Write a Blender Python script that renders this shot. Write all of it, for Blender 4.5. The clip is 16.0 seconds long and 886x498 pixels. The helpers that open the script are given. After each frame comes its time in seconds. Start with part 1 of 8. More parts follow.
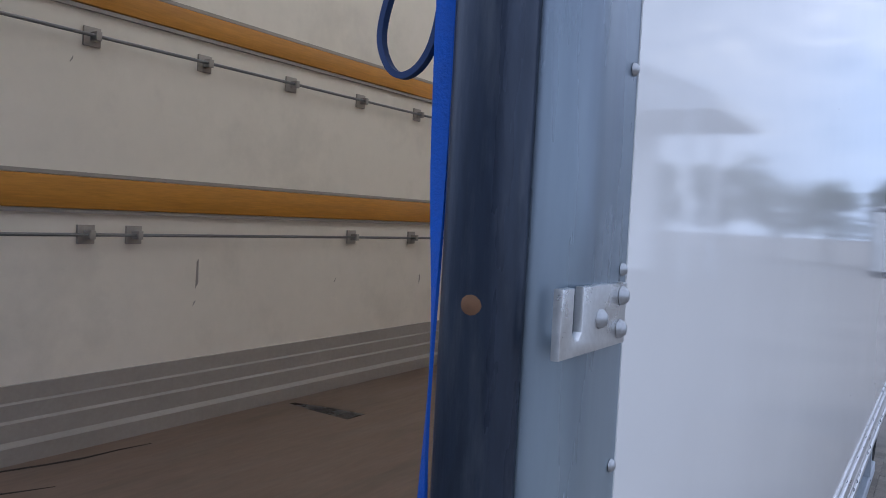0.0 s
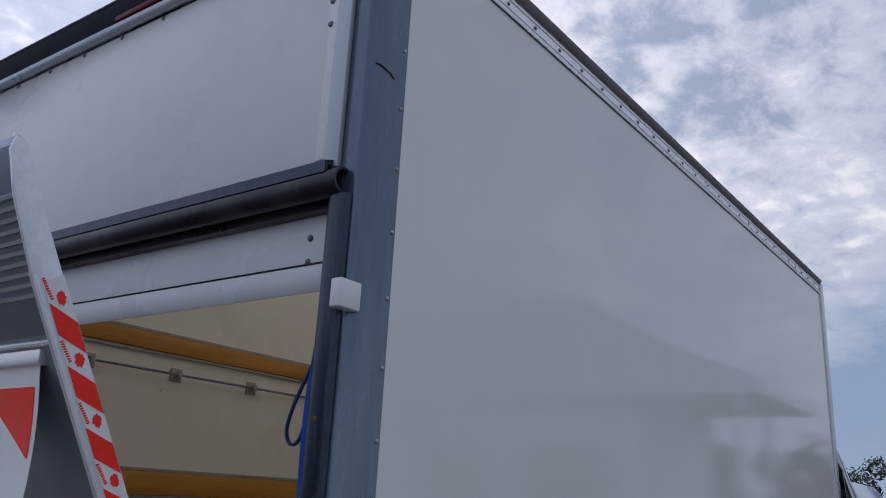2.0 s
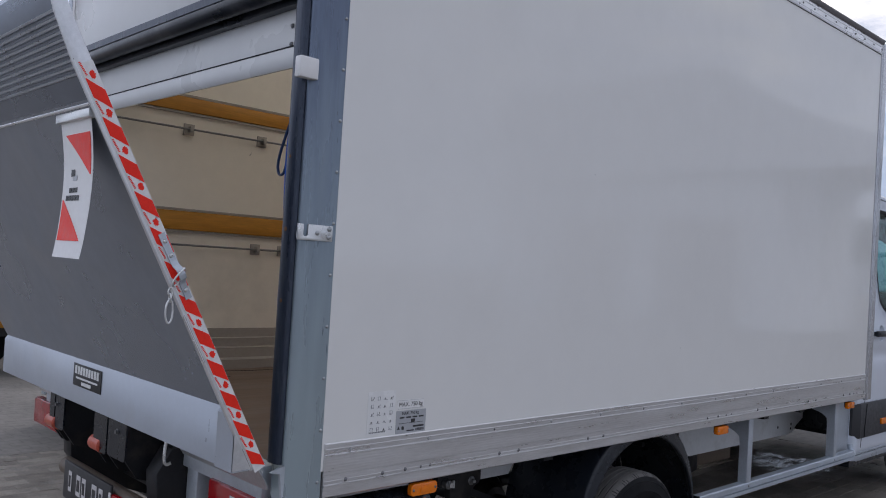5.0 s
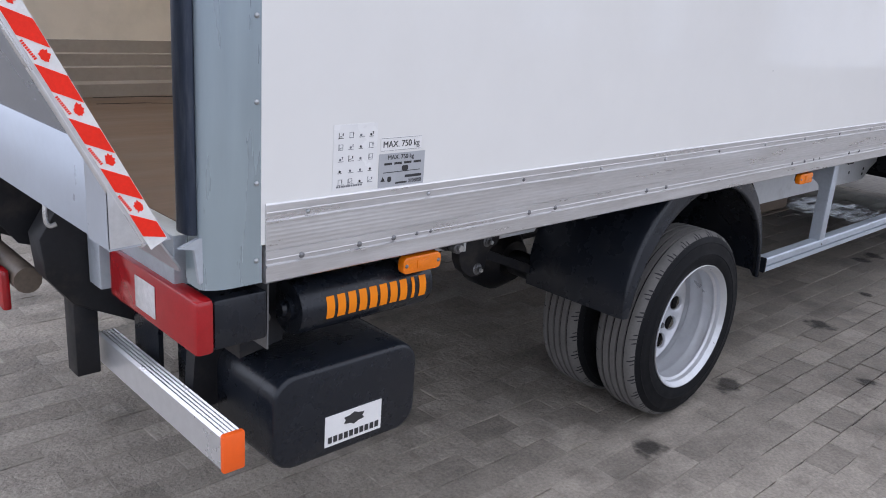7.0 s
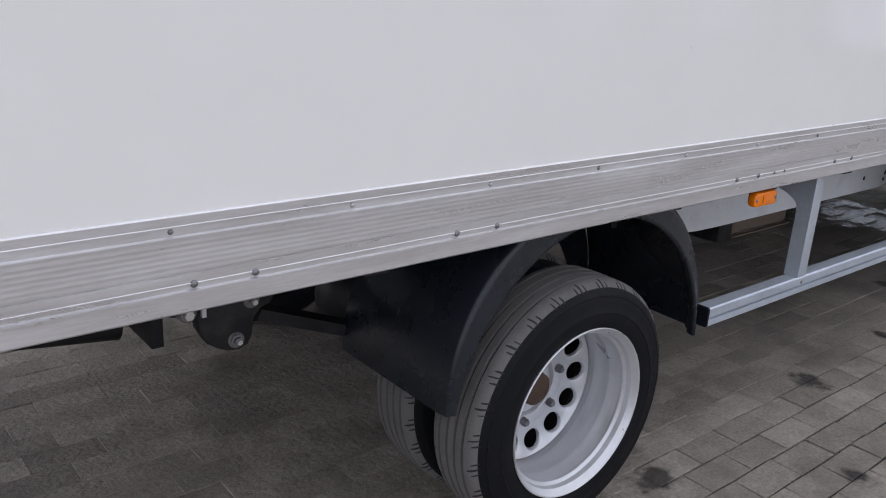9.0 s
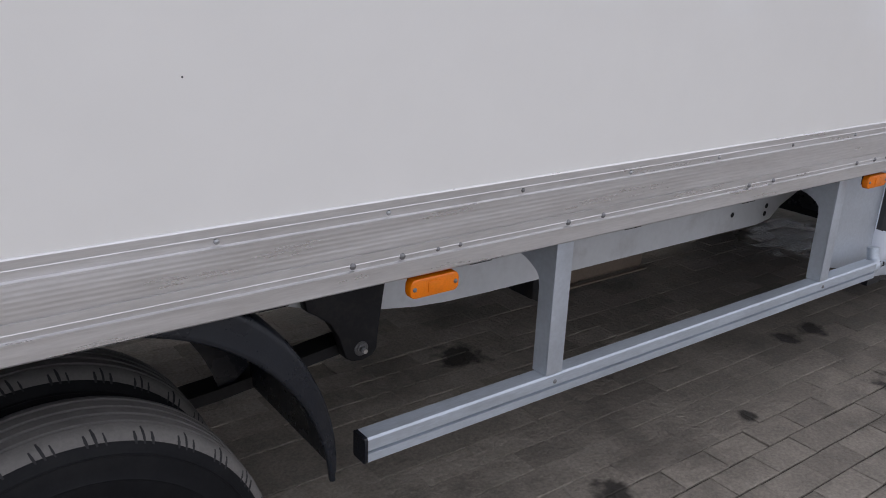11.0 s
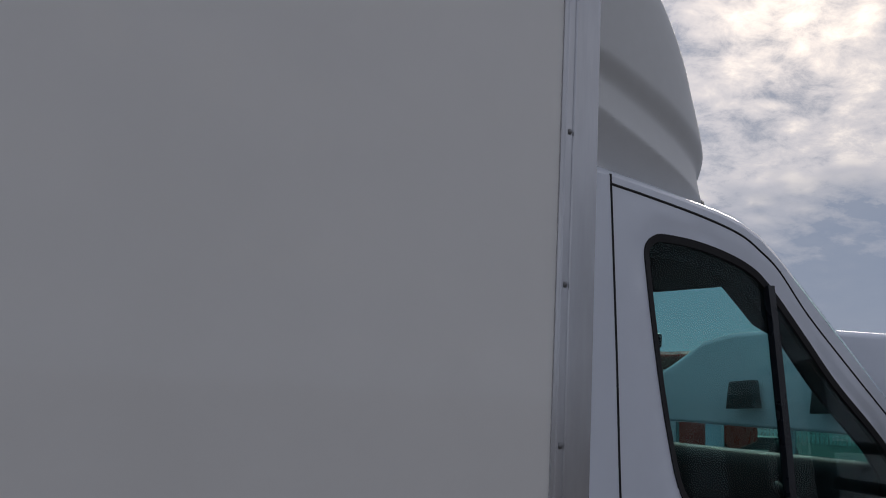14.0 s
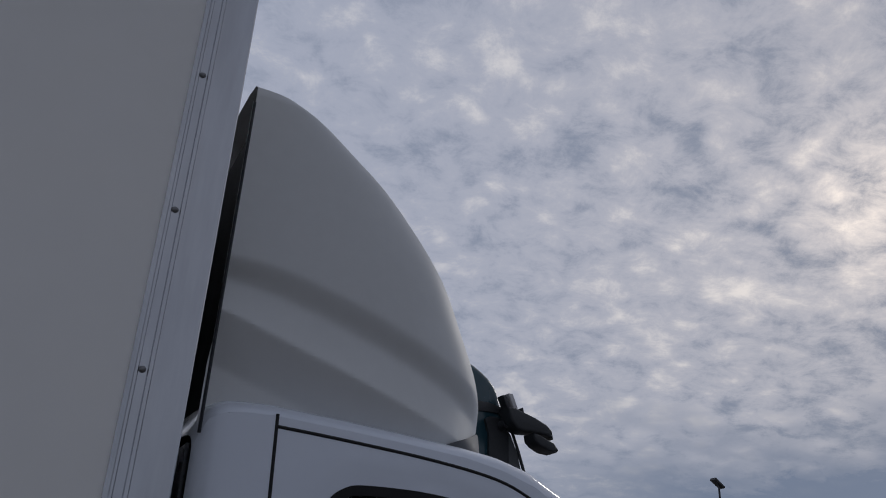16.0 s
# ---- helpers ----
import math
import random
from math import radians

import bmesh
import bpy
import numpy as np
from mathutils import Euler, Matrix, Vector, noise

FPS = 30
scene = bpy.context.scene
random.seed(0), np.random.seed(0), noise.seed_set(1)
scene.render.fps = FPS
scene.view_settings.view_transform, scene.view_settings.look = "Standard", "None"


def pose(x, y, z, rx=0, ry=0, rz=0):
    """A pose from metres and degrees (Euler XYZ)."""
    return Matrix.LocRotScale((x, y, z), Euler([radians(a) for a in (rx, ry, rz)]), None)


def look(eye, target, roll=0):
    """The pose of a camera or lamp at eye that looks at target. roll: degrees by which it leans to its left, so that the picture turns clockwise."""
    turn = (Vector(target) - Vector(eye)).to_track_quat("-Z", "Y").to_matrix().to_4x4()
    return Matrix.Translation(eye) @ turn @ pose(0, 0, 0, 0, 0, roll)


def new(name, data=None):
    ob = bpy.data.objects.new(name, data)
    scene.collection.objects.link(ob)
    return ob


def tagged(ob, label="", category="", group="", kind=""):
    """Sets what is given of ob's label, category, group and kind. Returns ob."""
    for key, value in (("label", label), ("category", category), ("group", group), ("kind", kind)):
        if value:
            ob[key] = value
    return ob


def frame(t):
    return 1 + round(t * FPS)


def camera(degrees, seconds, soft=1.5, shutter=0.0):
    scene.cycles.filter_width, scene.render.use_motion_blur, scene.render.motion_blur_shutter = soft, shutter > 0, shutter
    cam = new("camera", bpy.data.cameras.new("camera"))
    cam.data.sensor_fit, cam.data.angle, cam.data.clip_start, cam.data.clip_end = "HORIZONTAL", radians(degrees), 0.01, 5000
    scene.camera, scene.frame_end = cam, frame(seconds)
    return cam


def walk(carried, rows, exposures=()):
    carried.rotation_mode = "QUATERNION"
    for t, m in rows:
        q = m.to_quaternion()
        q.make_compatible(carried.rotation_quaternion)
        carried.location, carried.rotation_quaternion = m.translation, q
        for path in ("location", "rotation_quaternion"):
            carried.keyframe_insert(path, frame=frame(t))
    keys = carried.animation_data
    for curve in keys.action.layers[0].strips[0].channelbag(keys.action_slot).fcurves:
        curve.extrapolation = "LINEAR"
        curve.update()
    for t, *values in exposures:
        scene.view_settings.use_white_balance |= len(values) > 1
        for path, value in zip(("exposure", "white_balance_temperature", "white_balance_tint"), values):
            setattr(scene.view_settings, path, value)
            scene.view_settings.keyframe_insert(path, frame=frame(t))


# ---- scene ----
cam = camera(56.6, 16.0, soft=1.0)
PATH = [
    (0, (-0.621, -0.215, 1.68), (1.083, 0.829, 1.601), 3.0),
    (0.5, (-0.837, -0.423, 1.643), (0.82, 0.695, 1.562), 3.1),
    (1, (-0.98, -0.65, 1.647), (0.658, 0.498, 1.682), 3.0),
    (1.5, (-1.128, -0.935, 1.658), (0.465, 0.22, 2.011), 3.1),
    (2, (-1.361, -1.161, 1.689), (0.173, -0.018, 2.273), 3.1),
    (2.5, (-1.55, -1.446, 1.773), (-0.021, -0.3, 2.365), 3.0),
    (3, (-1.598, -1.742, 1.799), (-0.152, -0.499, 2.404), 3.3),
    (3.5, (-1.654, -1.924, 1.783), (-0.317, -0.567, 2.393), 3.6),
    (4, (-1.71, -2.018, 1.704), (-0.372, -0.632, 2.243), 3.4),
    (4.5, (-1.638, -2.041, 1.617), (-0.27, -0.61, 1.898), 3.3),
    (5, (-1.472, -2.016, 1.539), (-0.088, -0.573, 1.58), 3.5),
    (5.2, (-1.427, -1.988, 1.493), (-0.041, -0.546, 1.46), 3.4),
    (7.3, (-0.643, -1.285, 1.349), (0.672, 0.09, 0.735), 3.8),
    (7.5, (-0.524, -1.262, 1.308), (0.779, 0.132, 0.709), 3.2),
    (8, (-0.22, -1.228, 1.306), (1.044, 0.206, 0.718), 2.3),
    (8.2, (-0.121, -1.207, 1.325), (1.133, 0.225, 0.712), 2.9),
    (10.3, (1.173, -1.177, 1.383), (2.306, 0.334, 0.726), 2.2),
    (10.5, (1.3, -1.217, 1.397), (2.42, 0.305, 0.742), 2.1),
    (11, (1.627, -1.22, 1.396), (2.763, 0.288, 0.737), 2.3),
    (11.5, (1.974, -1.201, 1.421), (3.128, 0.299, 0.775), 2.2),
    (12, (2.263, -1.214, 1.427), (3.38, 0.316, 0.786), 1.6),
    (12.5, (2.576, -1.255, 1.466), (3.658, 0.305, 0.839), 1.3),
    (13, (2.827, -1.235, 1.575), (3.938, 0.383, 1.19), 1.7),
    (13.5, (3.011, -1.146, 1.643), (4.207, 0.456, 1.697), 2.8),
    (14, (3.311, -1.246, 1.713), (4.449, 0.364, 2.05), 3.2),
    (14.5, (3.611, -1.326, 1.813), (4.665, 0.271, 2.394), 3.4),
    (15, (3.855, -1.342, 1.889), (4.817, 0.223, 2.679), 3.5),
    (15.5, (4.079, -1.44, 1.909), (4.955, 0.146, 2.757), 3.0),
    (16, (4.342, -1.531, 1.862), (5.142, 0.091, 2.716), 2.7),
]
EXPOSURES = [
    (0.0, 0.74, 5520, 10), (0.5, 0.80, 5640, 10), (1.0, 0.64, 5780, 10), (1.5, 0.02, 5800, 10), (2.0, -0.36, 5850, 10), (2.5, -0.53, 5870, 10), (3.5, -0.84, 5880, 10),
    (4.0, -0.84, 5880, 10), (4.5, -0.43, 5960, 10), (5.0, 0.17, 6240, 10), (5.2, 0.35, 6300, 10), (7.3, 1.22, 6450, 10), (8.2, 1.16, 6550, 10), (10.5, 0.92, 6850, 10),
    (11.0, 0.88, 6850, 10), (12.5, 0.76, 6850, 10), (13.0, 0.57, 6880, 10), (13.5, -0.02, 6700, 10), (14.0, -0.68, 6480, 10), (14.5, -0.92, 6250, 10), (15.0, -1.13, 6150, 10), (16.0, -1.15, 6150, 10),
]
walk(cam, [(t, look(eye, target, roll)) for t, eye, target, roll in PATH], EXPOSURES)

# ---------------------------------------------------------------- world and light
GROUND = -0.065
SUN_DIR = Vector((0.765, 0.468, 0.437)).normalized()


def build_world():
    w = bpy.data.worlds.new("overcast_sky")
    scene.world = w
    w.use_nodes = True
    nt = w.node_tree
    nt.nodes.clear()
    N, L = nt.nodes.new, nt.links.new
    out, bg = N("ShaderNodeOutputWorld"), N("ShaderNodeBackground")
    sky = N("ShaderNodeTexSky")
    sky.sky_type, sky.sun_disc = "NISHITA", False
    sky.sun_elevation = math.asin(SUN_DIR.z)
    sky.sun_rotation = math.atan2(SUN_DIR.x, SUN_DIR.y)
    sky.dust_density, sky.air_density = 2.0, 1.0
    tc, sep = N("ShaderNodeTexCoord"), N("ShaderNodeSeparateXYZ")
    L(tc.outputs["Generated"], sep.inputs[0])

    def math_node(op, a, b=None, clamp=False):
        m = N("ShaderNodeMath")
        m.operation, m.use_clamp = op, clamp
        for i, v in enumerate((a, b)):
            if v is None:
                continue
            if isinstance(v, (int, float)):
                m.inputs[i].default_value = v
            else:
                L(v, m.inputs[i])
        return m.outputs[0]

    # the cloud layer lies on a high flat sheet
    up = math_node("ADD", math_node("MAXIMUM", sep.outputs[2], 0.0), 0.25)
    px, py = math_node("DIVIDE", sep.outputs[0], up), math_node("DIVIDE", sep.outputs[1], up)
    comb = N("ShaderNodeCombineXYZ")
    L(px, comb.inputs[0]), L(py, comb.inputs[1])

    def noise_tex(scale, detail, rough, distort, stretch):
        mp = N("ShaderNodeMapping")
        mp.inputs["Scale"].default_value = stretch
        mp.inputs["Rotation"].default_value = (0, 0, 0.5)
        L(comb.outputs[0], mp.inputs[0])
        t = N("ShaderNodeTexNoise")
        t.inputs["Scale"].default_value = scale
        t.inputs["Detail"].default_value = detail
        t.inputs["Roughness"].default_value = rough
        t.inputs["Distortion"].default_value = distort
        L(mp.outputs[0], t.inputs["Vector"])
        return t.outputs["Fac"]

    fine = noise_tex(12.5, 11.0, 0.70, 0.28, (1.0, 1.1, 1.0))
    broad = noise_tex(1.5, 5.0, 0.5, 0.2, (1.0, 1.5, 1.0))
    # rounded puffs in a loose net, pulled about by a second noise
    pull = N("ShaderNodeTexNoise")
    pull.inputs["Scale"].default_value, pull.inputs["Detail"].default_value = 9.0, 7.0
    L(comb.outputs[0], pull.inputs["Vector"])
    shove = N("ShaderNodeVectorMath")
    shove.operation = "MULTIPLY_ADD"
    L(pull.outputs["Color"], shove.inputs[0])
    shove.inputs[1].default_value = (0.13, 0.13, 0.0)
    L(comb.outputs[0], shove.inputs[2])
    cell = N("ShaderNodeTexVoronoi")
    cell.feature = "SMOOTH_F1"
    cell.inputs["Scale"].default_value, cell.inputs["Smoothness"].default_value = 14.0, 0.7
    L(shove.outputs[0], cell.inputs["Vector"])
    puff = math_node("SUBTRACT", 1.0, math_node("MULTIPLY", cell.outputs["Distance"], 1.15))
    mixed = math_node("ADD", math_node("ADD", math_node("MULTIPLY", fine, 0.46), math_node("MULTIPLY", puff, 0.17)), math_node("MULTIPLY", broad, 0.47))
    ramp = N("ShaderNodeValToRGB")
    ramp.color_ramp.interpolation = "EASE"
    e = ramp.color_ramp.elements
    e[0].position, e[0].color = 0.395, (0.315, 0.353, 0.448, 1)
    e[1].position, e[1].color = 0.72, (0.745, 0.728, 0.748, 1)
    mid = e.new(0.545)
    mid.color = (0.468, 0.492, 0.585, 1)
    L(mixed, ramp.inputs[0])
    # brighter, warmer cloud round the hidden sun
    dot = N("ShaderNodeVectorMath")
    dot.operation = "DOT_PRODUCT"
    L(tc.outputs["Generated"], dot.inputs[0])
    dot.inputs[1].default_value = SUN_DIR
    near = math_node("POWER", math_node("MAXIMUM", dot.outputs["Value"], 0.0), 17.0)
    tight = math_node("POWER", math_node("MAXIMUM", dot.outputs["Value"], 0.0), 300.0)
    wide = math_node("POWER", math_node("MAXIMUM", dot.outputs["Value"], 0.0), 5.0)
    glow = math_node("ADD", math_node("ADD", math_node("MULTIPLY", near, 0.46), math_node("MULTIPLY", tight, 1.6)), math_node("MULTIPLY", wide, 0.20))
    thin = math_node("MULTIPLY", math_node("SUBTRACT", mixed, 0.40, clamp=True), 3.2, clamp=True)
    glow = math_node("MULTIPLY", glow, thin)
    warm = N("ShaderNodeMix")
    warm.data_type, warm.blend_type = "RGBA", "ADD"
    warm.inputs[0].default_value = 1.0
    # the half of the sky beyond the truck is thinner and brighter
    across_sky = N("ShaderNodeVectorMath")
    across_sky.operation = "DOT_PRODUCT"
    L(tc.outputs["Generated"], across_sky.inputs[0])
    across_sky.inputs[1].default_value = (-0.10, 0.90, 0.42)
    side = math_node("ADD", 1.0, math_node("MULTIPLY", math_node("MAXIMUM", across_sky.outputs["Value"], 0.0), 0.52))
    lit = N("ShaderNodeMix")
    lit.data_type, lit.blend_type = "RGBA", "MULTIPLY"
    lit.inputs[0].default_value = 1.0
    L(ramp.outputs[0], lit.inputs[6]), L(side, lit.inputs[7])
    L(lit.outputs[2], warm.inputs[6])
    tint = N("ShaderNodeMix")
    tint.data_type = "RGBA"
    L(glow, tint.inputs[0])
    tint.clamp_factor = False
    tint.inputs[6].default_value = (0, 0, 0, 1)
    tint.inputs[7].default_value = (1.0, 0.78, 0.53, 1)
    L(tint.outputs[2], warm.inputs[7])
    # a pale band of haze low over the horizon
    bank = N("ShaderNodeVectorMath")
    bank.operation = "DOT_PRODUCT"
    L(tc.outputs["Generated"], bank.inputs[0])
    bank.inputs[1].default_value = (0.92, 0.39, 0.0)
    ahead = math_node("MULTIPLY", math_node("SUBTRACT", bank.outputs["Value"], 0.80), 9.0, clamp=True)
    edge = math_node("ADD", math_node("MULTIPLY", broad, 0.34), math_node("MULTIPLY", fine, 0.16))
    lowly = math_node("MULTIPLY", math_node("SUBTRACT", edge, sep.outputs[2]), 11.0, clamp=True)
    shade = N("ShaderNodeMix")
    shade.data_type = "RGBA"
    L(math_node("MULTIPLY", math_node("MULTIPLY", ahead, lowly), 0.95), shade.inputs[0])
    L(warm.outputs[2], shade.inputs[6])
    shade.inputs[7].default_value = (0.25, 0.325, 0.48, 1)
    low = math_node("POWER", math_node("SUBTRACT", 1.0, math_node("ABSOLUTE", sep.outputs[2]), clamp=True), 7.0)
    haze = N("ShaderNodeMix")
    haze.data_type = "RGBA"
    L(math_node("MULTIPLY", low, 0.6), haze.inputs[0])
    L(shade.outputs[2], haze.inputs[6])
    haze.inputs[7].default_value = (0.40, 0.46, 0.57, 1)
    # the clear sky shows faintly through the cloud
    sk = N("ShaderNodeMix")
    sk.data_type, sk.blend_type = "RGBA", "ADD"
    sk.inputs[0].default_value = SKY_CLEAR
    L(haze.outputs[2], sk.inputs[6])
    L(sky.outputs[0], sk.inputs[7])
    L(sk.outputs[2], bg.inputs[0])
    bg.inputs[1].default_value = SKY_STRENGTH
    L(bg.outputs[0], out.inputs[0])


SKY_CLEAR, SKY_STRENGTH, SUN_STRENGTH = 0.002, 1.12, 0.50
build_world()
sun = new("sun", bpy.data.lights.new("sun", "SUN"))
sun.data.energy, sun.data.angle, sun.data.color = SUN_STRENGTH, radians(14), (1.0, 0.94, 0.85)
sun.matrix_world = look(SUN_DIR * 30, (0, 0, 0))


# ---------------------------------------------------------------- materials
def mat(name, base, rough=0.5, metal=0.0, vary=0.1, scale=6.0, bump=0.0, bump_scale=40.0, coat=0.0,
        dirt=None, dirt_amount=0.0, dirt_scale=2.0, stretch=(1, 1, 1), spec=0.5, rough_vary=0.1, rand=0.0):
    m = bpy.data.materials.new(name)
    m.use_nodes = True
    nt = m.node_tree
    N, L = nt.nodes.new, nt.links.new
    p = nt.nodes["Principled BSDF"]
    p.inputs["Metallic"].default_value = metal
    p.inputs["Specular IOR Level"].default_value = spec
    p.inputs["Coat Weight"].default_value = coat
    p.inputs["Coat Roughness"].default_value = 0.08
    geo = N("ShaderNodeNewGeometry")
    mp = N("ShaderNodeMapping")
    mp.inputs["Scale"].default_value = stretch
    L(geo.outputs["Position"], mp.inputs[0])

    def tex(sc, detail=5.0, rough_=0.6):
        t = N("ShaderNodeTexNoise")
        t.inputs["Scale"].default_value, t.inputs["Detail"].default_value, t.inputs["Roughness"].default_value = sc, detail, rough_
        L(mp.outputs[0], t.inputs["Vector"])
        return t.outputs["Fac"]

    a, b = tex(scale), tex(scale * 9.0, 3.0)
    s = N("ShaderNodeMath")
    s.operation = "ADD"
    L(a, s.inputs[0]), L(b, s.inputs[1])
    r = N("ShaderNodeMapRange")
    r.inputs[1].default_value, r.inputs[2].default_value = 0.65, 1.35
    r.inputs[3].default_value, r.inputs[4].default_value = 1.0 - vary, 1.0 + vary
    L(s.outputs[0], r.inputs[0])
    mul = N("ShaderNodeMix")
    mul.data_type, mul.blend_type = "RGBA", "MULTIPLY"
    mul.inputs[0].default_value = 1.0
    mul.inputs[6].default_value = (*base, 1)
    L(r.outputs[0], mul.inputs[7])
    colour = mul.outputs[2]
    if rand:
        oi = N("ShaderNodeObjectInfo")
        gi = N("ShaderNodeNewGeometry")
        add = N("ShaderNodeMath")
        add.operation = "ADD"
        L(oi.outputs["Random"], add.inputs[0]), L(gi.outputs["Random Per Island"], add.inputs[1])
        fr = N("ShaderNodeMath")
        fr.operation = "FRACT"
        L(add.outputs[0], fr.inputs[0])
        rr = N("ShaderNodeMapRange")
        rr.inputs[3].default_value, rr.inputs[4].default_value = 1.0 - rand, 1.0 + rand
        L(fr.outputs[0], rr.inputs[0])
        m2 = N("ShaderNodeMix")
        m2.data_type, m2.blend_type = "RGBA", "MULTIPLY"
        m2.inputs[0].default_value = 1.0
        L(colour, m2.inputs[6]), L(rr.outputs[0], m2.inputs[7])
        colour = m2.outputs[2]
    if dirt:
        d = tex(dirt_scale, 7.0, 0.65)
        dr = N("ShaderNodeMapRange")
        dr.inputs[1].default_value, dr.inputs[2].default_value = 0.52, 0.72
        dr.inputs[4].default_value = dirt_amount
        L(d, dr.inputs[0])
        dm = N("ShaderNodeMix")
        dm.data_type = "RGBA"
        L(dr.outputs[0], dm.inputs[0]), L(colour, dm.inputs[6])
        dm.inputs[7].default_value = (*dirt, 1)
        colour = dm.outputs[2]
    L(colour, p.inputs["Base Color"])
    rg = N("ShaderNodeMapRange")
    rg.inputs[1].default_value, rg.inputs[2].default_value = 0.3, 0.7
    rg.inputs[3].default_value, rg.inputs[4].default_value = max(rough - rough_vary, 0.02), min(rough + rough_vary, 1.0)
    L(a, rg.inputs[0])
    L(rg.outputs[0], p.inputs["Roughness"])
    if bump:
        bt = tex(bump_scale, 4.0)
        bn = N("ShaderNodeBump")
        bn.inputs["Strength"].default_value, bn.inputs["Distance"].default_value = bump, 0.01
        L(bt, bn.inputs["Height"]), L(bn.outputs[0], p.inputs["Normal"])
    return m


def glass_mat(name, tint):
    m = bpy.data.materials.new(name)
    m.use_nodes = True
    p = m.node_tree.nodes["Principled BSDF"]
    p.inputs["Base Color"].default_value = (*tint, 1)
    p.inputs["Transmission Weight"].default_value = 1.0
    p.inputs["Roughness"].default_value = 0.0
    p.inputs["IOR"].default_value = 1.20
    return m


def skylight_mat():
    """Thin milky fibreglass that lets the daylight through."""
    m = bpy.data.materials.new("translucent_roof_sheet")
    m.use_nodes = True
    nt = m.node_tree
    N, L = nt.nodes.new, nt.links.new
    tr, df, mx = N("ShaderNodeBsdfTranslucent"), N("ShaderNodeBsdfDiffuse"), N("ShaderNodeMixShader")
    t = N("ShaderNodeTexNoise")
    t.inputs["Scale"].default_value = 3.0
    r = N("ShaderNodeMapRange")
    r.inputs[3].default_value, r.inputs[4].default_value = 0.05, 0.11
    L(t.outputs["Fac"], r.inputs[0]), L(r.outputs[0], mx.inputs[0])
    tr.inputs[0].default_value, df.inputs[0].default_value = (0.92, 0.88, 0.78, 1), (0.8, 0.79, 0.74, 1)
    L(tr.outputs[0], mx.inputs[1]), L(df.outputs[0], mx.inputs[2])
    L(mx.outputs[0], nt.nodes["Material Output"].inputs[0])
    return m


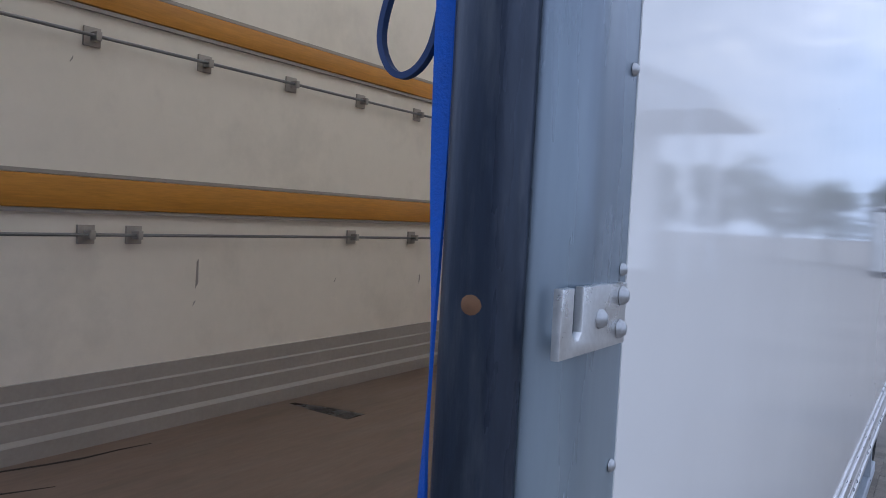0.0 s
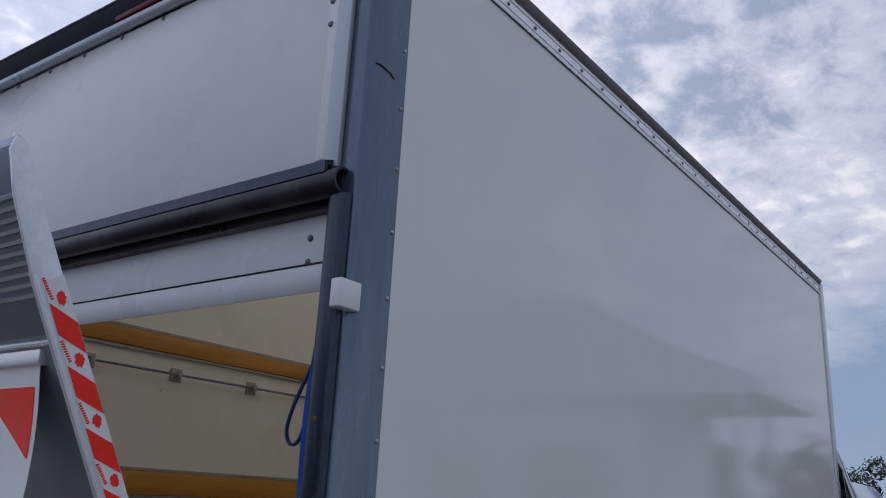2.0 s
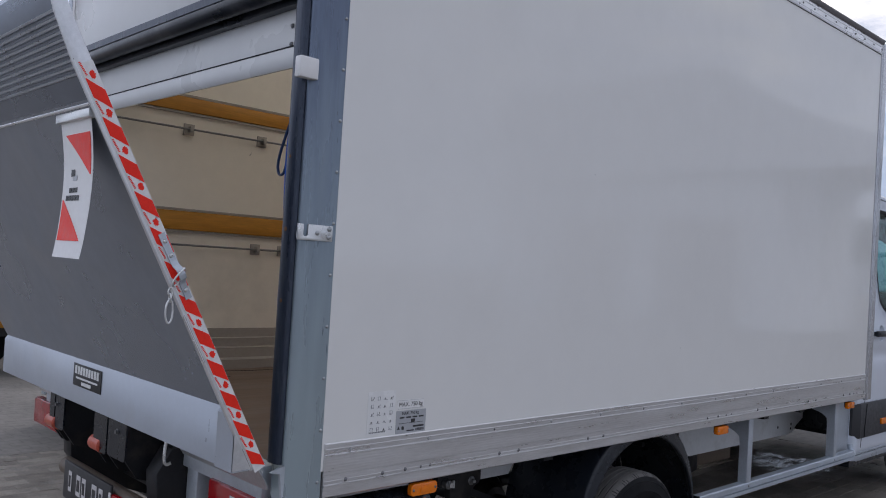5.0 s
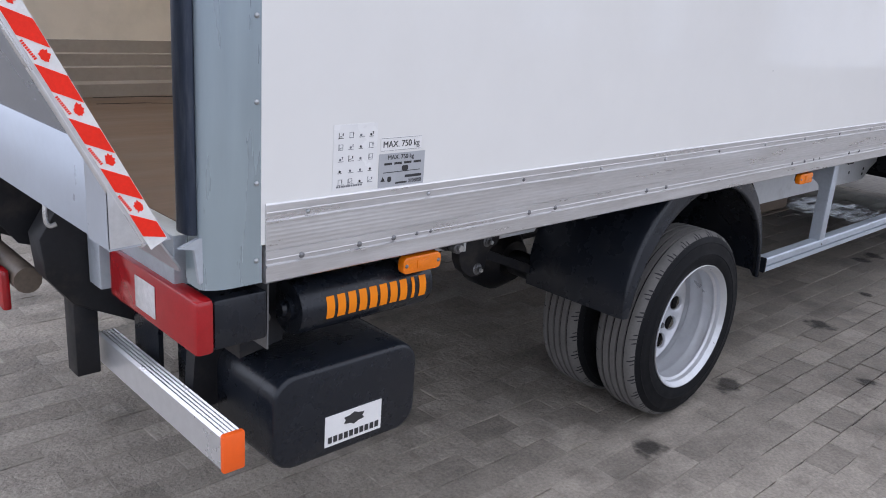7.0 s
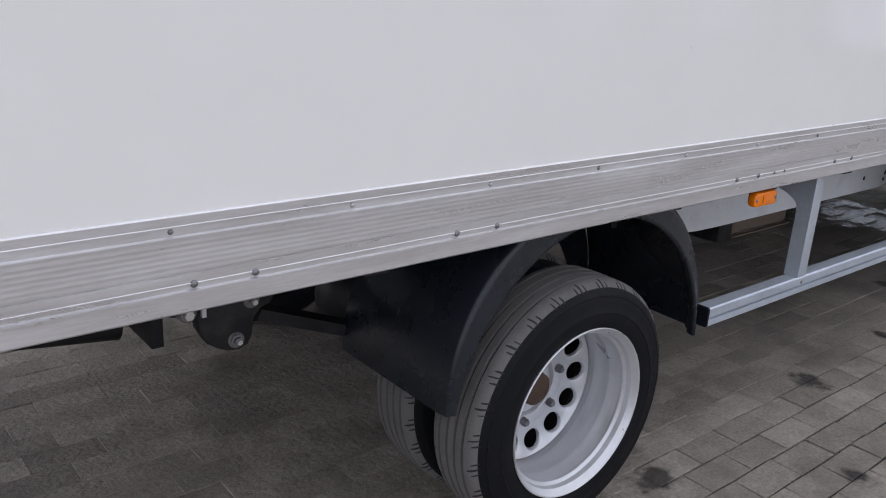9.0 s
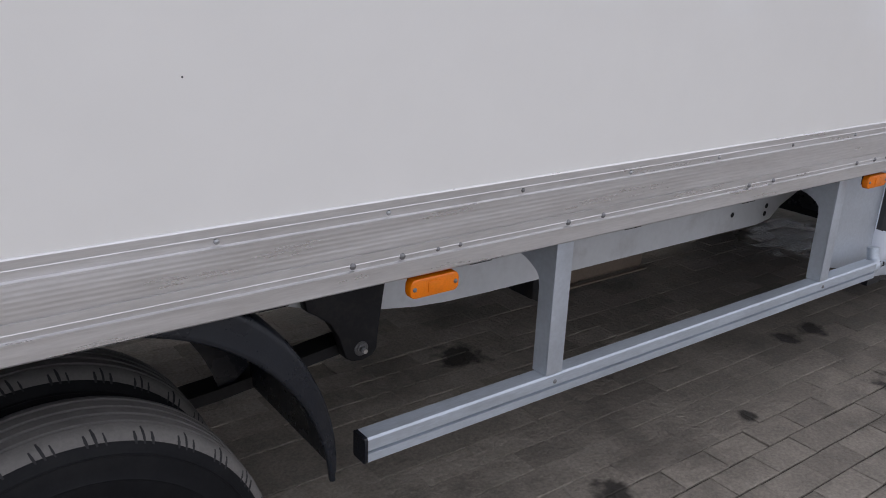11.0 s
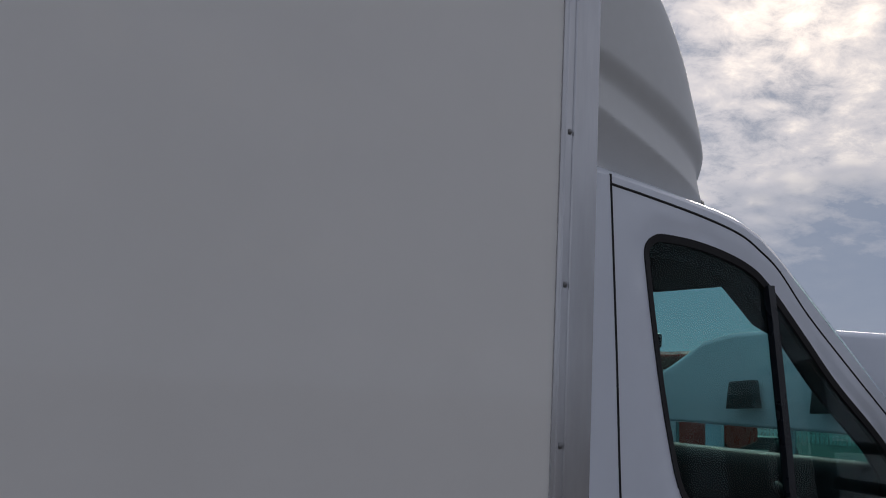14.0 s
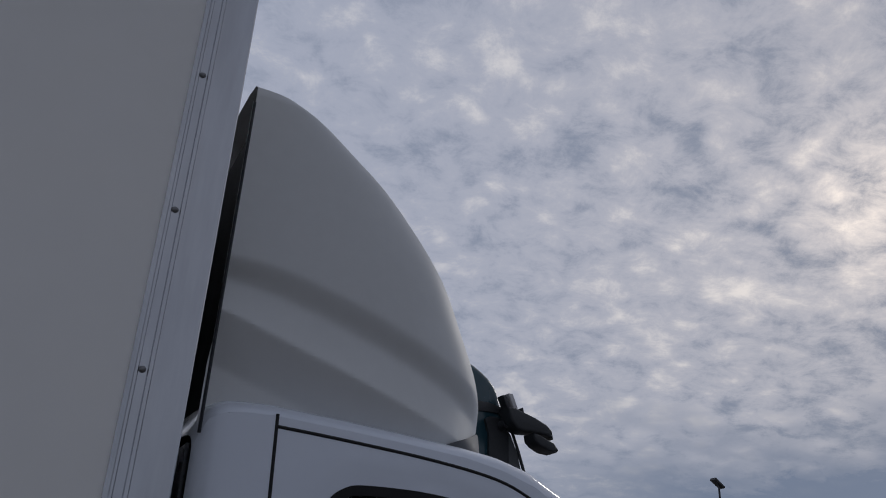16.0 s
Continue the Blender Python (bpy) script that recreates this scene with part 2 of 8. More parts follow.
M = dict(
    panel=mat("white_panel", (0.80, 0.79, 0.765), 0.066, vary=0.02, scale=0.7, spec=0.5, rough_vary=0.02, dirt=(0.62, 0.60, 0.55), dirt_amount=0.14, dirt_scale=0.9),
    header=mat("white_header_panel", (0.74, 0.74, 0.73), 0.3, vary=0.03, scale=1.2, dirt=(0.5, 0.49, 0.46), dirt_amount=0.25),
    alu=mat("extruded_aluminium", (0.70, 0.695, 0.70), 0.34, 0.78, vary=0.12, scale=3.0, stretch=(0.8, 1, 9.0), dirt=(0.46, 0.45, 0.45), dirt_amount=0.35, dirt_scale=2.2, rough_vary=0.12),
    alu_post=mat("dull_corner_post", (0.54, 0.55, 0.575), 0.20, 0.72, vary=0.10, scale=1.4, stretch=(4, 4, 0.5), dirt=(0.42, 0.41, 0.40), dirt_amount=0.3, dirt_scale=3, rough_vary=0.06),
    alu_bright=mat("bright_aluminium", (0.78, 0.78, 0.79), 0.3, 0.7, vary=0.06, scale=4.0),
    alu_plate=mat("platform_aluminium", (0.29, 0.32, 0.372), 0.29, 0.8, vary=0.10, scale=1.2, dirt=(0.40, 0.395, 0.39), dirt_amount=0.5, dirt_scale=1.3, rough_vary=0.12),
    alu_edge=mat("dull_platform_edge", (0.68, 0.69, 0.71), 0.4, 0.7, vary=0.12, scale=9.0),
    scuff=mat("dark_rubbed_scuff", (0.13, 0.13, 0.135), 0.6, 0.3, vary=0.3, scale=60.0),
    alu_tip=mat("ramp_tip_toned_dark", (0.185, 0.212, 0.262), 0.32, 0.75, vary=0.12, scale=3.0, stretch=(1, 0.4, 1)),
    alu_rib=mat("worn_tread_rib", (0.40, 0.43, 0.47), 0.34, 0.75, vary=0.12, scale=8.0),
    alu_paint=mat("pale_grey_painted_beam", (0.44, 0.475, 0.53), 0.36, 0.35, vary=0.04, scale=5.0, dirt=(0.4, 0.4, 0.4), dirt_amount=0.35, dirt_scale=4),
    screw=mat("dull_zinc_screw", (0.42, 0.43, 0.44), 0.38, 0.8, vary=0.15, scale=40.0),
    guard_rail=mat("dull_bluish_guard_aluminium", (0.50, 0.55, 0.61), 0.42, 0.45, vary=0.12, scale=9.0, stretch=(0.5, 3, 3), dirt=(0.33, 0.36, 0.40), dirt_amount=0.45, dirt_scale=7),
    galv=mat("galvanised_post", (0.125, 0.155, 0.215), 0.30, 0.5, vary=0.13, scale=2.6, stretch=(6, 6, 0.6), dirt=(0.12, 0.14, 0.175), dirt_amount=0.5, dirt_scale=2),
    galv_light=mat("galvanised_bracket", (0.50, 0.54, 0.59), 0.42, 0.4, vary=0.1, scale=9.0, dirt=(0.36, 0.38, 0.41), dirt_amount=0.4, dirt_scale=6),
    zinc=mat("zinc_plated_steel", (0.66, 0.665, 0.66), 0.32, 0.85, vary=0.12, scale=20.0),
    steel_dark=mat("dull_rivet_steel", (0.20, 0.20, 0.205), 0.42, 0.7, vary=0.15, scale=30.0),
    buffer=mat("dark_blue_grey_buffer", (0.036, 0.047, 0.072), 0.34, 0.45, vary=0.22, scale=3.0, stretch=(5, 5, 0.7), dirt=(0.13, 0.14, 0.155), dirt_amount=0.38, dirt_scale=13, bump=0.05),
    foot=mat("grey_plastic_fairing", (0.115, 0.12, 0.125), 0.5, vary=0.08),
    roller=mat("faded_orange_red_plastic", (0.50, 0.085, 0.045), 0.4, vary=0.12, scale=20),
    rubber=mat("black_rubber", (0.014, 0.017, 0.024), 0.36, vary=0.25, scale=5.0, stretch=(1, 1, 0.4), dirt=(0.12, 0.12, 0.125), dirt_amount=0.35, dirt_scale=9, bump=0.05),
    black=mat("black_plastic", (0.010, 0.0125, 0.018), 0.27, spec=0.4, vary=0.15, scale=9.0, bump=0.06, bump_scale=120, dirt=(0.038, 0.037, 0.037), dirt_amount=0.4, dirt_scale=7),
    black_paint=mat("black_chassis_paint", (0.010, 0.0105, 0.013), 0.5, spec=0.35, vary=0.3, scale=9.0, dirt=(0.06, 0.05, 0.042), dirt_amount=0.6, dirt_scale=8),
    trim=mat("grey_black_cladding", (0.040, 0.040, 0.044), 0.55, vary=0.08, scale=40.0, bump=0.06, bump_scale=400),
    tyre=mat("tyre_rubber", (0.0065, 0.0070, 0.0085), 0.6, spec=0.14, vary=0.2, scale=14.0, dirt=(0.020, 0.0195, 0.0195), dirt_amount=0.35, dirt_scale=9, bump=0.05, bump_scale=160),
    tread=mat("worn_tread_rubber", (0.135, 0.128, 0.122), 0.85, vary=0.16, scale=18.0, dirt=(0.09, 0.088, 0.085), dirt_amount=0.6, dirt_scale=14),
    rim=mat("silver_wheel_paint", (0.60, 0.61, 0.63), 0.36, 0.55, vary=0.05, scale=12.0, dirt=(0.42, 0.40, 0.38), dirt_amount=0.35, dirt_scale=9),
    inner=mat("cream_interior_panel", (0.86, 0.79, 0.70), 0.45, vary=0.03, scale=1.5, dirt=(0.52, 0.48, 0.42), dirt_amount=0.35, dirt_scale=2.2),
    wood=mat("orange_lacquered_batten", (0.52, 0.23, 0.028), 0.42, vary=0.2, scale=3.0, stretch=(0.6, 6, 8), dirt=(0.40, 0.16, 0.02), dirt_amount=0.6, dirt_scale=4),
    grey_strip=mat("grey_sealing_strip", (0.36, 0.325, 0.295), 0.5, vary=0.08),
    floor=mat("brown_plywood_floor", (0.165, 0.112, 0.084), 0.48, vary=0.18, scale=2.5, stretch=(0.5, 3, 1), dirt=(0.10, 0.075, 0.055), dirt_amount=0.6, dirt_scale=3),
    red=mat("red_reflective_film", (0.90, 0.026, 0.010), 0.45, vary=0.08, scale=24.0, spec=0.3, bump=0.12, bump_scale=35),
    white_film=mat("white_reflective_film", (0.80, 0.80, 0.79), 0.35, vary=0.05, scale=30.0, dirt=(0.55, 0.54, 0.52), dirt_amount=0.4, dirt_scale=20),
    vinyl=mat("white_vinyl", (0.80, 0.79, 0.78), 0.45, vary=0.04, scale=5.0),
    ink=mat("black_print", (0.03, 0.03, 0.032), 0.5, vary=0.1),
    grey_print=mat("grey_fine_print", (0.16, 0.165, 0.18), 0.5, vary=0.1),
    clear_film=mat("thin_white_film", (0.80, 0.795, 0.785), 0.22, vary=0.02, scale=5.0),
    hub=mat("rusty_hub", (0.075, 0.045, 0.03), 0.7, 0.2, vary=0.35, scale=25),
    grey_ink=mat("grey_label_print", (0.42, 0.43, 0.45), 0.45, vary=0.06, scale=40),
    orange_film=mat("orange_reflective_lettering", (0.90, 0.25, 0.008), 0.65, vary=0.05, spec=0.2),
    orange=mat("orange_plastic", (0.93, 0.125, 0.010), 0.5, vary=0.05),
    amber=mat("amber_lens", (0.86, 0.205, 0.004), 0.14, vary=0.12, scale=30, spec=0.6),
    cap=mat("dull_grey_brown_cap", (0.17, 0.16, 0.165), 0.45, vary=0.12, scale=8.0, dirt=(0.05, 0.046, 0.045), dirt_amount=0.4, dirt_scale=6),
    cap_rear=mat("dark_grey_blue_flashing", (0.025, 0.031, 0.046), 0.45, spec=0.2, vary=0.15, scale=6.0, dirt=(0.025, 0.025, 0.027), dirt_amount=0.5, dirt_scale=4),
    shaded_brake_lens=mat("shaded_red_lens", (0.13, 0.004, 0.010), 0.35, vary=0.12, scale=30, spec=0.15),
    red_lens=mat("red_lamp_lens", (0.36, 0.010, 0.014), 0.14, vary=0.12, scale=30, spec=0.6),
    clear_lens=mat("clear_lamp_lens", (0.62, 0.60, 0.60), 0.15, vary=0.2, scale=60),
    strap=mat("blue_webbing", (0.012, 0.10, 0.50), 0.7, vary=0.12, scale=40.0, bump=0.25, bump_scale=300),
    cord=mat("dark_cord", (0.012, 0.034, 0.11), 0.7, vary=0.1),
    van=mat("white_van_paint", (0.72, 0.765, 0.85), 0.17, vary=0.015, scale=1.5, coat=0.5, rough_vary=0.02),
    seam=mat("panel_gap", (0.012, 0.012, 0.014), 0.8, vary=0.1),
    grp=mat("moulded_white_fibreglass", (0.66, 0.67, 0.67), 0.48, vary=0.03, scale=2.5, rough_vary=0.05),
    brown=mat("rusted_painted_tube", (0.13, 0.10, 0.075), 0.55, vary=0.25, scale=12),
    rust=mat("rust_spot", (0.17, 0.085, 0.04), 0.8, vary=0.3, scale=120),
    chassis=mat("pale_grey_chassis_paint", (0.60, 0.61, 0.62), 0.4, vary=0.06, scale=5, dirt=(0.30, 0.28, 0.26), dirt_amount=0.35, dirt_scale=7),
    dash=mat("dark_cabin_plastic", (0.013, 0.014, 0.016), 0.6, vary=0.1, spec=0.12),
    cloth=mat("dark_seat_cloth", (0.035, 0.036, 0.042), 0.9, vary=0.15, scale=60),
    skylight=skylight_mat(),
    glass=glass_mat("green_tinted_glass", (0.56, 0.84, 0.82)),
    screen=glass_mat("windscreen_glass", (0.55, 0.78, 0.76)),
    teal=mat("dark_teal_cab_paint", (0.014, 0.05, 0.066), 0.25, vary=0.05, coat=0.4),
    far_red=mat("red_cab_paint", (0.42, 0.035, 0.02), 0.3, vary=0.05),
    far_dark=mat("dark_vehicle_parts", (0.03, 0.032, 0.035), 0.5, vary=0.2),
    bark=mat("tree_bark", (0.10, 0.075, 0.05), 0.9, vary=0.25, scale=8),
    leaf=mat("tree_leaves", (0.040, 0.062, 0.022), 0.6, vary=0.25, scale=3, rand=0.45),
    fence=mat("white_painted_pickets", (0.78, 0.78, 0.76), 0.5, vary=0.05),
    canopy=mat("grey_canopy_cladding", (0.80, 0.82, 0.85), 0.5, vary=0.08),
    paver=mat("concrete_paver", (0.305, 0.270, 0.230), 0.72, spec=0.25, vary=0.36, scale=10.0, bump=1.0, bump_scale=42, dirt=(0.10, 0.088, 0.075), dirt_amount=0.7, dirt_scale=2.3, rand=0.2, rough_vary=0.22),
)


def ground_mat():
    """Block paving seen from afar: rows along x, in running bond, with stained patches."""
    m = bpy.data.materials.new("paved_yard")
    m.use_nodes = True
    nt = m.node_tree
    N, L = nt.nodes.new, nt.links.new
    p = nt.nodes["Principled BSDF"]
    tc = N("ShaderNodeTexCoord")
    br = N("ShaderNodeTexBrick")
    br.inputs["Scale"].default_value = 1.0
    br.inputs["Brick Width"].default_value, br.inputs["Row Height"].default_value = 0.212, 0.108
    br.inputs["Mortar Size"].default_value, br.inputs["Mortar Smooth"].default_value = 0.004, 0.8
    br.inputs["Color1"].default_value = (0.26, 0.236, 0.21, 1)
    br.inputs["Color2"].default_value = (0.235, 0.213, 0.19, 1)
    br.inputs["Mortar"].default_value = (0.16, 0.145, 0.125, 1)
    L(tc.outputs["Object"], br.inputs["Vector"])
    t1, t2 = N("ShaderNodeTexNoise"), N("ShaderNodeTexNoise")
    for t, sc, de in ((t1, 0.6, 6), (t2, 14, 4)):
        t.inputs["Scale"].default_value, t.inputs["Detail"].default_value = sc, de
        L(tc.outputs["Object"], t.inputs["Vector"])
    r = N("ShaderNodeMapRange")
    r.inputs[1].default_value, r.inputs[2].default_value, r.inputs[3].default_value, r.inputs[4].default_value = 0.3, 0.7, 0.72, 1.15
    L(t1.outputs["Fac"], r.inputs[0])
    r2 = N("ShaderNodeMapRange")
    r2.inputs[1].default_value, r2.inputs[2].default_value, r2.inputs[3].default_value, r2.inputs[4].default_value = 0.3, 0.7, 0.85, 1.12
    L(t2.outputs["Fac"], r2.inputs[0])
    mm = N("ShaderNodeMath")
    mm.operation = "MULTIPLY"
    L(r.outputs[0], mm.inputs[0]), L(r2.outputs[0], mm.inputs[1])
    mx = N("ShaderNodeMix")
    mx.data_type, mx.blend_type = "RGBA", "MULTIPLY"
    mx.inputs[0].default_value = 1.0
    L(br.outputs["Color"], mx.inputs[6]), L(mm.outputs[0], mx.inputs[7])
    L(mx.outputs[2], p.inputs["Base Color"])
    p.inputs["Roughness"].default_value = 0.8
    bn = N("ShaderNodeBump")
    bn.inputs["Strength"].default_value, bn.inputs["Distance"].default_value = 0.6, 0.005
    L(t2.outputs["Fac"], bn.inputs["Height"]), L(bn.outputs[0], p.inputs["Normal"])
    return m


def darken_paving(m):
    """Darkens the paving by degrees towards the cab, unevenly, and adds oil drips."""
    nt = m.node_tree
    N, L = nt.nodes.new, nt.links.new
    p = nt.nodes["Principled BSDF"]
    src = p.inputs["Base Color"].links[0].from_socket
    g, sp, n = N("ShaderNodeNewGeometry"), N("ShaderNodeSeparateXYZ"), N("ShaderNodeTexNoise")
    n.inputs["Scale"].default_value, n.inputs["Detail"].default_value = 1.3, 6.0
    L(g.outputs["Position"], sp.inputs[0]), L(g.outputs["Position"], n.inputs["Vector"])
    a, r = N("ShaderNodeMath"), N("ShaderNodeMapRange")
    a.operation = "MULTIPLY_ADD"
    L(n.outputs["Fac"], a.inputs[0])
    a.inputs[1].default_value = 2.6
    L(sp.outputs[0], a.inputs[2])
    r.inputs[1].default_value, r.inputs[2].default_value, r.inputs[4].default_value = 3.3, 5.4, 0.30
    L(a.outputs[0], r.inputs[0])
    mx = N("ShaderNodeMix")
    mx.data_type = "RGBA"
    L(r.outputs[0], mx.inputs[0]), L(src, mx.inputs[6])
    mx.inputs[7].default_value = (0.055, 0.048, 0.042, 1)
    out = mx.outputs[2]
    # single drips with ragged rims
    rag = N("ShaderNodeTexNoise")
    rag.inputs["Scale"].default_value, rag.inputs["Detail"].default_value = 16.0, 4.0
    L(g.outputs["Position"], rag.inputs["Vector"])
    for cx, cy, size in ((4.75, 0.455, 0.055), (4.93, 0.445, 0.06), (4.03, 0.16, 0.03), (4.75, -0.05, 0.10), (4.96, 0.01, 0.05), (3.30, 0.11, 0.06), (2.24, 0.04, 0.06), (1.53, -0.05, 0.05), (3.45, 1.06, 0.09), (4.3, -0.27, 0.04), (2.79, -0.31, 0.035)):
        d, e, f = N("ShaderNodeVectorMath"), N("ShaderNodeMath"), N("ShaderNodeMapRange")
        d.operation, e.operation = "DISTANCE", "MULTIPLY_ADD"
        d.inputs[1].default_value = (cx, cy, GROUND)
        L(g.outputs["Position"], d.inputs[0]), L(rag.outputs["Fac"], e.inputs[0])
        e.inputs[1].default_value = size * 2.4
        L(d.outputs["Value"], e.inputs[2])
        f.inputs[1].default_value, f.inputs[2].default_value = size * 1.9, size * 2.5
        f.inputs[3].default_value, f.inputs[4].default_value = 0.85, 0.0
        L(e.outputs[0], f.inputs[0])
        k = N("ShaderNodeMix")
        k.data_type = "RGBA"
        L(f.outputs[0], k.inputs[0]), L(out, k.inputs[6])
        k.inputs[7].default_value = (0.02, 0.018, 0.017, 1)
        out = k.outputs[2]
    L(out, p.inputs["Base Color"])


def brighten_low(m):
    """Paints brighter reflected light low on the posts, fading upwards in streaks."""
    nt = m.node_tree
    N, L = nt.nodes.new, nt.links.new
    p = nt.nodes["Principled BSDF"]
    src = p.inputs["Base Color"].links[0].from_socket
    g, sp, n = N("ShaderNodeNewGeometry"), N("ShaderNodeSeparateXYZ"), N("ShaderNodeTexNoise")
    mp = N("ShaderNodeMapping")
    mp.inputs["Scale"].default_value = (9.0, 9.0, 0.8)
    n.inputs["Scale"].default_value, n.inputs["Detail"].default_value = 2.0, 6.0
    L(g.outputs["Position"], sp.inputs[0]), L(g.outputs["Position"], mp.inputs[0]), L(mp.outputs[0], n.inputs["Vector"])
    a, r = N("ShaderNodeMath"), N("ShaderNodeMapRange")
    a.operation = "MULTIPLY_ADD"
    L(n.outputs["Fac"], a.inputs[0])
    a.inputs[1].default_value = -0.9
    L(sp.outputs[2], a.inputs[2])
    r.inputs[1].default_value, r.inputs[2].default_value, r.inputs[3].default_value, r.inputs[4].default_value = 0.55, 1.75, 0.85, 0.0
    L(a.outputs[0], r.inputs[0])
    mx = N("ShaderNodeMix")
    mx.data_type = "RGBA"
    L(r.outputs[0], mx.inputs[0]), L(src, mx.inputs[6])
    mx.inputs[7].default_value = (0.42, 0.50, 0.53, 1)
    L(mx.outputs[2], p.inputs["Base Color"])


def wet_patch(m, centre, size):
    """A thin film of water, broken up by the joints and the grain of the stones."""
    nt = m.node_tree
    N, L = nt.nodes.new, nt.links.new
    p = nt.nodes["Principled BSDF"]
    g, d, n, a, r, k = N("ShaderNodeNewGeometry"), N("ShaderNodeVectorMath"), N("ShaderNodeTexNoise"), N("ShaderNodeMath"), N("ShaderNodeMapRange"), N("ShaderNodeMath")
    d.operation, a.operation, k.operation = "DISTANCE", "MULTIPLY_ADD", "MULTIPLY"
    d.inputs[1].default_value = centre
    n.inputs["Scale"].default_value, n.inputs["Detail"].default_value = 7.0, 5.0
    L(g.outputs["Position"], d.inputs[0]), L(g.outputs["Position"], n.inputs["Vector"])
    L(n.outputs["Fac"], a.inputs[0])
    a.inputs[1].default_value = size * 2.0
    L(d.outputs["Value"], a.inputs[2])
    r.inputs[1].default_value, r.inputs[2].default_value, r.inputs[3].default_value = size * 1.7, size * 2.0, 0.12
    r.inputs[4].default_value = 1.0
    L(a.outputs[0], r.inputs[0])
    L(p.inputs["Roughness"].links[0].from_socket, k.inputs[0]), L(r.outputs[0], k.inputs[1])
    L(k.outputs[0], p.inputs["Roughness"])


brighten_low(M["galv"])
M["yard"] = ground_mat()
darken_paving(M["yard"])
darken_paving(M["paver"])
wet_patch(M["paver"], (6.05, 1.22, GROUND), 0.42)
M["sand"] = mat("joint_sand", (0.040, 0.035, 0.030), 0.95, vary=0.3, scale=20, bump=0.3, bump_scale=200)


# ---------------------------------------------------------------- mesh helpers
def bm_new():
    return bmesh.new()


def box(x0, x1, y0, y1, z0, z1, bevel=0.0, bm=None, seg=2):
    bm = bm or bm_new()
    vs = [bm.verts.new((x, y, z)) for x in (x0, x1) for y in (y0, y1) for z in (z0, z1)]
    fs = [bm.faces.new([vs[i] for i in f]) for f in ((0, 1, 3, 2), (4, 6, 7, 5), (0, 4, 5, 1), (2, 3, 7, 6), (0, 2, 6, 4), (1, 5, 7, 3))]
    if bevel:
        es = list({e for f in fs for e in f.edges})
        bmesh.ops.bevel(bm, geom=es, offset=bevel, segments=seg, affect="EDGES", profile=0.5)
    return bm


def prism(points, axis, a0, a1, bevel=0.0, bm=None, seg=2):
    """A flat outline swept along one axis. points: pairs in the other two axes, in the order x, y, z."""
    bm = bm or bm_new()

    def at(p, a):
        return {"x": (a, p[0], p[1]), "y": (p[0], a, p[1]), "z": (p[0], p[1], a)}[axis]

    lo, hi = [bm.verts.new(at(p, a0)) for p in points], [bm.verts.new(at(p, a1)) for p in points]
    n = len(points)
    fs = [bm.faces.new(lo), bm.faces.new(hi[::-1])]
    fs += [bm.faces.new((lo[i], lo[(i + 1) % n], hi[(i + 1) % n], hi[i])) for i in range(n)]
    bmesh.ops.recalc_face_normals(bm, faces=fs)
    if bevel:
        es = list({e for f in fs[:2] for e in f.edges})
        bmesh.ops.bevel(bm, geom=es, offset=bevel, segments=seg, affect="EDGES", profile=0.5)
    return bm


def sheet(points, axis, a0, a1, thick, bm=None):
    """An open line swept along one axis and given a thickness to its left."""
    out = []
    n = len(points)
    for i, p in enumerate(points):
        a, b = Vector(points[max(i - 1, 0)]), Vector(points[min(i + 1, n - 1)])
        d = (b - a).normalized()
        out.append((p[0] - d.y * thick, p[1] + d.x * thick))
    return prism(list(points) + out[::-1], axis, a0, a1, bm=bm)


def lathe(profile, centre, axis="y", seg=48, bm=None, close=False):
    """profile: pairs (radius, along the axis)."""
    bm = bm or bm_new()
    rings = []
    c = Vector(centre)
    for i in range(seg):
        t = 2 * math.pi * i / seg
        ring = []
        for r, a in profile:
            u, v = r * math.cos(t), r * math.sin(t)
            d = {"x": (a, u, v), "y": (u, a, v), "z": (u, v, a)}[axis]
            ring.append(bm.verts.new(c + Vector(d)))
        rings.append(ring)
    m = len(profile)
    fs = []
    for i in range(seg):
        p, q = rings[i], rings[(i + 1) % seg]
        for j in range(m if close else m - 1):
            k = (j + 1) % m
            fs.append(bm.faces.new((p[j], p[k], q[k], q[j])))
    if not close:
        for j in (0, m - 1):
            if profile[j][0] > 1e-4:
                fs.append(bm.faces.new([r[j] for r in rings]))
    bmesh.ops.remove_doubles(bm, verts=list(bm.verts), dist=1e-6)
    bmesh.ops.recalc_face_normals(bm, faces=list(bm.faces))
    return bm


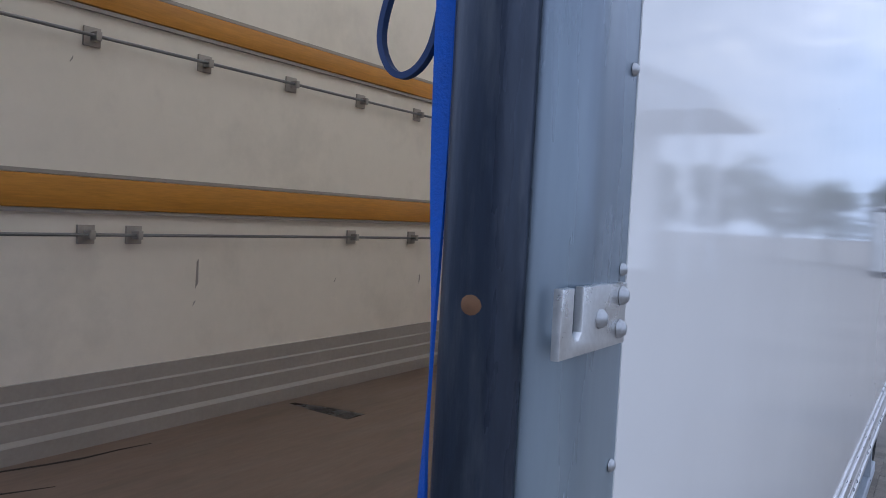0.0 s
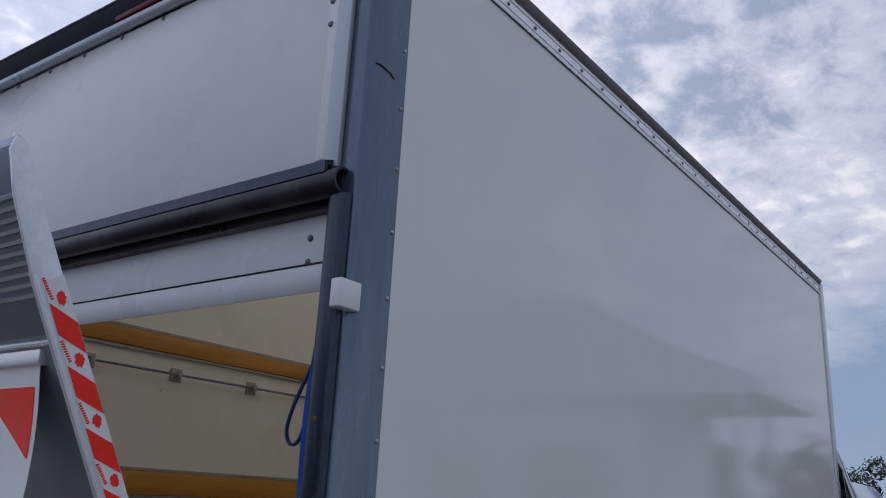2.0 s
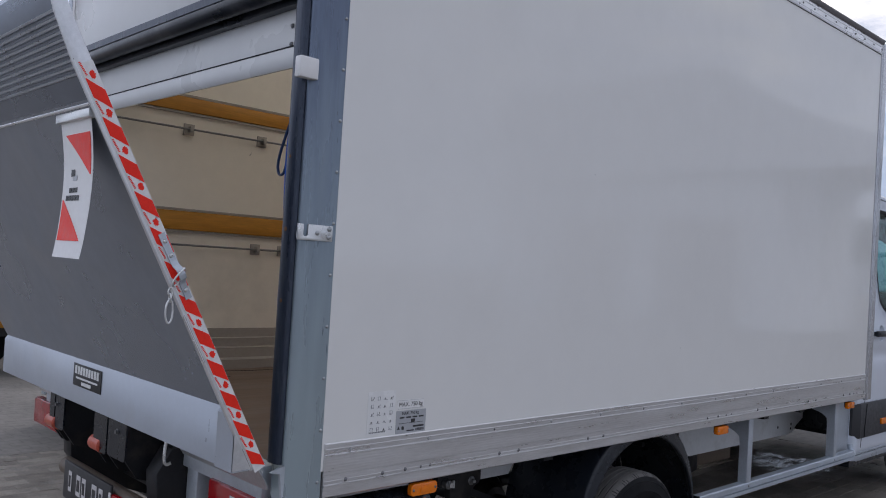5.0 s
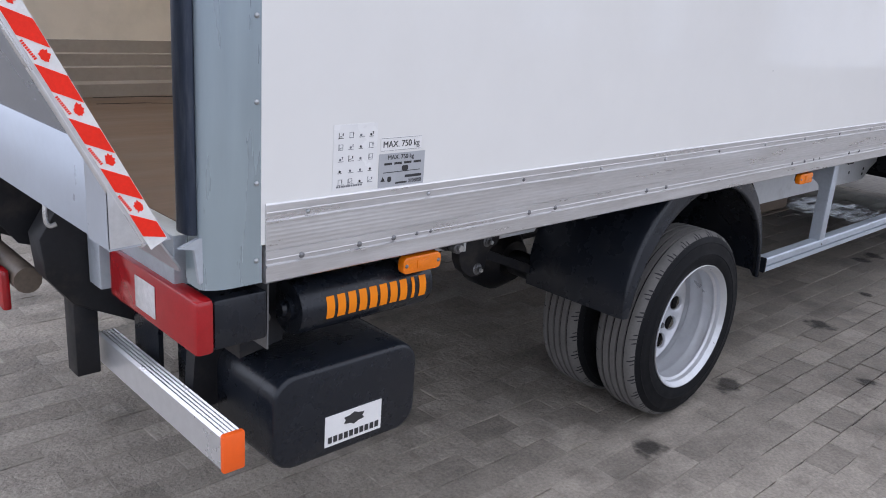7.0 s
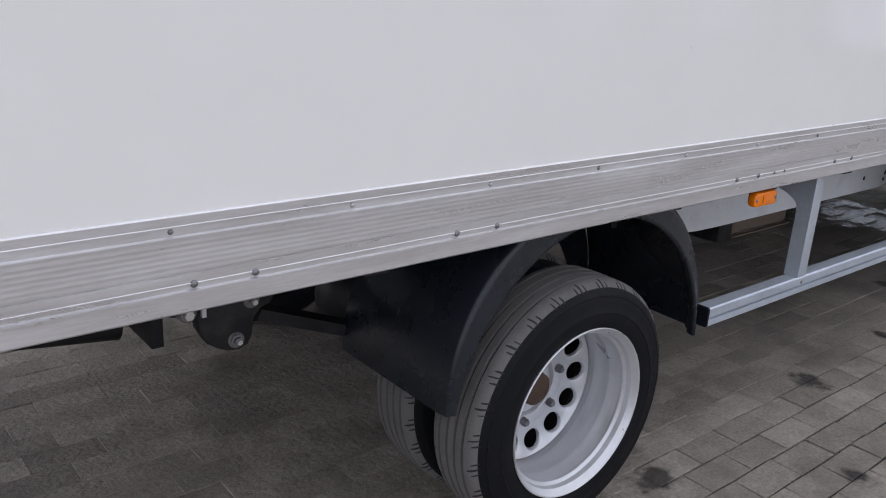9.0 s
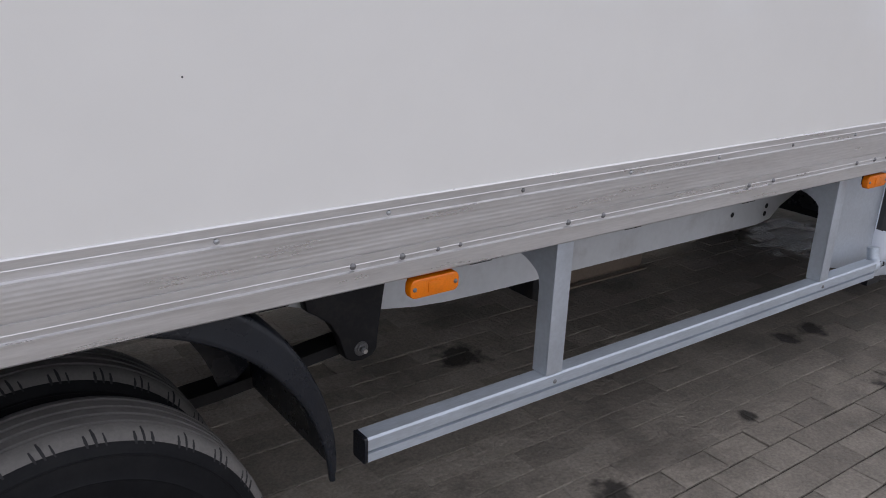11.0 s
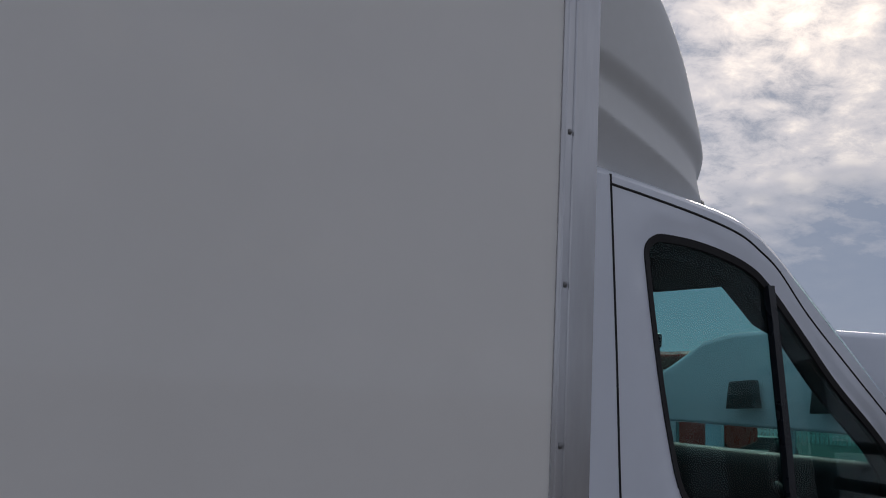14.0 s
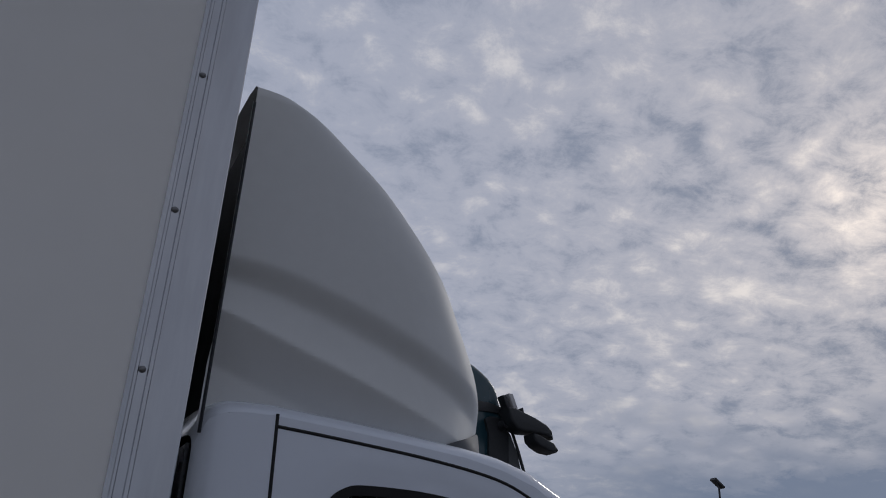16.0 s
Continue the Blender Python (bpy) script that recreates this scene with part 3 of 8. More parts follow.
def tube(path, radius, seg=8, bm=None, flat=None, caps=True):
    """A round or flattened tube along a line of points. flat: (width, thickness, up) for a strap."""
    bm = bm or bm_new()
    pts = [Vector(p) for p in path]
    rings = []
    side = None
    for i, p in enumerate(pts):
        d = (pts[min(i + 1, len(pts) - 1)] - pts[max(i - 1, 0)]).normalized()
        ref = Vector(flat[2]) if flat else (Vector((0, 0, 1)) if abs(d.z) < 0.9 else Vector((1, 0, 0)))
        s = d.cross(ref).normalized()
        if side is not None and not flat:
            s = (side - d * side.dot(d)).normalized()
        side = s
        u = s.cross(d)
        if flat:
            w, t = flat[0] / 2, flat[1] / 2
            rings.append([bm.verts.new(p + s * a * t + u * b * w) for a, b in ((-1, -1), (1, -1), (1, 1), (-1, 1))])
        else:
            rings.append([bm.verts.new(p + (s * math.cos(k * 2 * math.pi / seg) + u * math.sin(k * 2 * math.pi / seg)) * radius) for k in range(seg)])
    fs = []
    for a, b in zip(rings, rings[1:]):
        n = len(a)
        fs += [bm.faces.new((a[k], a[(k + 1) % n], b[(k + 1) % n], b[k])) for k in range(n)]
    if caps:
        fs += [bm.faces.new(rings[0][::-1]), bm.faces.new(rings[-1])]
    bmesh.ops.recalc_face_normals(bm, faces=list(bm.faces))
    return bm


def smooth_line(points, n=8):
    """Catmull-Rom through the given points."""
    p = [Vector(q) for q in points]
    p = [2 * p[0] - p[1]] + p + [2 * p[-1] - p[-2]]
    out = []
    for i in range(1, len(p) - 2):
        for k in range(n):
            t = k / n
            a, b, c, d = p[i - 1], p[i], p[i + 1], p[i + 2]
            out.append(0.5 * (2 * b + (c - a) * t + (2 * a - 5 * b + 4 * c - d) * t * t + (3 * b - a - 3 * c + d) * t ** 3))
    return out + [p[-2]]


def rounded(x0, x1, z0, z1, r, seg=5):
    pts = []
    for cx, cz, a0 in ((x1 - r, z1 - r, 0), (x0 + r, z1 - r, 90), (x0 + r, z0 + r, 180), (x1 - r, z0 + r, 270)):
        for k in range(seg + 1):
            a = radians(a0 + 90 * k / seg)
            pts.append((cx + r * math.cos(a), cz + r * math.sin(a)))
    return pts


def interp(x, table):
    if x <= table[0][0]:
        return table[0][1]
    for (a, u), (b, v) in zip(table, table[1:]):
        if x <= b:
            return u + (v - u) * (x - a) / (b - a)
    return table[-1][1]


def smooth_mesh(me, angle=40):
    for f in me.polygons:
        f.use_smooth = True
    me.set_sharp_from_angle(angle=radians(angle))


def link_mesh(name, bm, material, angle=40):
    me = bpy.data.meshes.new(name)
    bm.normal_update()
    bm.to_mesh(me)
    bm.free()
    me.materials.append(material if not isinstance(material, str) else M[material])
    smooth_mesh(me, angle)
    return new(name, me)


def under(ob, parent):
    ob.parent = parent
    if parent.type == "EMPTY":
        ob.matrix_parent_inverse = Matrix.Translation(parent.location).inverted()
    return ob


def part(name, bm, material, parent, label="", angle=40):
    ob = link_mesh(name, bm, material, angle)
    under(ob, parent)
    if label:
        ob["label"] = label
    return ob


def thing(name, at, label, category, group="", kind=""):
    ob = new(name)
    ob.empty_display_size = 0.1
    ob.location = at
    return tagged(ob, label, category, group, kind)


def share(name, mesh, m, parent):
    """One more object on a mesh that alike pieces share."""
    ob = new(name, mesh)
    under(ob, parent)
    ob.matrix_basis = m
    return ob


def words(text, size, material, name, m, parent, align="CENTER", label=""):
    cu = bpy.data.curves.new(name, "FONT")
    cu.body, cu.size, cu.align_x, cu.align_y, cu.extrude = text, size, align, "CENTER", 0.0004
    tmp = new(name, cu)
    me = bpy.data.meshes.new_from_object(tmp.evaluated_get(bpy.context.evaluated_depsgraph_get()))
    bpy.data.objects.remove(tmp)
    me.materials.append(M[material])
    me.transform(m)
    ob = new(name, me)
    under(ob, parent)
    if label:
        ob["label"] = label
    return ob


def dome(r, h, axis="y", sign=-1, seg=10):
    prof = [(0.0001, sign * h), (r * 0.55, sign * h * 0.85), (r * 0.9, sign * h * 0.4), (r, 0.0)]
    bm = lathe(prof, (0, 0, 0), axis, seg)
    return bm


def mesh_of(name, bm, material):
    me = bpy.data.meshes.new(name)
    bm.normal_update()
    bm.to_mesh(me)
    bm.free()
    me.materials.append(M[material])
    smooth_mesh(me)
    return me


# ---------------------------------------------------------------- ground
def paver_mesh(lx, ly, name):
    bm = bm_new()
    c, d = 0.0020, 0.05
    rows = []
    for ins, z in ((0.0, -d), (0.0, -c * 0.8), (c, 0.0)):
        rows.append([bm.verts.new((sx * (lx / 2 - ins), sy * (ly / 2 - ins), z)) for sx, sy in ((-1, -1), (1, -1), (1, 1), (-1, 1))])
    for a, b in zip(rows, rows[1:]):
        for k in range(4):
            bm.faces.new((a[k], a[(k + 1) % 4], b[(k + 1) % 4], b[k]))
    bm.faces.new(rows[2])
    me = bpy.data.meshes.new(name)
    bm.normal_update()
    bm.to_mesh(me)
    bm.free()
    me.materials.append(M["paver"])
    return me


def build_ground():
    bm = bm_new()
    ring = [(-400, -400), (600, -400), (600, 400), (-400, 400)]
    inner = [(-2.0, -1.6), (7.2, -1.6), (7.2, 4.6), (-2.0, 4.6)]
    a = [bm.verts.new((x, y, GROUND)) for x, y in ring]
    b = [bm.verts.new((x, y, GROUND)) for x, y in inner]
    c = [bm.verts.new((x, y, GROUND - 0.009)) for x, y in inner]
    for k in range(4):
        j = (k + 1) % 4
        bm.faces.new((a[k], a[j], b[j], b[k]))
        bm.faces.new((b[k], b[j], c[j], c[k]))
    f = bm.faces.new(c)
    f.material_index = 1
    g = link_mesh("ground", bm, "yard", 10)
    g.data.materials.append(M["sand"])
    tagged(g, "stained grey concrete block paving of an open yard", "ground", kind="structure")
    return g


ground = build_ground()

# ---------------------------------------------------------------- the box truck
W = 2.11           # outside width of the cargo box
IN = 2.08          # inner face of the far side wall
FLOOR = 0.905
X1 = 4.592         # front end of the box


def top(x):
    return 3.085 + 0.0170 * max(x, 0.0)


truck = thing("box_truck", (2.5, W / 2, GROUND), "white box truck with raised aluminium tail lift parked on the paving", "truck")

rivet_side = mesh_of("rivet", dome(0.0070, 0.0048), "steel_dark")
rivet_small = mesh_of("rivet", dome(0.0050, 0.0034), "steel_dark")
screw_side = mesh_of("screw", dome(0.0055, 0.0042), "screw")
rivet_rear = mesh_of("rivet", dome(0.0085, 0.006, "x", -1), "steel_dark")


def at(x, y, z):
    return Matrix.Translation((x, y, z))


def build_walls():
    # near side wall: one smooth sandwich panel, outer face at y = 0
    bm = prism([(0.010, 0.90), (4.50, 0.90), (4.50, top(4.5)), (0.010, top(0.01))], "y", 0.0, 0.028)
    sp = part("side_panel", bm, "panel", truck, "glossy white side panel")
    for x, z, rr in ((3.177, 1.385, 0.0019), (2.05, 1.22, 0.0016), (1.30, 1.95, 0.0014)):
        part("stone_chip", lathe([(0.0001, -0.0008), (rr, -0.0005), (rr * 1.1, 0.0004)], (x, 0, z), "y", 8), "ink", sp)
    bm = box(0.0, 4.50, 0.0285, 0.032, FLOOR, 3.05)
    part("inner_lining", bm, "inner", truck, "cream inner wall lining")
    # far side wall
    bm = prism([(0.010, 0.90), (4.50, 0.90), (4.50, top(4.5)), (0.010, top(0.01))], "y", IN + 0.004, W)
    part("side_panel", bm, "panel", truck)
    far = part("inner_lining", box(0.0, 4.50, IN, IN + 0.0035, FLOOR, 3.05), "inner", truck, "cream inner wall lining with scuffs")
    # front wall and its lining
    part("front_wall", box(4.505, 4.585, 0.004, W - 0.004, 0.90, top(4.5) - 0.004), "panel", truck)
    part("inner_lining", box(4.49, 4.503, 0.034, IN - 0.001, FLOOR, 3.05), "inner", truck)
    # roof and ceiling
    part("roof_sheet", prism([(-0.02, 3.100), (4.59, 3.178), (4.59, 3.181), (-0.02, 3.103)], "y", 0.02, W - 0.02), "skylight", truck, "translucent milky roof sheet")
    for k in range(8):
        x = 0.25 + k * 0.58
        part("roof_bow", box(x, x + 0.035, 0.034, IN - 0.001, 3.055 + 0.017 * x, 3.095 + 0.017 * x), "grey_strip", truck)
    # floor slab
    fl = part("floor_panel", box(-0.06, 4.50, 0.034, IN - 0.002, 0.865, FLOOR), "floor", truck, "worn brown plywood load floor")
    part("floor_underside", box(0.02, 4.50, 0.03, W - 0.03, 0.835, 0.863), "black_paint", truck)
    part("rear_sill", box(-0.115, -0.062, 0.12, W - 0.12, 0.80, FLOOR + 0.002, 0.004), "galv_light", truck, "galvanised rear sill")
    for i in range(9):
        x = 0.25 + i * 0.5
        part("cross_member", box(x, x + 0.045, 0.46, W - 0.46, 0.768, 0.834), "black_paint", truck)
    cr = [(0.45, 2.005), (0.68, 1.996), (0.80, 1.962), (0.91, 1.940), (1.02, 1.935), (1.134, 1.916), (1.02, 1.928), (0.90, 1.929), (0.79, 1.952), (0.68, 1.984), (0.45, 1.996)]
    part("floor_crack", prism(cr, "z", FLOOR - 0.001, FLOOR + 0.0012), "seam", fl)
    cr = [(0.40, 1.84), (0.584, 1.826), (0.706, 1.772), (0.584, 1.816), (0.40, 1.832)]
    part("floor_crack", prism(cr, "z", FLOOR - 0.001, FLOOR + 0.0012), "seam", fl)
    return far


def build_far_lining(far):
    y = IN
    for z0, z1 in ((2.268, 2.344), (1.645, 1.744)):
        part("load_batten", box(0.03, 4.48, y - 0.022, y - 0.0005, z0, z1, 0.004), "wood", truck, "orange lacquered wooden load batten")
        for zz in (z0 - 0.014, z1 + 0.002):
            part("batten_edge_strip", box(0.03, 4.48, y - 0.016, y - 0.0005, zz, zz + 0.012), "grey_strip", truck)
    for zr in (2.176, 1.566):
        rod = part("lashing_rod", tube([(0.05, y - 0.034, zr), (4.45, y - 0.034, zr)], 0.0055), "steel_dark", truck, "thin grey steel lashing rod")
        xs = (0.08, 0.538, 0.979, 1.430, 1.881, 2.340, 2.800, 3.25, 3.70, 4.15) if zr > 2 else (0.33, 0.981, 1.158, 2.319, 2.804, 3.45, 4.10)
        for x in xs:
            c = box(x - 0.030, x + 0.030, y - 0.010, y - 0.001, zr - 0.030, zr + 0.030, 0.002)
            box(x - 0.010, x + 0.010, y - 0.044, y - 0.011, zr - 0.014, zr + 0.014, 0.002, bm=c)
            part("rod_clip", c, "grey_strip", rod)
    # stepped kick plate along the floor
    pts = [(y, 1.124), (y - 0.010, 1.124), (y - 0.012, 1.075), (y - 0.022, 1.070), (y - 0.022, 1.024), (y - 0.034, 1.018),
           (y - 0.034, 0.965), (y - 0.060, 0.955), (y - 0.060, FLOOR), (y, FLOOR)]
    part("kick_plate", prism(pts, "x", 0.0, 4.48), "grey_strip", truck, "stepped grey aluminium kick plate")
    # scuff marks on the lining
    for x, z, h in ((1.434, 1.375, 0.105), (1.425, 1.31, 0.022), (2.22, 1.365, 0.018), (0.91, 2.09, 0.008), (2.9, 1.33, 0.05)):
        part("scuff_mark", prism([(x, z), (x + 0.012, z + 0.02), (x + 0.010, z + h), (x + 0.002, z + h - 0.01)], "y", y - 0.0012, y - 0.0004), "grey_strip", far, "dark scuff")


def build_side_rail():
    y = -0.003
    prof = [(0.004, 0.983), (y, 0.983), (y - 0.002, 0.9805), (y - 0.002, 0.9665), (y - 0.0034, 0.9655), (y - 0.0034, 0.9635), (y - 0.0005, 0.9625), (y - 0.0005, 0.9500), (y - 0.0060, 0.9480), (y - 0.0060, 0.9445), (y - 0.001, 0.9425)]
    z = 0.938
    while z > 0.893:
        prof += [(y - 0.001, z), (y - 0.00125, z - 0.0020), (y - 0.00125, z - 0.0040), (y - 0.001, z - 0.0060)]
        z -= 0.0088
    prof += [(y - 0.001, 0.8890), (y + 0.0008, 0.8880), (y + 0.0008, 0.8865), (y - 0.002, 0.8855), (y - 0.002, 0.8700), (y - 0.0034, 0.8690), (y - 0.0034, 0.8670), (y - 0.001, 0.8660), (y - 0.001, 0.8590),
             (y - 0.0065, 0.8570), (y - 0.0065, 0.8535), (y - 0.002, 0.8515), (y - 0.0025, 0.8220), (y + 0.001, 0.8185), (0.02, 0.8185), (0.02, 0.90), (0.0, 0.90)]
    for name, x0, x1, flip in (("side_rail", 0.0185, 4.481, 1), ("side_rail", 0.0185, 4.481, -1)):
        pts = prof if flip > 0 else [(W - a, b) for a, b in prof]
        rail = part(name, prism(pts, "x", x0, x1), "alu", truck, "ribbed bare aluminium sill rail", angle=25)
        if flip > 0:
            near = rail
    for k in range(14):
        share("rivet", rivet_small if k % 3 == 2 else screw_side, at(0.116 + 0.3285 * k, y - 0.0006, 0.9575), near)
    for x in (0.102, 0.25, 0.346, 0.806, 0.912, 1.348, 1.456, 2.339, 2.447, 2.883, 2.993, 3.549, 3.66, 4.098, 4.205, 4.455):
        share("rivet", rivet_side, at(x, y - 0.002, 0.867), near)
    for x in (0.415, 0.458, 2.53, 2.585, 4.275, 4.33):
        share("rivet", rivet_small, at(x, y - 0.002, 0.867), near)
    # roof rail along the top edge, a bare strip with rivets under a dark cap
    pts = []
    bm = bm_new()
    for x in (-0.085, 4.4808):
        t = top(x)
        pts.append([bm.verts.new((x, a, t + b)) for a, b in ((0.010, -0.004), (-0.007, -0.004), (-0.009, 0.004), (-0.005, 0.006), (-0.005, 0.013), (-0.0075, 0.0145), (-0.0075, 0.0175), (-0.005, 0.019), (-0.005, 0.044), (-0.0075, 0.0455), (-0.0075, 0.049), (-0.005, 0.051), (-0.005, 0.072), (0.05, 0.072), (0.05, -0.004))])
    n = len(pts[0])
    for k in range(n):
        bm.faces.new((pts[0][k], pts[0][(k + 1) % n], pts[1][(k + 1) % n], pts[1][k]))
    bm.faces.new(pts[0]), bm.faces.new(pts[1][::-1])
    bmesh.ops.recalc_face_normals(bm, faces=list(bm.faces))
    roof_rail = part("roof_rail", bm, "alu_bright", truck, "riveted bare aluminium roof rail", angle=25)
    for k in range(29):
        x = -0.03 + 0.161 * k
        share("rivet", rivet_side, at(x, -0.0055, top(x) + 0.031), roof_rail)
    bm = bm_new()
    rows = []
    for x in (-0.07, 4.49):
        t = top(x) + 0.0725
        rows.append([bm.verts.new((x, a, t + b)) for a, b in ((-0.0055, 0.0005), (-0.0055, -0.009), (-0.0085, -0.0095), (-0.0115, -0.008), (-0.018, 0.004), (-0.023, 0.013), (-0.0225, 0.017), (-0.016, 0.020), (0.04, 0.024), (0.05, 0.0005))])
    n = len(rows[0])
    for k in range(n):
        bm.faces.new((rows[0][k], rows[0][(k + 1) % n], rows[1][(k + 1) % n], rows[1][k]))
    bm.faces.new(rows[0]), bm.faces.new(rows[1][::-1])
    bmesh.ops.recalc_face_normals(bm, faces=list(bm.faces))
    part("roof_cap", bm, "cap", truck, "dull grey-brown roof edge cap")
    part("sealing_line", sheet([(-0.085, top(-0.085) - 0.0058), (X1, top(X1) - 0.0058)], "y", -0.0022, 0.0, 0.004), "seam", roof_rail)
    # front corner post
    prof = [(4.4815, 0.004), (4.4815, -0.004), (4.490, -0.005), (4.492, -0.008), (4.496, -0.008), (4.498, -0.005), (4.513, -0.005), (4.515, -0.009), (4.521, -0.009),
            (4.523, -0.006), (4.5895, -0.006), (4.592, -0.0035), (4.592, 0.05), (4.586, 0.05), (4.586, 0.004)]
    post = part("front_corner_post", prism(prof, "z", 0.808, top(4.5) + 0.078), "alu_post", truck, "ribbed bare aluminium corner post", angle=25)
    for z in (0.865, 0.958, 1.288, 1.615, 1.943, 2.275, 2.60, 2.925):
        share("rivet", rivet_side, at(4.504, -0.005, z), post)
    part("front_corner_post", prism([(a, W - b) for a, b in prof], "z", 0.808, top(4.5) + 0.078), "alu_post", truck, angle=25)


def build_rear_frame():
    # rolled corner posts
    curve = [(0.013, 0.001), (-0.048, 0.001)] + [(-0.048 - 0.060 * math.sin(radians(a)), 0.031 - 0.030 * math.cos(radians(a))) for a in range(6, 91, 6)] + [(-0.108, 0.076)]
    for side in (0, 1):
        line = curve if not side else [(a, W - b) for a, b in curve]
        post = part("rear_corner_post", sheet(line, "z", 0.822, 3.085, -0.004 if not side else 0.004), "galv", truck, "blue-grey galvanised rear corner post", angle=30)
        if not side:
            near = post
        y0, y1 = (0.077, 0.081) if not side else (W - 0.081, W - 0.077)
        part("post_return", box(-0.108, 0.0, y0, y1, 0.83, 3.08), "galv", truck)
    for k in range(-5, 10):
        share("rivet", screw_side, at(0.0, 0.0005, 1.646 + 0.1552 * k), near)
    part("scuff_mark", tube(smooth_line([(-0.092, 0.0088, 2.659), (-0.078, 0.0034, 2.658), (-0.062, 0.0008, 2.652), (-0.048, -0.0002, 2.649), (-0.034, -0.0002, 2.642)], 4), 0.0017, 6), "seam", near, "dark scratch in the zinc")
    # rubber buffers up the jambs
    for side in (0, 1):
        def ry(v):
            return v if not side else W - v
        prof = [(-0.1085, ry(0.031)), (-0.110, ry(0.030))] + [(-0.111 - 0.017 * math.sin(radians(a)) ** 0.8, ry(0.0625 - 0.0325 * math.cos(radians(a)))) for a in range(8, 173, 12)] + [(-0.110, ry(0.095)), (-0.085, ry(0.095)), (-0.085, ry(0.0815)), (-0.1085, ry(0.0815))]
        b = part("rubber_buffer", prism(prof, "z", 0.930, 2.330), "buffer", truck, "scuffed dark blue-grey door buffer", angle=60)
        if not side:
            for z, rr in ((1.836, 0.007), (1.620, 0.009), (1.408, 0.0075)):
                spot = lathe([(0.0001, -0.0012), (rr * 0.7, -0.0009), (rr, 0.0003)], (-0.1275, 0.0625, z), "x", 12)
                part("rust_stain", spot, "rust", b, "rust brown spot")
    # lock keeper plate with a slot
    plate = part("lock_plate", prism([(-0.130, 1.590), (-0.006, 1.590), (-0.006, 1.637), (-0.094, 1.637), (-0.094, 1.606), (-0.099, 1.601), (-0.105, 1.601), (-0.110, 1.606), (-0.110, 1.637), (-0.130, 1.637)],
                                     "y", -0.0065, 0.0005, 0.0012), "zinc", truck, "zinc plated steel lock keeper")
    bolt = mesh_of("bolt", dome(0.0075, 0.006), "screw")
    for x, z in ((-0.018, 1.627), (-0.020, 1.602), (-0.062, 1.613)):
        share("bolt", bolt, at(x, -0.0067, z), plate)
    # small white box by the latch
    part("latch_box", box(-0.156, -0.090, -0.004, 0.026, 2.062, 2.124, 0.004), "vinyl", truck, "small white plastic box")
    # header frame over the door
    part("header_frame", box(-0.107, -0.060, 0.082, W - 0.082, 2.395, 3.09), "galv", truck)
    hp = part("header_panel", box(-0.118, -0.108, 0.1185, W - 0.1185, 2.425, 3.062, 0.002), "header", truck, "white header panel above the door")
    for side in (0, 1):
        y0 = 0.074 if not side else W - 0.118
        part("header_side_trim", box(-0.1235, -0.1085, y0, y0 + 0.044, 2.40, 3.085, 0.003), "alu_paint", truck)
        ys = 0.119 if not side else W - 0.149
        part("panel_edge_strip", box(-0.1212, -0.1183, ys, ys + 0.030, 2.428, 3.060, 0.001), "vinyl", hp)
        for z in (2.855, 2.790):
            yy = 0.142 if not side else W - 0.142
            share("rivet", rivet_rear, at(-0.1214, yy, z), hp)
    for k in range(9):
        share("rivet", rivet_rear, at(-0.1185, 0.23 + k * 0.215, 3.053), hp)
    part("header_sill", prism([(-0.106, 2.423), (-0.150, 2.408), (-0.150, 2.380), (-0.142, 2.380), (-0.140, 2.400), (-0.106, 2.410)], "y", 0.085, W - 0.085), "buffer", truck, "folded dark steel drip sill")
    part("header_pipe", lathe([(0.031, 0.050), (0.032, 0.052), (0.032, W - 0.052), (0.031, W - 0.050), (0.025, W - 0.050), (0.025, 0.050)], (-0.120, 0, 2.362), "y", 28, close=True), "rubber", truck, "black hollow pipe over the door opening", angle=60)
    part("header_backing", box(-0.088, -0.058, 0.06, W - 0.06, 2.318, 2.394), "rubber", truck)
    part("rain_gutter", tube([(-0.130, 0.10, 3.083), (-0.130, W - 0.10, 3.083)], 0.018, 10), "alu_paint", truck)
    part("roof_flashing", prism([(-0.085, 3.128), (-0.110, 3.106), (-0.117, 3.128), (-0.124, 3.134), (-0.146, 3.176), (-0.149, 3.177), (-0.150, 3.183), (-0.143, 3.185), (-0.106, 3.145), (-0.085, 3.150)], "y", 0.02, W - 0.02), "cap_rear", truck, "dark grey steel roof flashing")
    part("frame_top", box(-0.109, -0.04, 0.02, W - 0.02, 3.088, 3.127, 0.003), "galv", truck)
    for y in (0.012, W - 0.012):
        part("marker_lamp", box(-0.128, -0.108, y - 0.012, y + 0.012, 3.060, 3.124, 0.004), "red_lens", truck, "small red marker lamp")
    # lens colour is darkened for the shade under the roof flashing
    part("brake_lamp", box(-0.137, -0.118, 0.865, 1.125, 3.114, 3.134, 0.004), "shaded_brake_lens", truck, "slim red brake lamp")
    # roller door, rolled almost fully up: its bottom slat hangs in the opening
    slat = part("roller_door_slat", prism([(-0.040, 2.42), (-0.052, 2.42), (-0.058, 2.30), (-0.060, 2.205), (-0.058, 2.20), (-0.060, 2.195), (-0.058, 2.150), (-0.048, 2.135), (-0.030, 2.140), (-0.032, 2.42)],
                "y", 0.105, W - 0.105), "header", truck, "scuffed white bottom slat of a raised roller door")
    for z in (2.264, 2.206):
        share("rivet", rivet_rear, at(-0.0605, 0.200, z), slat)
    part("door_drip_line", box(-0.0612, -0.058, 0.11, W - 0.11, 2.1975, 2.2015), "seam", slat)
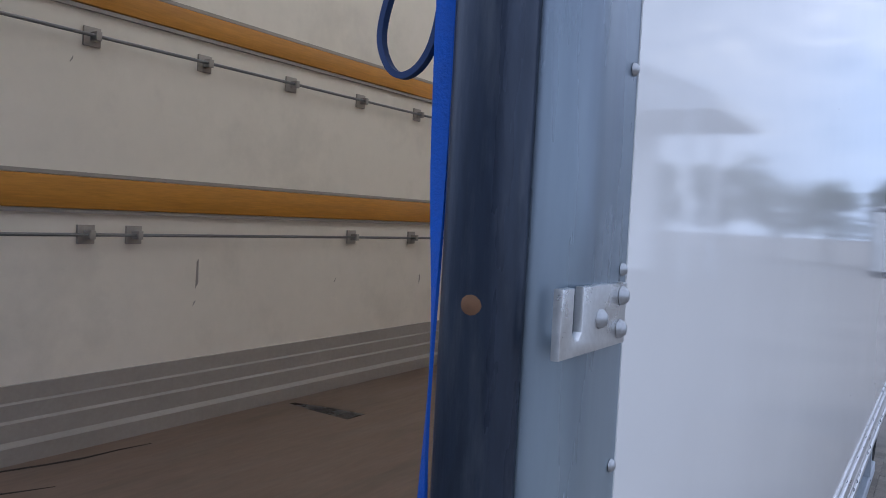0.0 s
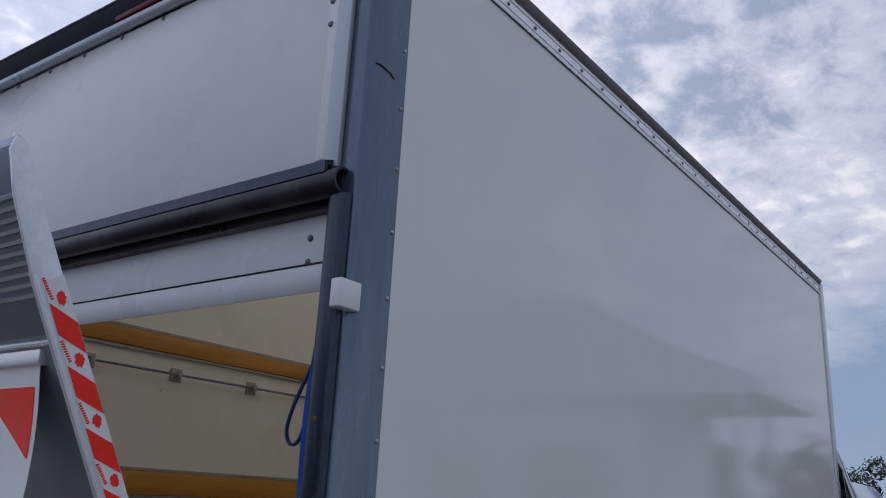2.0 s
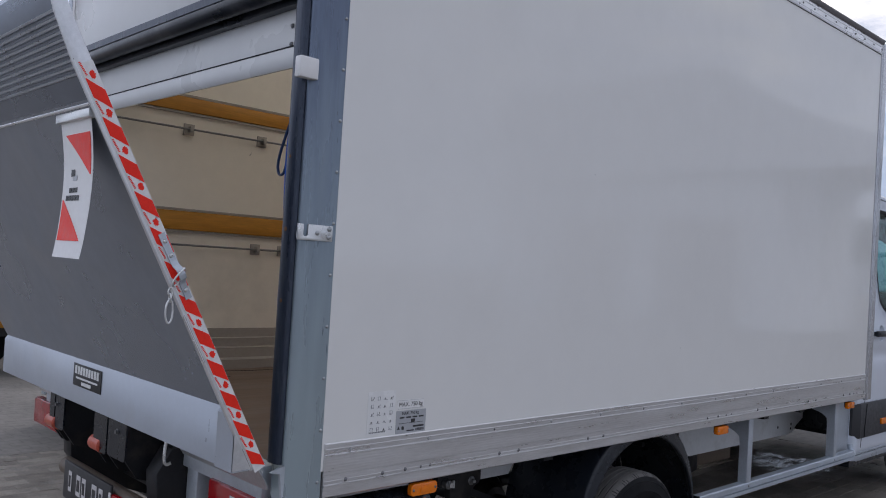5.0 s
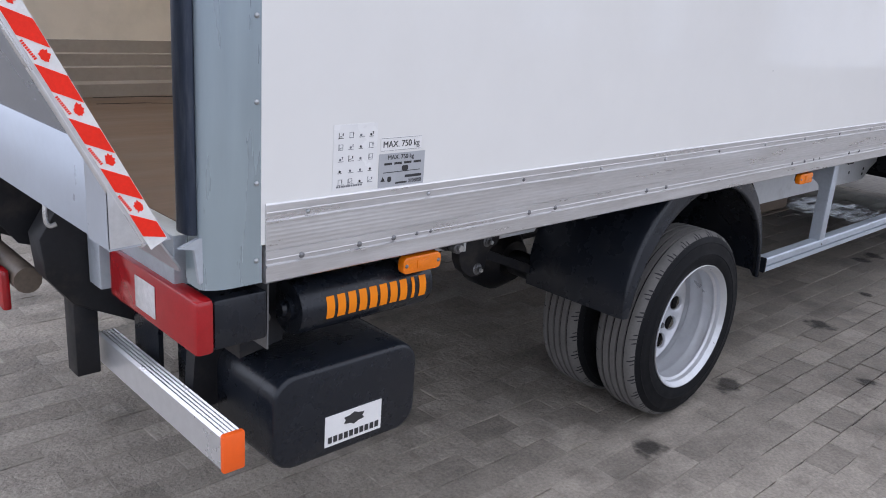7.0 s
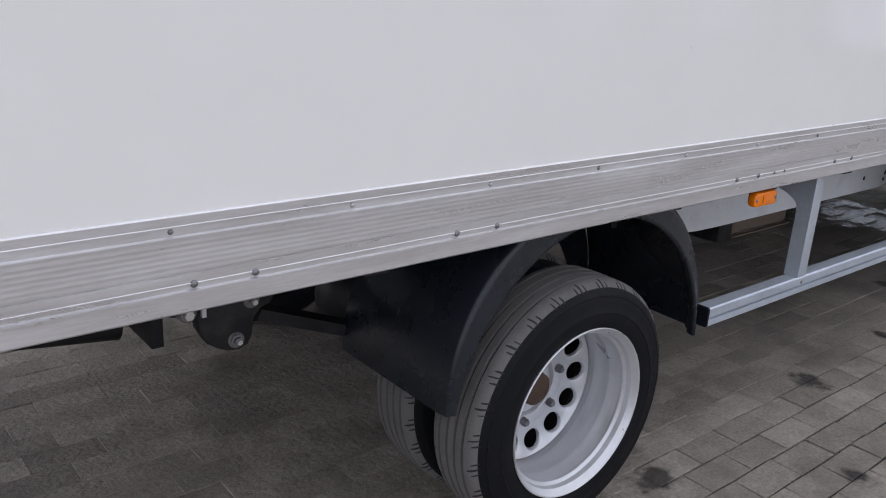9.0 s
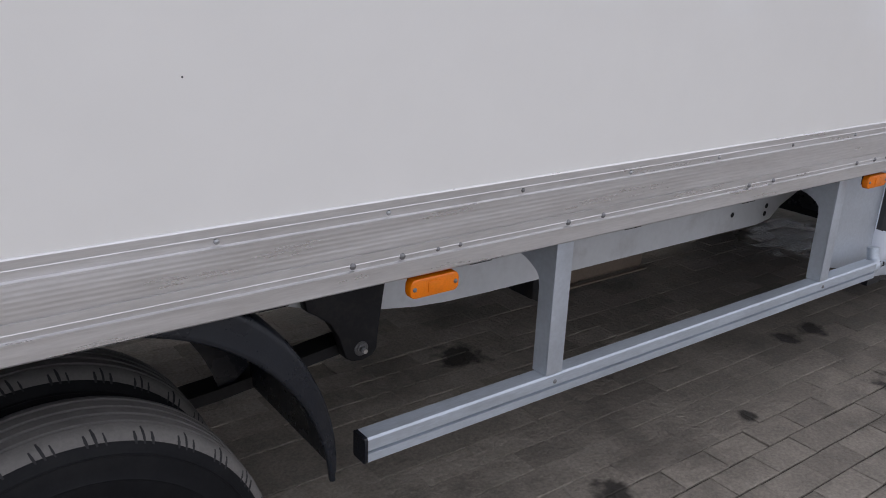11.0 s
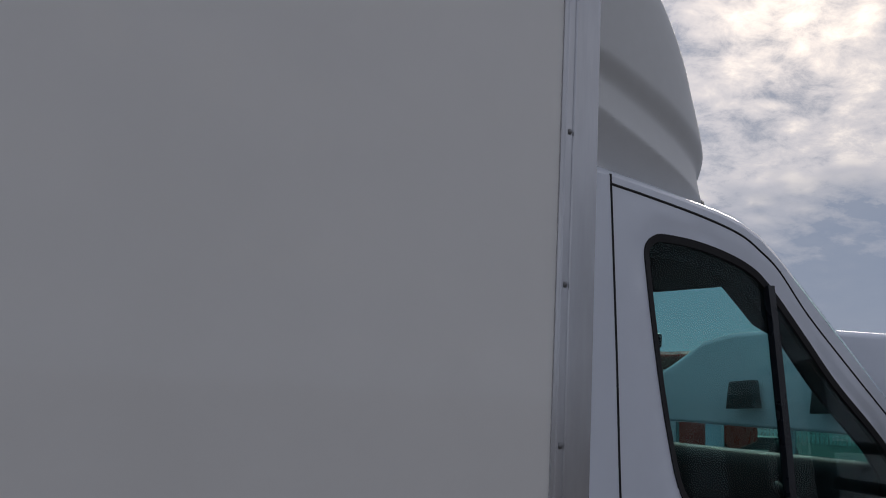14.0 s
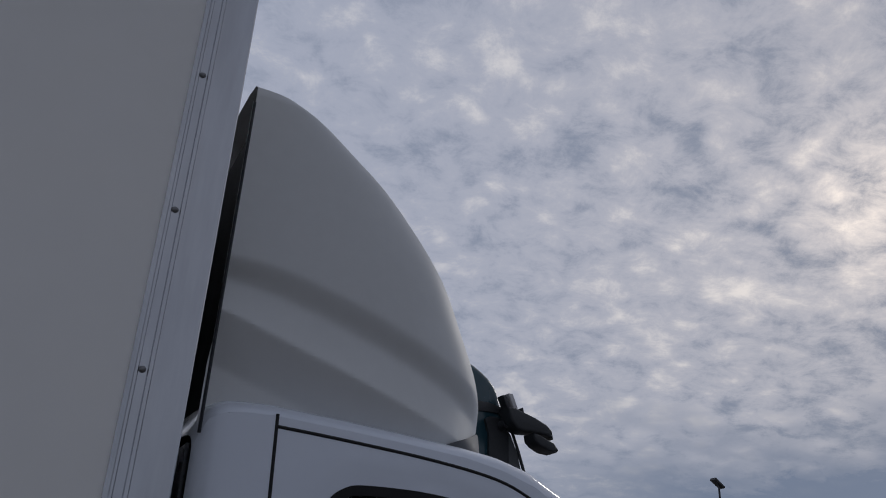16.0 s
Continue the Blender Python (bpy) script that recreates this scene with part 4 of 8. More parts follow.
    # pull strap of blue webbing with a loop
    path = smooth_line([(-0.070, 0.110, 2.15), (-0.102, 0.109, 1.90), (-0.106, 0.108, 1.74), (-0.108, 0.104, 1.60), (-0.108, 0.106, 1.46), (-0.100, 0.108, 1.32), (-0.090, 0.106, 1.12), (-0.080, 0.106, 0.96)], 6)
    bm = bm_new()
    rows = []
    for i, p in enumerate(path):
        t = i / (len(path) - 1)
        tw = 0.60 + 1.45 * (1.0 - math.exp(-((t - 0.47) / 0.14) ** 2))
        w = 0.0088 * (0.55 + min(0.5, 1.0 * abs(t - 0.5)))
        d = Vector((math.cos(tw), math.sin(tw), 0)) * w
        e = Vector((-math.sin(tw), math.cos(tw), 0)) * 0.0012
        rows.append([bm.verts.new(p + s) for s in (-d - e, d - e, d + e, -d + e)])
    for a, b in zip(rows, rows[1:]):
        for k in range(4):
            bm.faces.new((a[k], a[(k + 1) % 4], b[(k + 1) % 4], b[k]))
    bmesh.ops.recalc_face_normals(bm, faces=list(bm.faces))
    strap = part("pull_strap", bm, "strap", truck, "blue woven webbing pull strap")
    loop = smooth_line([(-0.098, 0.110, 1.96), (-0.098, 0.140, 1.905), (-0.099, 0.162, 1.855), (-0.100, 0.170, 1.818), (-0.102, 0.160, 1.793), (-0.103, 0.144, 1.785), (-0.104, 0.126, 1.796), (-0.104, 0.115, 1.825), (-0.100, 0.109, 1.90)], 6)
    part("loop", tube(loop, 0, flat=(0.007, 0.005, (1, 0, 0))), "cord", strap, "dark blue cord loop")


def build_platform():
    """The tail lift's loading platform, folded up and leaning back from the door."""
    before = set(truck.children)
    y0, y1 = 0.022, 2.105
    outer = [(-0.255, 0.932), (-0.245, 1.088), (-0.684, 1.891)]
    tip = [(-0.722, 1.955), (-0.803, 2.096), (-0.825, 2.160), (-0.823, 2.176)]
    inner = [(-0.813, 2.172), (-0.748, 2.022), (-0.672, 1.900), (-0.157, 0.936)]
    body = part("lift_platform", prism(outer + tip + inner, "y", y0 + 0.004, y1), "alu_plate", truck, "folded bare aluminium tail lift platform")
    d = Vector((-0.483, 0, 0.8755))

    def face(s, off=0.0):
        p = Vector((-0.245, 0, 1.088)) + d * s - Vector((0.8755, 0, 0.483)) * off
        return p

    # ridge at the change of section and the ribbed ramp tip
    p = Vector((-0.684, 0, 1.891))
    part("ridge", tube([(p.x - 0.003, y0 + 0.01, p.z), (p.x - 0.003, y1, p.z)], 0.0045), "alu_bright", body)
    tip_line = [(-0.690, 1.903), (-0.722, 1.955), (-0.803, 2.096), (-0.825, 2.160)]
    # thin cover in a darker metal, with the tip's dark reflection in its colour
    part("ramp_tip", prism(tip_line + [(q - 0.0018, z - 0.0009) for q, z in tip_line[::-1]], "y", y0 + 0.005, y1 - 0.001), "alu_tip", body, "ramp tip of the platform, toned darker for its reflection", angle=40)
    a, b = Vector((-0.726, 0, 1.957)), Vector((-0.802, 0, 2.089))
    for k in range(10):
        q = a.lerp(b, k / 9)
        e = (b - a).normalized()
        nn = Vector((-0.88, 0, -0.47))
        pts = [q - e * 0.005, q - e * 0.003 + nn * 0.0055, q + e * 0.003 + nn * 0.0055, q + e * 0.005]
        part("tread_rib", prism([(v.x, v.z) for v in pts], "y", y0 + 0.012, y1 - 0.004), "alu_rib", body)
    # thick base beam
    beam = part("base_beam", prism([(-0.262, 0.934), (-0.262, 1.084), (-0.248, 1.103), (-0.236, 1.103), (-0.236, 0.934)], "y", 0.120, y1, 0.003), "alu_paint", truck, "pale grey base beam of the platform")
    part("end_plate", prism([(-0.262, 0.928), (-0.262, 1.085), (-0.247, 1.098), (-0.205, 1.020), (-0.150, 0.934)], "y", y0 - 0.002, 0.119), "alu_paint", beam)
    # maker's plate: lettering drawn as plain bars
    pl = part("maker_plate", box(-0.2655, -0.2625, 0.960, 1.228, 1.000, 1.084, 0.001), "ink", truck, "black plate with white bars for lettering")
    for k in range(9):
        part("letter_bar", box(-0.2672, -0.2657, 0.980 + k * 0.0262, 0.998 + k * 0.0262, 1.046, 1.076), "white_film", pl)
    part("letter_bar", box(-0.2672, -0.2657, 0.99, 1.195, 1.028, 1.035), "white_film", pl)
    part("letter_bar", box(-0.2672, -0.2657, 1.05, 1.140, 1.008, 1.020), "white_film", pl)
    # side edge with red and white marking tape
    part("edge_plate", prism([(-0.262, 0.932), (-0.262, 1.040), (-0.760, 1.963), (-0.814, 2.085), (-0.832, 2.150), (-0.826, 2.172), (-0.809, 2.168), (-0.762, 2.070), (-0.718, 1.986), (-0.157, 0.936)], "y", y0 - 0.003, y0 + 0.0035, 0.001),
         "alu_edge", body, "pale bare aluminium edge of the platform")
    # the tape runs along the inner edge
    A, B = Vector((-0.158, 0.938)), Vector((-0.7165, 1.985))
    L = (B - A).length
    u = (B - A) / L
    v = Vector((-u.y, u.x))
    w = 0.036
    tape = part("marking_tape", prism([tuple(q) for q in (A, A + v * w, B + v * w, B)], "y", y0 - 0.0045, y0 - 0.0031), "white_film", body, "white marking tape with red blocks")
    r = random.Random(3)
    for k in range(12):
        s = -0.0095 + 0.0975 * k
        lo, slant = max(s, 0.004), 0.040
        q = [A + u * lo + v * 0.001, A + u * (s + slant) + v * (w - 0.001), A + u * (s + slant + 0.049) + v * (w - 0.001), A + u * (s + 0.049) + v * 0.001]
        if s + slant + 0.05 < L:
            part("red_block", prism([tuple(p_) for p_ in q], "y", y0 - 0.0056, y0 - 0.0046), "red", tape)
        c = A + u * (s + 0.092) + v * (w * 0.40)
        if s + 0.115 < L:
            # a ragged red blot, hatched below, with a line of small bars beside it
            pts = []
            for j in range(18):
                rad = (0.0105 if j % 2 else 0.0082) * r.uniform(0.80, 1.12)
                an = j * 2 * math.pi / 18
                pts.append(tuple(c + u * rad * 1.15 * math.cos(an) + v * rad * 0.8 * math.sin(an)))
            part("red_print", prism(pts, "y", y0 - 0.0056, y0 - 0.0046), "red", tape)
            bm = bm_new()
            for j in range(9):
                q0 = A + u * (s + 0.0930 + j * 0.0040) + v * (0.0270 + 0.0005 * j)
                prism([tuple(q0), tuple(q0 + v * 0.0046), tuple(q0 + u * 0.0026 + v * 0.0046), tuple(q0 + u * 0.0026)], "y", y0 - 0.0056, y0 - 0.0046, bm=bm)
            part("letter_bar", bm, "red", tape)
    # dirty finger marks on the white film
    for t_, vv in ((0.79, 0.010), (0.775, 0.008), (0.30, 0.012), (0.88, 0.009)):
        q0 = A + u * t_ + v * vv
        part("smudge", prism([tuple(q0 + u * 0.004 * math.cos(a_ * 1.05) + v * 0.003 * math.sin(a_ * 1.05)) for a_ in range(6)], "y", y0 - 0.0052, y0 - 0.0046), "grey_ink", tape)
    # rounded bare bar along the same edge
    bar = []
    for s_ in (0.012, L + 0.015):
        q = A + u * s_ + v * 0.0420
        bar.append((q.x, y0 + 0.003, q.y))
    part("edge_bar", tube(bar, 0.0062, 12), "alu_bright", body, "scratched rounded aluminium edge bead")
    # scuffs where straps have rubbed the plate beside its edge
    r = random.Random(14)
    for k in range(26):
        s_, len_ = r.uniform(0.08, 0.92), r.uniform(0.02, 0.11)
        yy, wd = y0 + 0.012 + abs(r.gauss(0, 0.022)), r.uniform(0.0006, 0.0022)
        p0, p1 = face(s_, -0.0003), face(min(s_ + len_, 0.9), -0.0003)
        dy = r.uniform(-0.008, 0.008)
        bm = bm_new()
        vs = [bm.verts.new(q_) for q_ in ((p0.x, yy, p0.z), ((p0.x + p1.x) / 2, yy + wd + dy / 2, (p0.z + p1.z) / 2), (p1.x, yy + dy, p1.z), ((p0.x + p1.x) / 2, yy - wd + dy / 2, (p0.z + p1.z) / 2))]
        bm.faces.new(vs)
        bmesh.ops.solidify(bm, geom=list(bm.faces), thickness=0.0006)
        part("scuff", bm, "scuff", body)
    # latch bracket: a strap with a raised bridge, four bolts, a wire ring and a short chain
    bm = bm_new()
    strap_line = [(0.733, 0.0065), (0.655, 0.0065), (0.642, 0.012), (0.632, 0.024), (0.618, 0.027), (0.604, 0.024), (0.597, 0.012), (0.588, 0.0065), (0.545, 0.0065)]
    rows = []
    for t_, h in strap_line:
        rows.append([bm.verts.new((p_.x, y0 - h - o, p_.y)) for o in (0.0, 0.0035) for p_ in (A + u * t_ + v * 0.0050, A + u * t_ + v * 0.0240)])
    for p_, q_ in zip(rows, rows[1:]):
        for i, j in ((0, 1), (1, 3), (3, 2), (2, 0)):
            bm.faces.new((p_[i], p_[j], q_[j], q_[i]))
    bm.faces.new([rows[0][i] for i in (0, 1, 3, 2)]), bm.faces.new([rows[-1][i] for i in (0, 1, 3, 2)])
    bmesh.ops.recalc_face_normals(bm, faces=list(bm.faces))
    bmesh.ops.bevel(bm, geom=list(bm.edges), offset=0.0008, segments=1, affect="EDGES")
    br = part("latch_bracket", bm, "galv_light", truck, "zinc plated steel latch bracket with a raised bridge")
    bolt = mesh_of("bolt", lathe([(0.0001, -0.0030), (0.0018, -0.0030), (0.0022, -0.0043), (0.0042, -0.0038), (0.0058, -0.0016), (0.0064, 0.0)], (0, 0, 0), "y", 18), "zinc")
    for t_ in (0.711, 0.670, 0.5705):
        q = A + u * t_ + v * 0.0145
        share("bolt", bolt, at(q.x, y0 - 0.0101, q.y), br)
    mid = A + u * 0.618 + v * 0.0150

    def wire(points, rad, name):
        loop = smooth_line(points + points[:1], 5)
        return part(name, tube(loop, rad, 8, caps=False), "zinc", br)

    wire([(mid.x + 0.008, y0 - 0.026, mid.y + 0.016), (mid.x + 0.015, y0 - 0.016, mid.y + 0.006), (mid.x + 0.008, y0 - 0.012, mid.y - 0.012), (mid.x - 0.006, y0 - 0.016, mid.y - 0.026), (mid.x - 0.018, y0 - 0.022, mid.y - 0.032), (mid.x - 0.023, y0 - 0.028, mid.y - 0.024), (mid.x - 0.014, y0 - 0.032, mid.y - 0.004)], 0.0026, "ring")
    zc = mid.y - 0.036
    for n_, (hgt, wid) in enumerate(((0.022, 0.006), (0.022, 0.006), (0.060, 0.010))):
        cz, cx = zc - hgt / 2, mid.x - 0.026
        pts = []
        for a_ in range(10):
            an = a_ * 2 * math.pi / 10
            du, dz = wid * math.cos(an), (hgt / 2) * math.sin(an)
            pts.append((cx + (du if n_ % 2 == 0 else 0.0), y0 - 0.024 + (0.0 if n_ % 2 == 0 else du), cz + dz))
        wire(pts, 0.0022 if n_ < 2 else 0.0028, "chain_link" if n_ < 2 else "snap_hook")
        zc -= hgt - 0.006
    # lower flap, a sloping sheet below the beam
    bm = bm_new()
    hi, lo = Vector((-0.165, 0, 0.932)), Vector((-0.104, 0, 0.842))
    e = (lo - hi)
    outl = [hi + Vector((0, 2.05, 0)), lo + Vector((0, 2.05, 0)), lo + Vector((0, 0.100, 0)), lo - e * 0.05 + Vector((0, 0.078, 0)), lo - e * 0.22 + Vector((0, 0.064, 0)), hi + Vector((0, 0.062, 0))]
    up = Vector((0.83, 0, 0.56)) * 0.004
    va, vb = [bm.verts.new(q) for q in outl], [bm.verts.new(q + up) for q in outl]
    bm.faces.new(va), bm.faces.new(vb[::-1])
    for k in range(len(outl)):
        bm.faces.new((va[k], va[(k + 1) % 6], vb[(k + 1) % 6], vb[k]))
    bmesh.ops.recalc_face_normals(bm, faces=list(bm.faces))
    part("lower_flap", bm, "alu_edge", truck, "scratched aluminium hinge flap")
    # the whole folded platform leans a little further back
    for ob in truck.children:
        if ob not in before:
            ob.location.x -= 0.015
    part("jamb_foot", prism([(-0.150, 0.912), (-0.112, 0.926), (-0.075, 0.926), (-0.075, 0.850), (-0.110, 0.835), (-0.120, 0.905)], "y", 0.020, 0.030), "galv_light", truck)


def build_banner():
    b = thing("warning_banner", (-0.69, 0.25, 1.5), "white vinyl pennant with red triangles hanging from the platform", "banner")
    y0, y1, z0, z1 = 0.120, 0.332, 1.500, 1.872

    def bend(z, y):
        t = (z1 - z) / (z1 - z0)
        return -0.690 + 0.014 * math.sin(t * 2.7) + 0.003 * math.sin(t * 6.0) + 0.03 * (y - 0.22) * t - 0.012 * t ** 5

    def cloth(fn, off, n=60):
        """fn(t) gives the two side limits at height t from the top."""
        bm = bm_new()
        rows = []
        for i in range(n + 1):
            t = i / n
            z = z1 - (z1 - z0) * t
            a, c = fn(t)
            rows.append([bm.verts.new((bend(z, q) + o, q, z)) for o in (off, off + 0.0009) for q in (a, c)])
        for p, q in zip(rows, rows[1:]):
            for i, j in ((0, 1), (1, 3), (3, 2), (2, 0)):
                bm.faces.new((p[i], p[j], q[j], q[i]))
        bm.faces.new([rows[0][i] for i in (0, 1, 3, 2)]), bm.faces.new([rows[-1][i] for i in (0, 1, 3, 2)])
        bmesh.ops.recalc_face_normals(bm, faces=list(bm.faces))
        return bm

    sh = part("cloth", cloth(lambda t: (y0 + -0.016 * t, y1 + -0.016 * t), 0.0), "vinyl", b)

    def tri_up(t):
        k = max(0.001, min(1.0, (t - 0.12) / 0.30))
        return (y0 + -0.016 * t + 0.012, y0 + -0.016 * t + 0.012 + 0.170 * (1 - k)) if 0.12 <= t <= 0.42 else (y0 + -0.016 * t + 0.012, y0 + -0.016 * t + 0.0125)

    def tri_dn(t):
        k = max(0.001, min(1.0, (t - 0.58) / 0.30))
        return (y1 + -0.016 * t - 0.012 - 0.170 * k, y1 + -0.016 * t - 0.012) if 0.58 <= t <= 0.88 else (y1 + -0.016 * t - 0.0125, y1 + -0.016 * t - 0.012)

    def piece(fn, t0, t1, n=8, fine=3):
        bm = bm_new()
        rows = []
        n *= fine
        for i in range(n + 1):
            t = t0 + (t1 - t0) * i / n
            z = z1 - (z1 - z0) * t
            a, c = fn(t)
            rows.append([bm.verts.new((bend(z, q) + o, q, z)) for o in (-0.0016, -0.0004) for q in (a, c)])
        for p, q in zip(rows, rows[1:]):
            for i, j in ((0, 1), (1, 3), (3, 2), (2, 0)):
                bm.faces.new((p[i], p[j], q[j], q[i]))
        bm.faces.new([rows[0][i] for i in (0, 1, 3, 2)]), bm.faces.new([rows[-1][i] for i in (0, 1, 3, 2)])
        bmesh.ops.recalc_face_normals(bm, faces=list(bm.faces))
        return bm

    part("red_triangle", piece(tri_up, 0.121, 0.415), "red", sh)
    part("red_triangle", piece(tri_dn, 0.585, 0.879), "red", sh)
    m = (y0 + y1) / 2 + 0.015
    part("emblem", piece(lambda t: (m - 0.004, m + 0.022 - 0.001), 0.37, 0.42, 3), "ink", sh)
    part("emblem", piece(lambda t: (m - 0.022, m + 0.006), 0.415, 0.45, 3), "grey_ink", sh)
    for k in range(3):
        part("letter_bar", piece(lambda t: (m - 0.030 + k * 0.021, m - 0.014 + k * 0.021), 0.50, 0.535, 2), "ink", sh)
    for k in range(5):
        part("letter_bar", piece(lambda t: (m - 0.048 + k * 0.020, m - 0.033 + k * 0.020), 0.555, 0.592, 2), "ink", sh)
    part("hanging_rail", box(-0.700, -0.668, y0 - 0.014, y1 + 0.012, z1 - 0.012, z1 + 0.012, 0.003), "zinc", b)
    for y in (y0 + 0.04, y1 - 0.05):
        part("clamp", tube([(-0.690, y, z1 + 0.016), (-0.668, y, z1 + 0.026)], 0.008), "zinc", b)


def build_stickers():
    st = thing("instruction_sticker", (0.255, 0, 0.99), "white operating instruction sticker with small black pictograms", "sticker")
    part("backing", box(0.176, 0.290, -0.0010, -0.0002, 0.992, 1.128), "clear_film", st)
    r = random.Random(11)
    f0, f1 = -0.0016, -0.0011
    for row in range(5):
        for col in range(4):
            x, z = 0.188 + col * 0.0262, 1.113 - row * 0.0245
            bm = box(x, x + r.uniform(0.010, 0.016), f0, f1, z - 0.0132, z - 0.0122)
            kind = (row * 3 + col * 2 + row * col) % 5
            if kind in (0, 3):
                box(x + 0.001, x + 0.002, f0, f1, z - 0.0122, z - 0.001, bm=bm)
                prism([(x + 0.002, z - 0.0105), (x + 0.009, z - 0.0085), (x + 0.009, z - 0.0076), (x + 0.002, z - 0.0096)], "y", f0, f1, bm=bm)
            if kind in (1, 4):
                prism(rounded(x + 0.003, x + 0.0082, z - 0.0112, z - 0.0062, 0.002, 3), "y", f0, f1, bm=bm)
            if kind in (2, 3):
                for a, b, c, d in ((0.002, 0.012, -0.002, -0.0012), (0.002, 0.0028, -0.011, -0.002), (0.0112, 0.012, -0.011, -0.002)):
                    box(x + a, x + b, f0, f1, z + c, z + d, bm=bm)
            if kind in (0, 1, 2):
                box(x + 0.0105, x + 0.0122, f0, f1, z - 0.008, z - 0.0025, bm=bm)
                box(x + 0.0095, x + 0.0132, f0, f1, z - 0.0045, z - 0.0035, bm=bm)
            part("pictogram", bm, "grey_print" if (row + col) % 3 else "ink", st)
    for k in range(11):
        part("letter_bar", box(0.186 + k * 0.0062, 0.1905 + k * 0.0062, f0, f1, 0.9965, 1.0005), "grey_print", st)
    mx = thing("load_limit_sticker", (0.36, 0, 1.06), "white sticker with black load limit lettering", "sticker")
    part("backing", box(0.300, 0.416, -0.0010, -0.0002, 1.064, 1.094), "vinyl", mx)
    for z in (1.0655, 1.0925):
        part("border_line", box(0.3015, 0.4145, -0.0016, -0.0011, z - 0.0003, z + 0.0003), "grey_print", mx)
    words("MAX. 750 kg", 0.0195, "ink", "lettering", pose(0.358, -0.0014, 1.0785, 90, 0, 0), mx)
    gl = thing("load_chart_sticker", (0.36, 0, 0.99), "grey load chart sticker with bars and a small truck drawing", "sticker")
    part("backing", box(0.297, 0.428, -0.0010, -0.0002, 0.985, 1.059), "grey_ink", gl)
    words("MAX. 750 kg", 0.0140, "ink", "lettering", pose(0.358, -0.0014, 1.0495, 90, 0, 0), gl)
    for k in range(4):
        part("letter_bar", box(0.312 + k * 0.028, 0.333 + k * 0.028, -0.0016, -0.0011, 1.0335, 1.0385), "ink", gl)
    bm = box(0.31, 0.415, -0.0016, -0.0011, 1.0165, 1.018)
    prism(rounded(0.362, 0.380, 1.018, 1.030, 0.004, 3), "y", -0.0016, -0.0011, bm=bm)
    part("pictogram", bm, "ink", gl)
    part("pictogram", prism([(0.303, 0.998), (0.315, 0.998), (0.309, 1.009)], "y", -0.0016, -0.0011), "ink", gl)
    part("pictogram", prism(rounded(0.322, 0.333, 0.996, 1.008, 0.004, 3), "y", -0.0016, -0.0011), "ink", gl)
    for k in range(12):
        part("code_bar", box(0.384 + k * 0.0032, 0.3855 + k * 0.0032, -0.0016, -0.0011, 0.9895, 0.998), "ink", gl)
    part("letter_bar", box(0.345, 0.378, -0.0016, -0.0011, 0.990, 0.994), "ink", gl)
    part("letter_bar", box(0.372, 0.420, -0.0016, -0.0011, 1.002, 1.008), "ink", gl)


FAR = build_walls()
build_far_lining(FAR)
build_side_rail()
build_rear_frame()
build_platform()
build_banner()
build_stickers()

# ---------------------------------------------------------------- below the box
def marker(x0, x1, z0, z1, y=0.018):
    m = part("side_marker_lamp", prism(rounded(x0, x1, z0, z1, 0.014, 4), "y", y - 0.010, y + 0.012, 0.004), "amber", truck, "amber plastic side marker lamp")
    part("lens_rib", box((x0 + x1) / 2 - 0.018, (x0 + x1) / 2 + 0.018, y - 0.0125, y - 0.0102, z0 + 0.010, z1 - 0.010, 0.001), "amber", m)
    for x in (x0 + 0.010, x1 - 0.010):
        share("screw", rivet_small, at(x, y - 0.0102, (z0 + z1) / 2), m)
    part("lamp_bracket", box(x0 + 0.01, x1 - 0.01, y + 0.0125, y + 0.018, z0 + 0.01, 0.835), "black_paint", truck)


def build_markers():
    for x in (0.392, 2.477, 4.225):
        marker(x, x + 0.120, 0.764, 0.806)


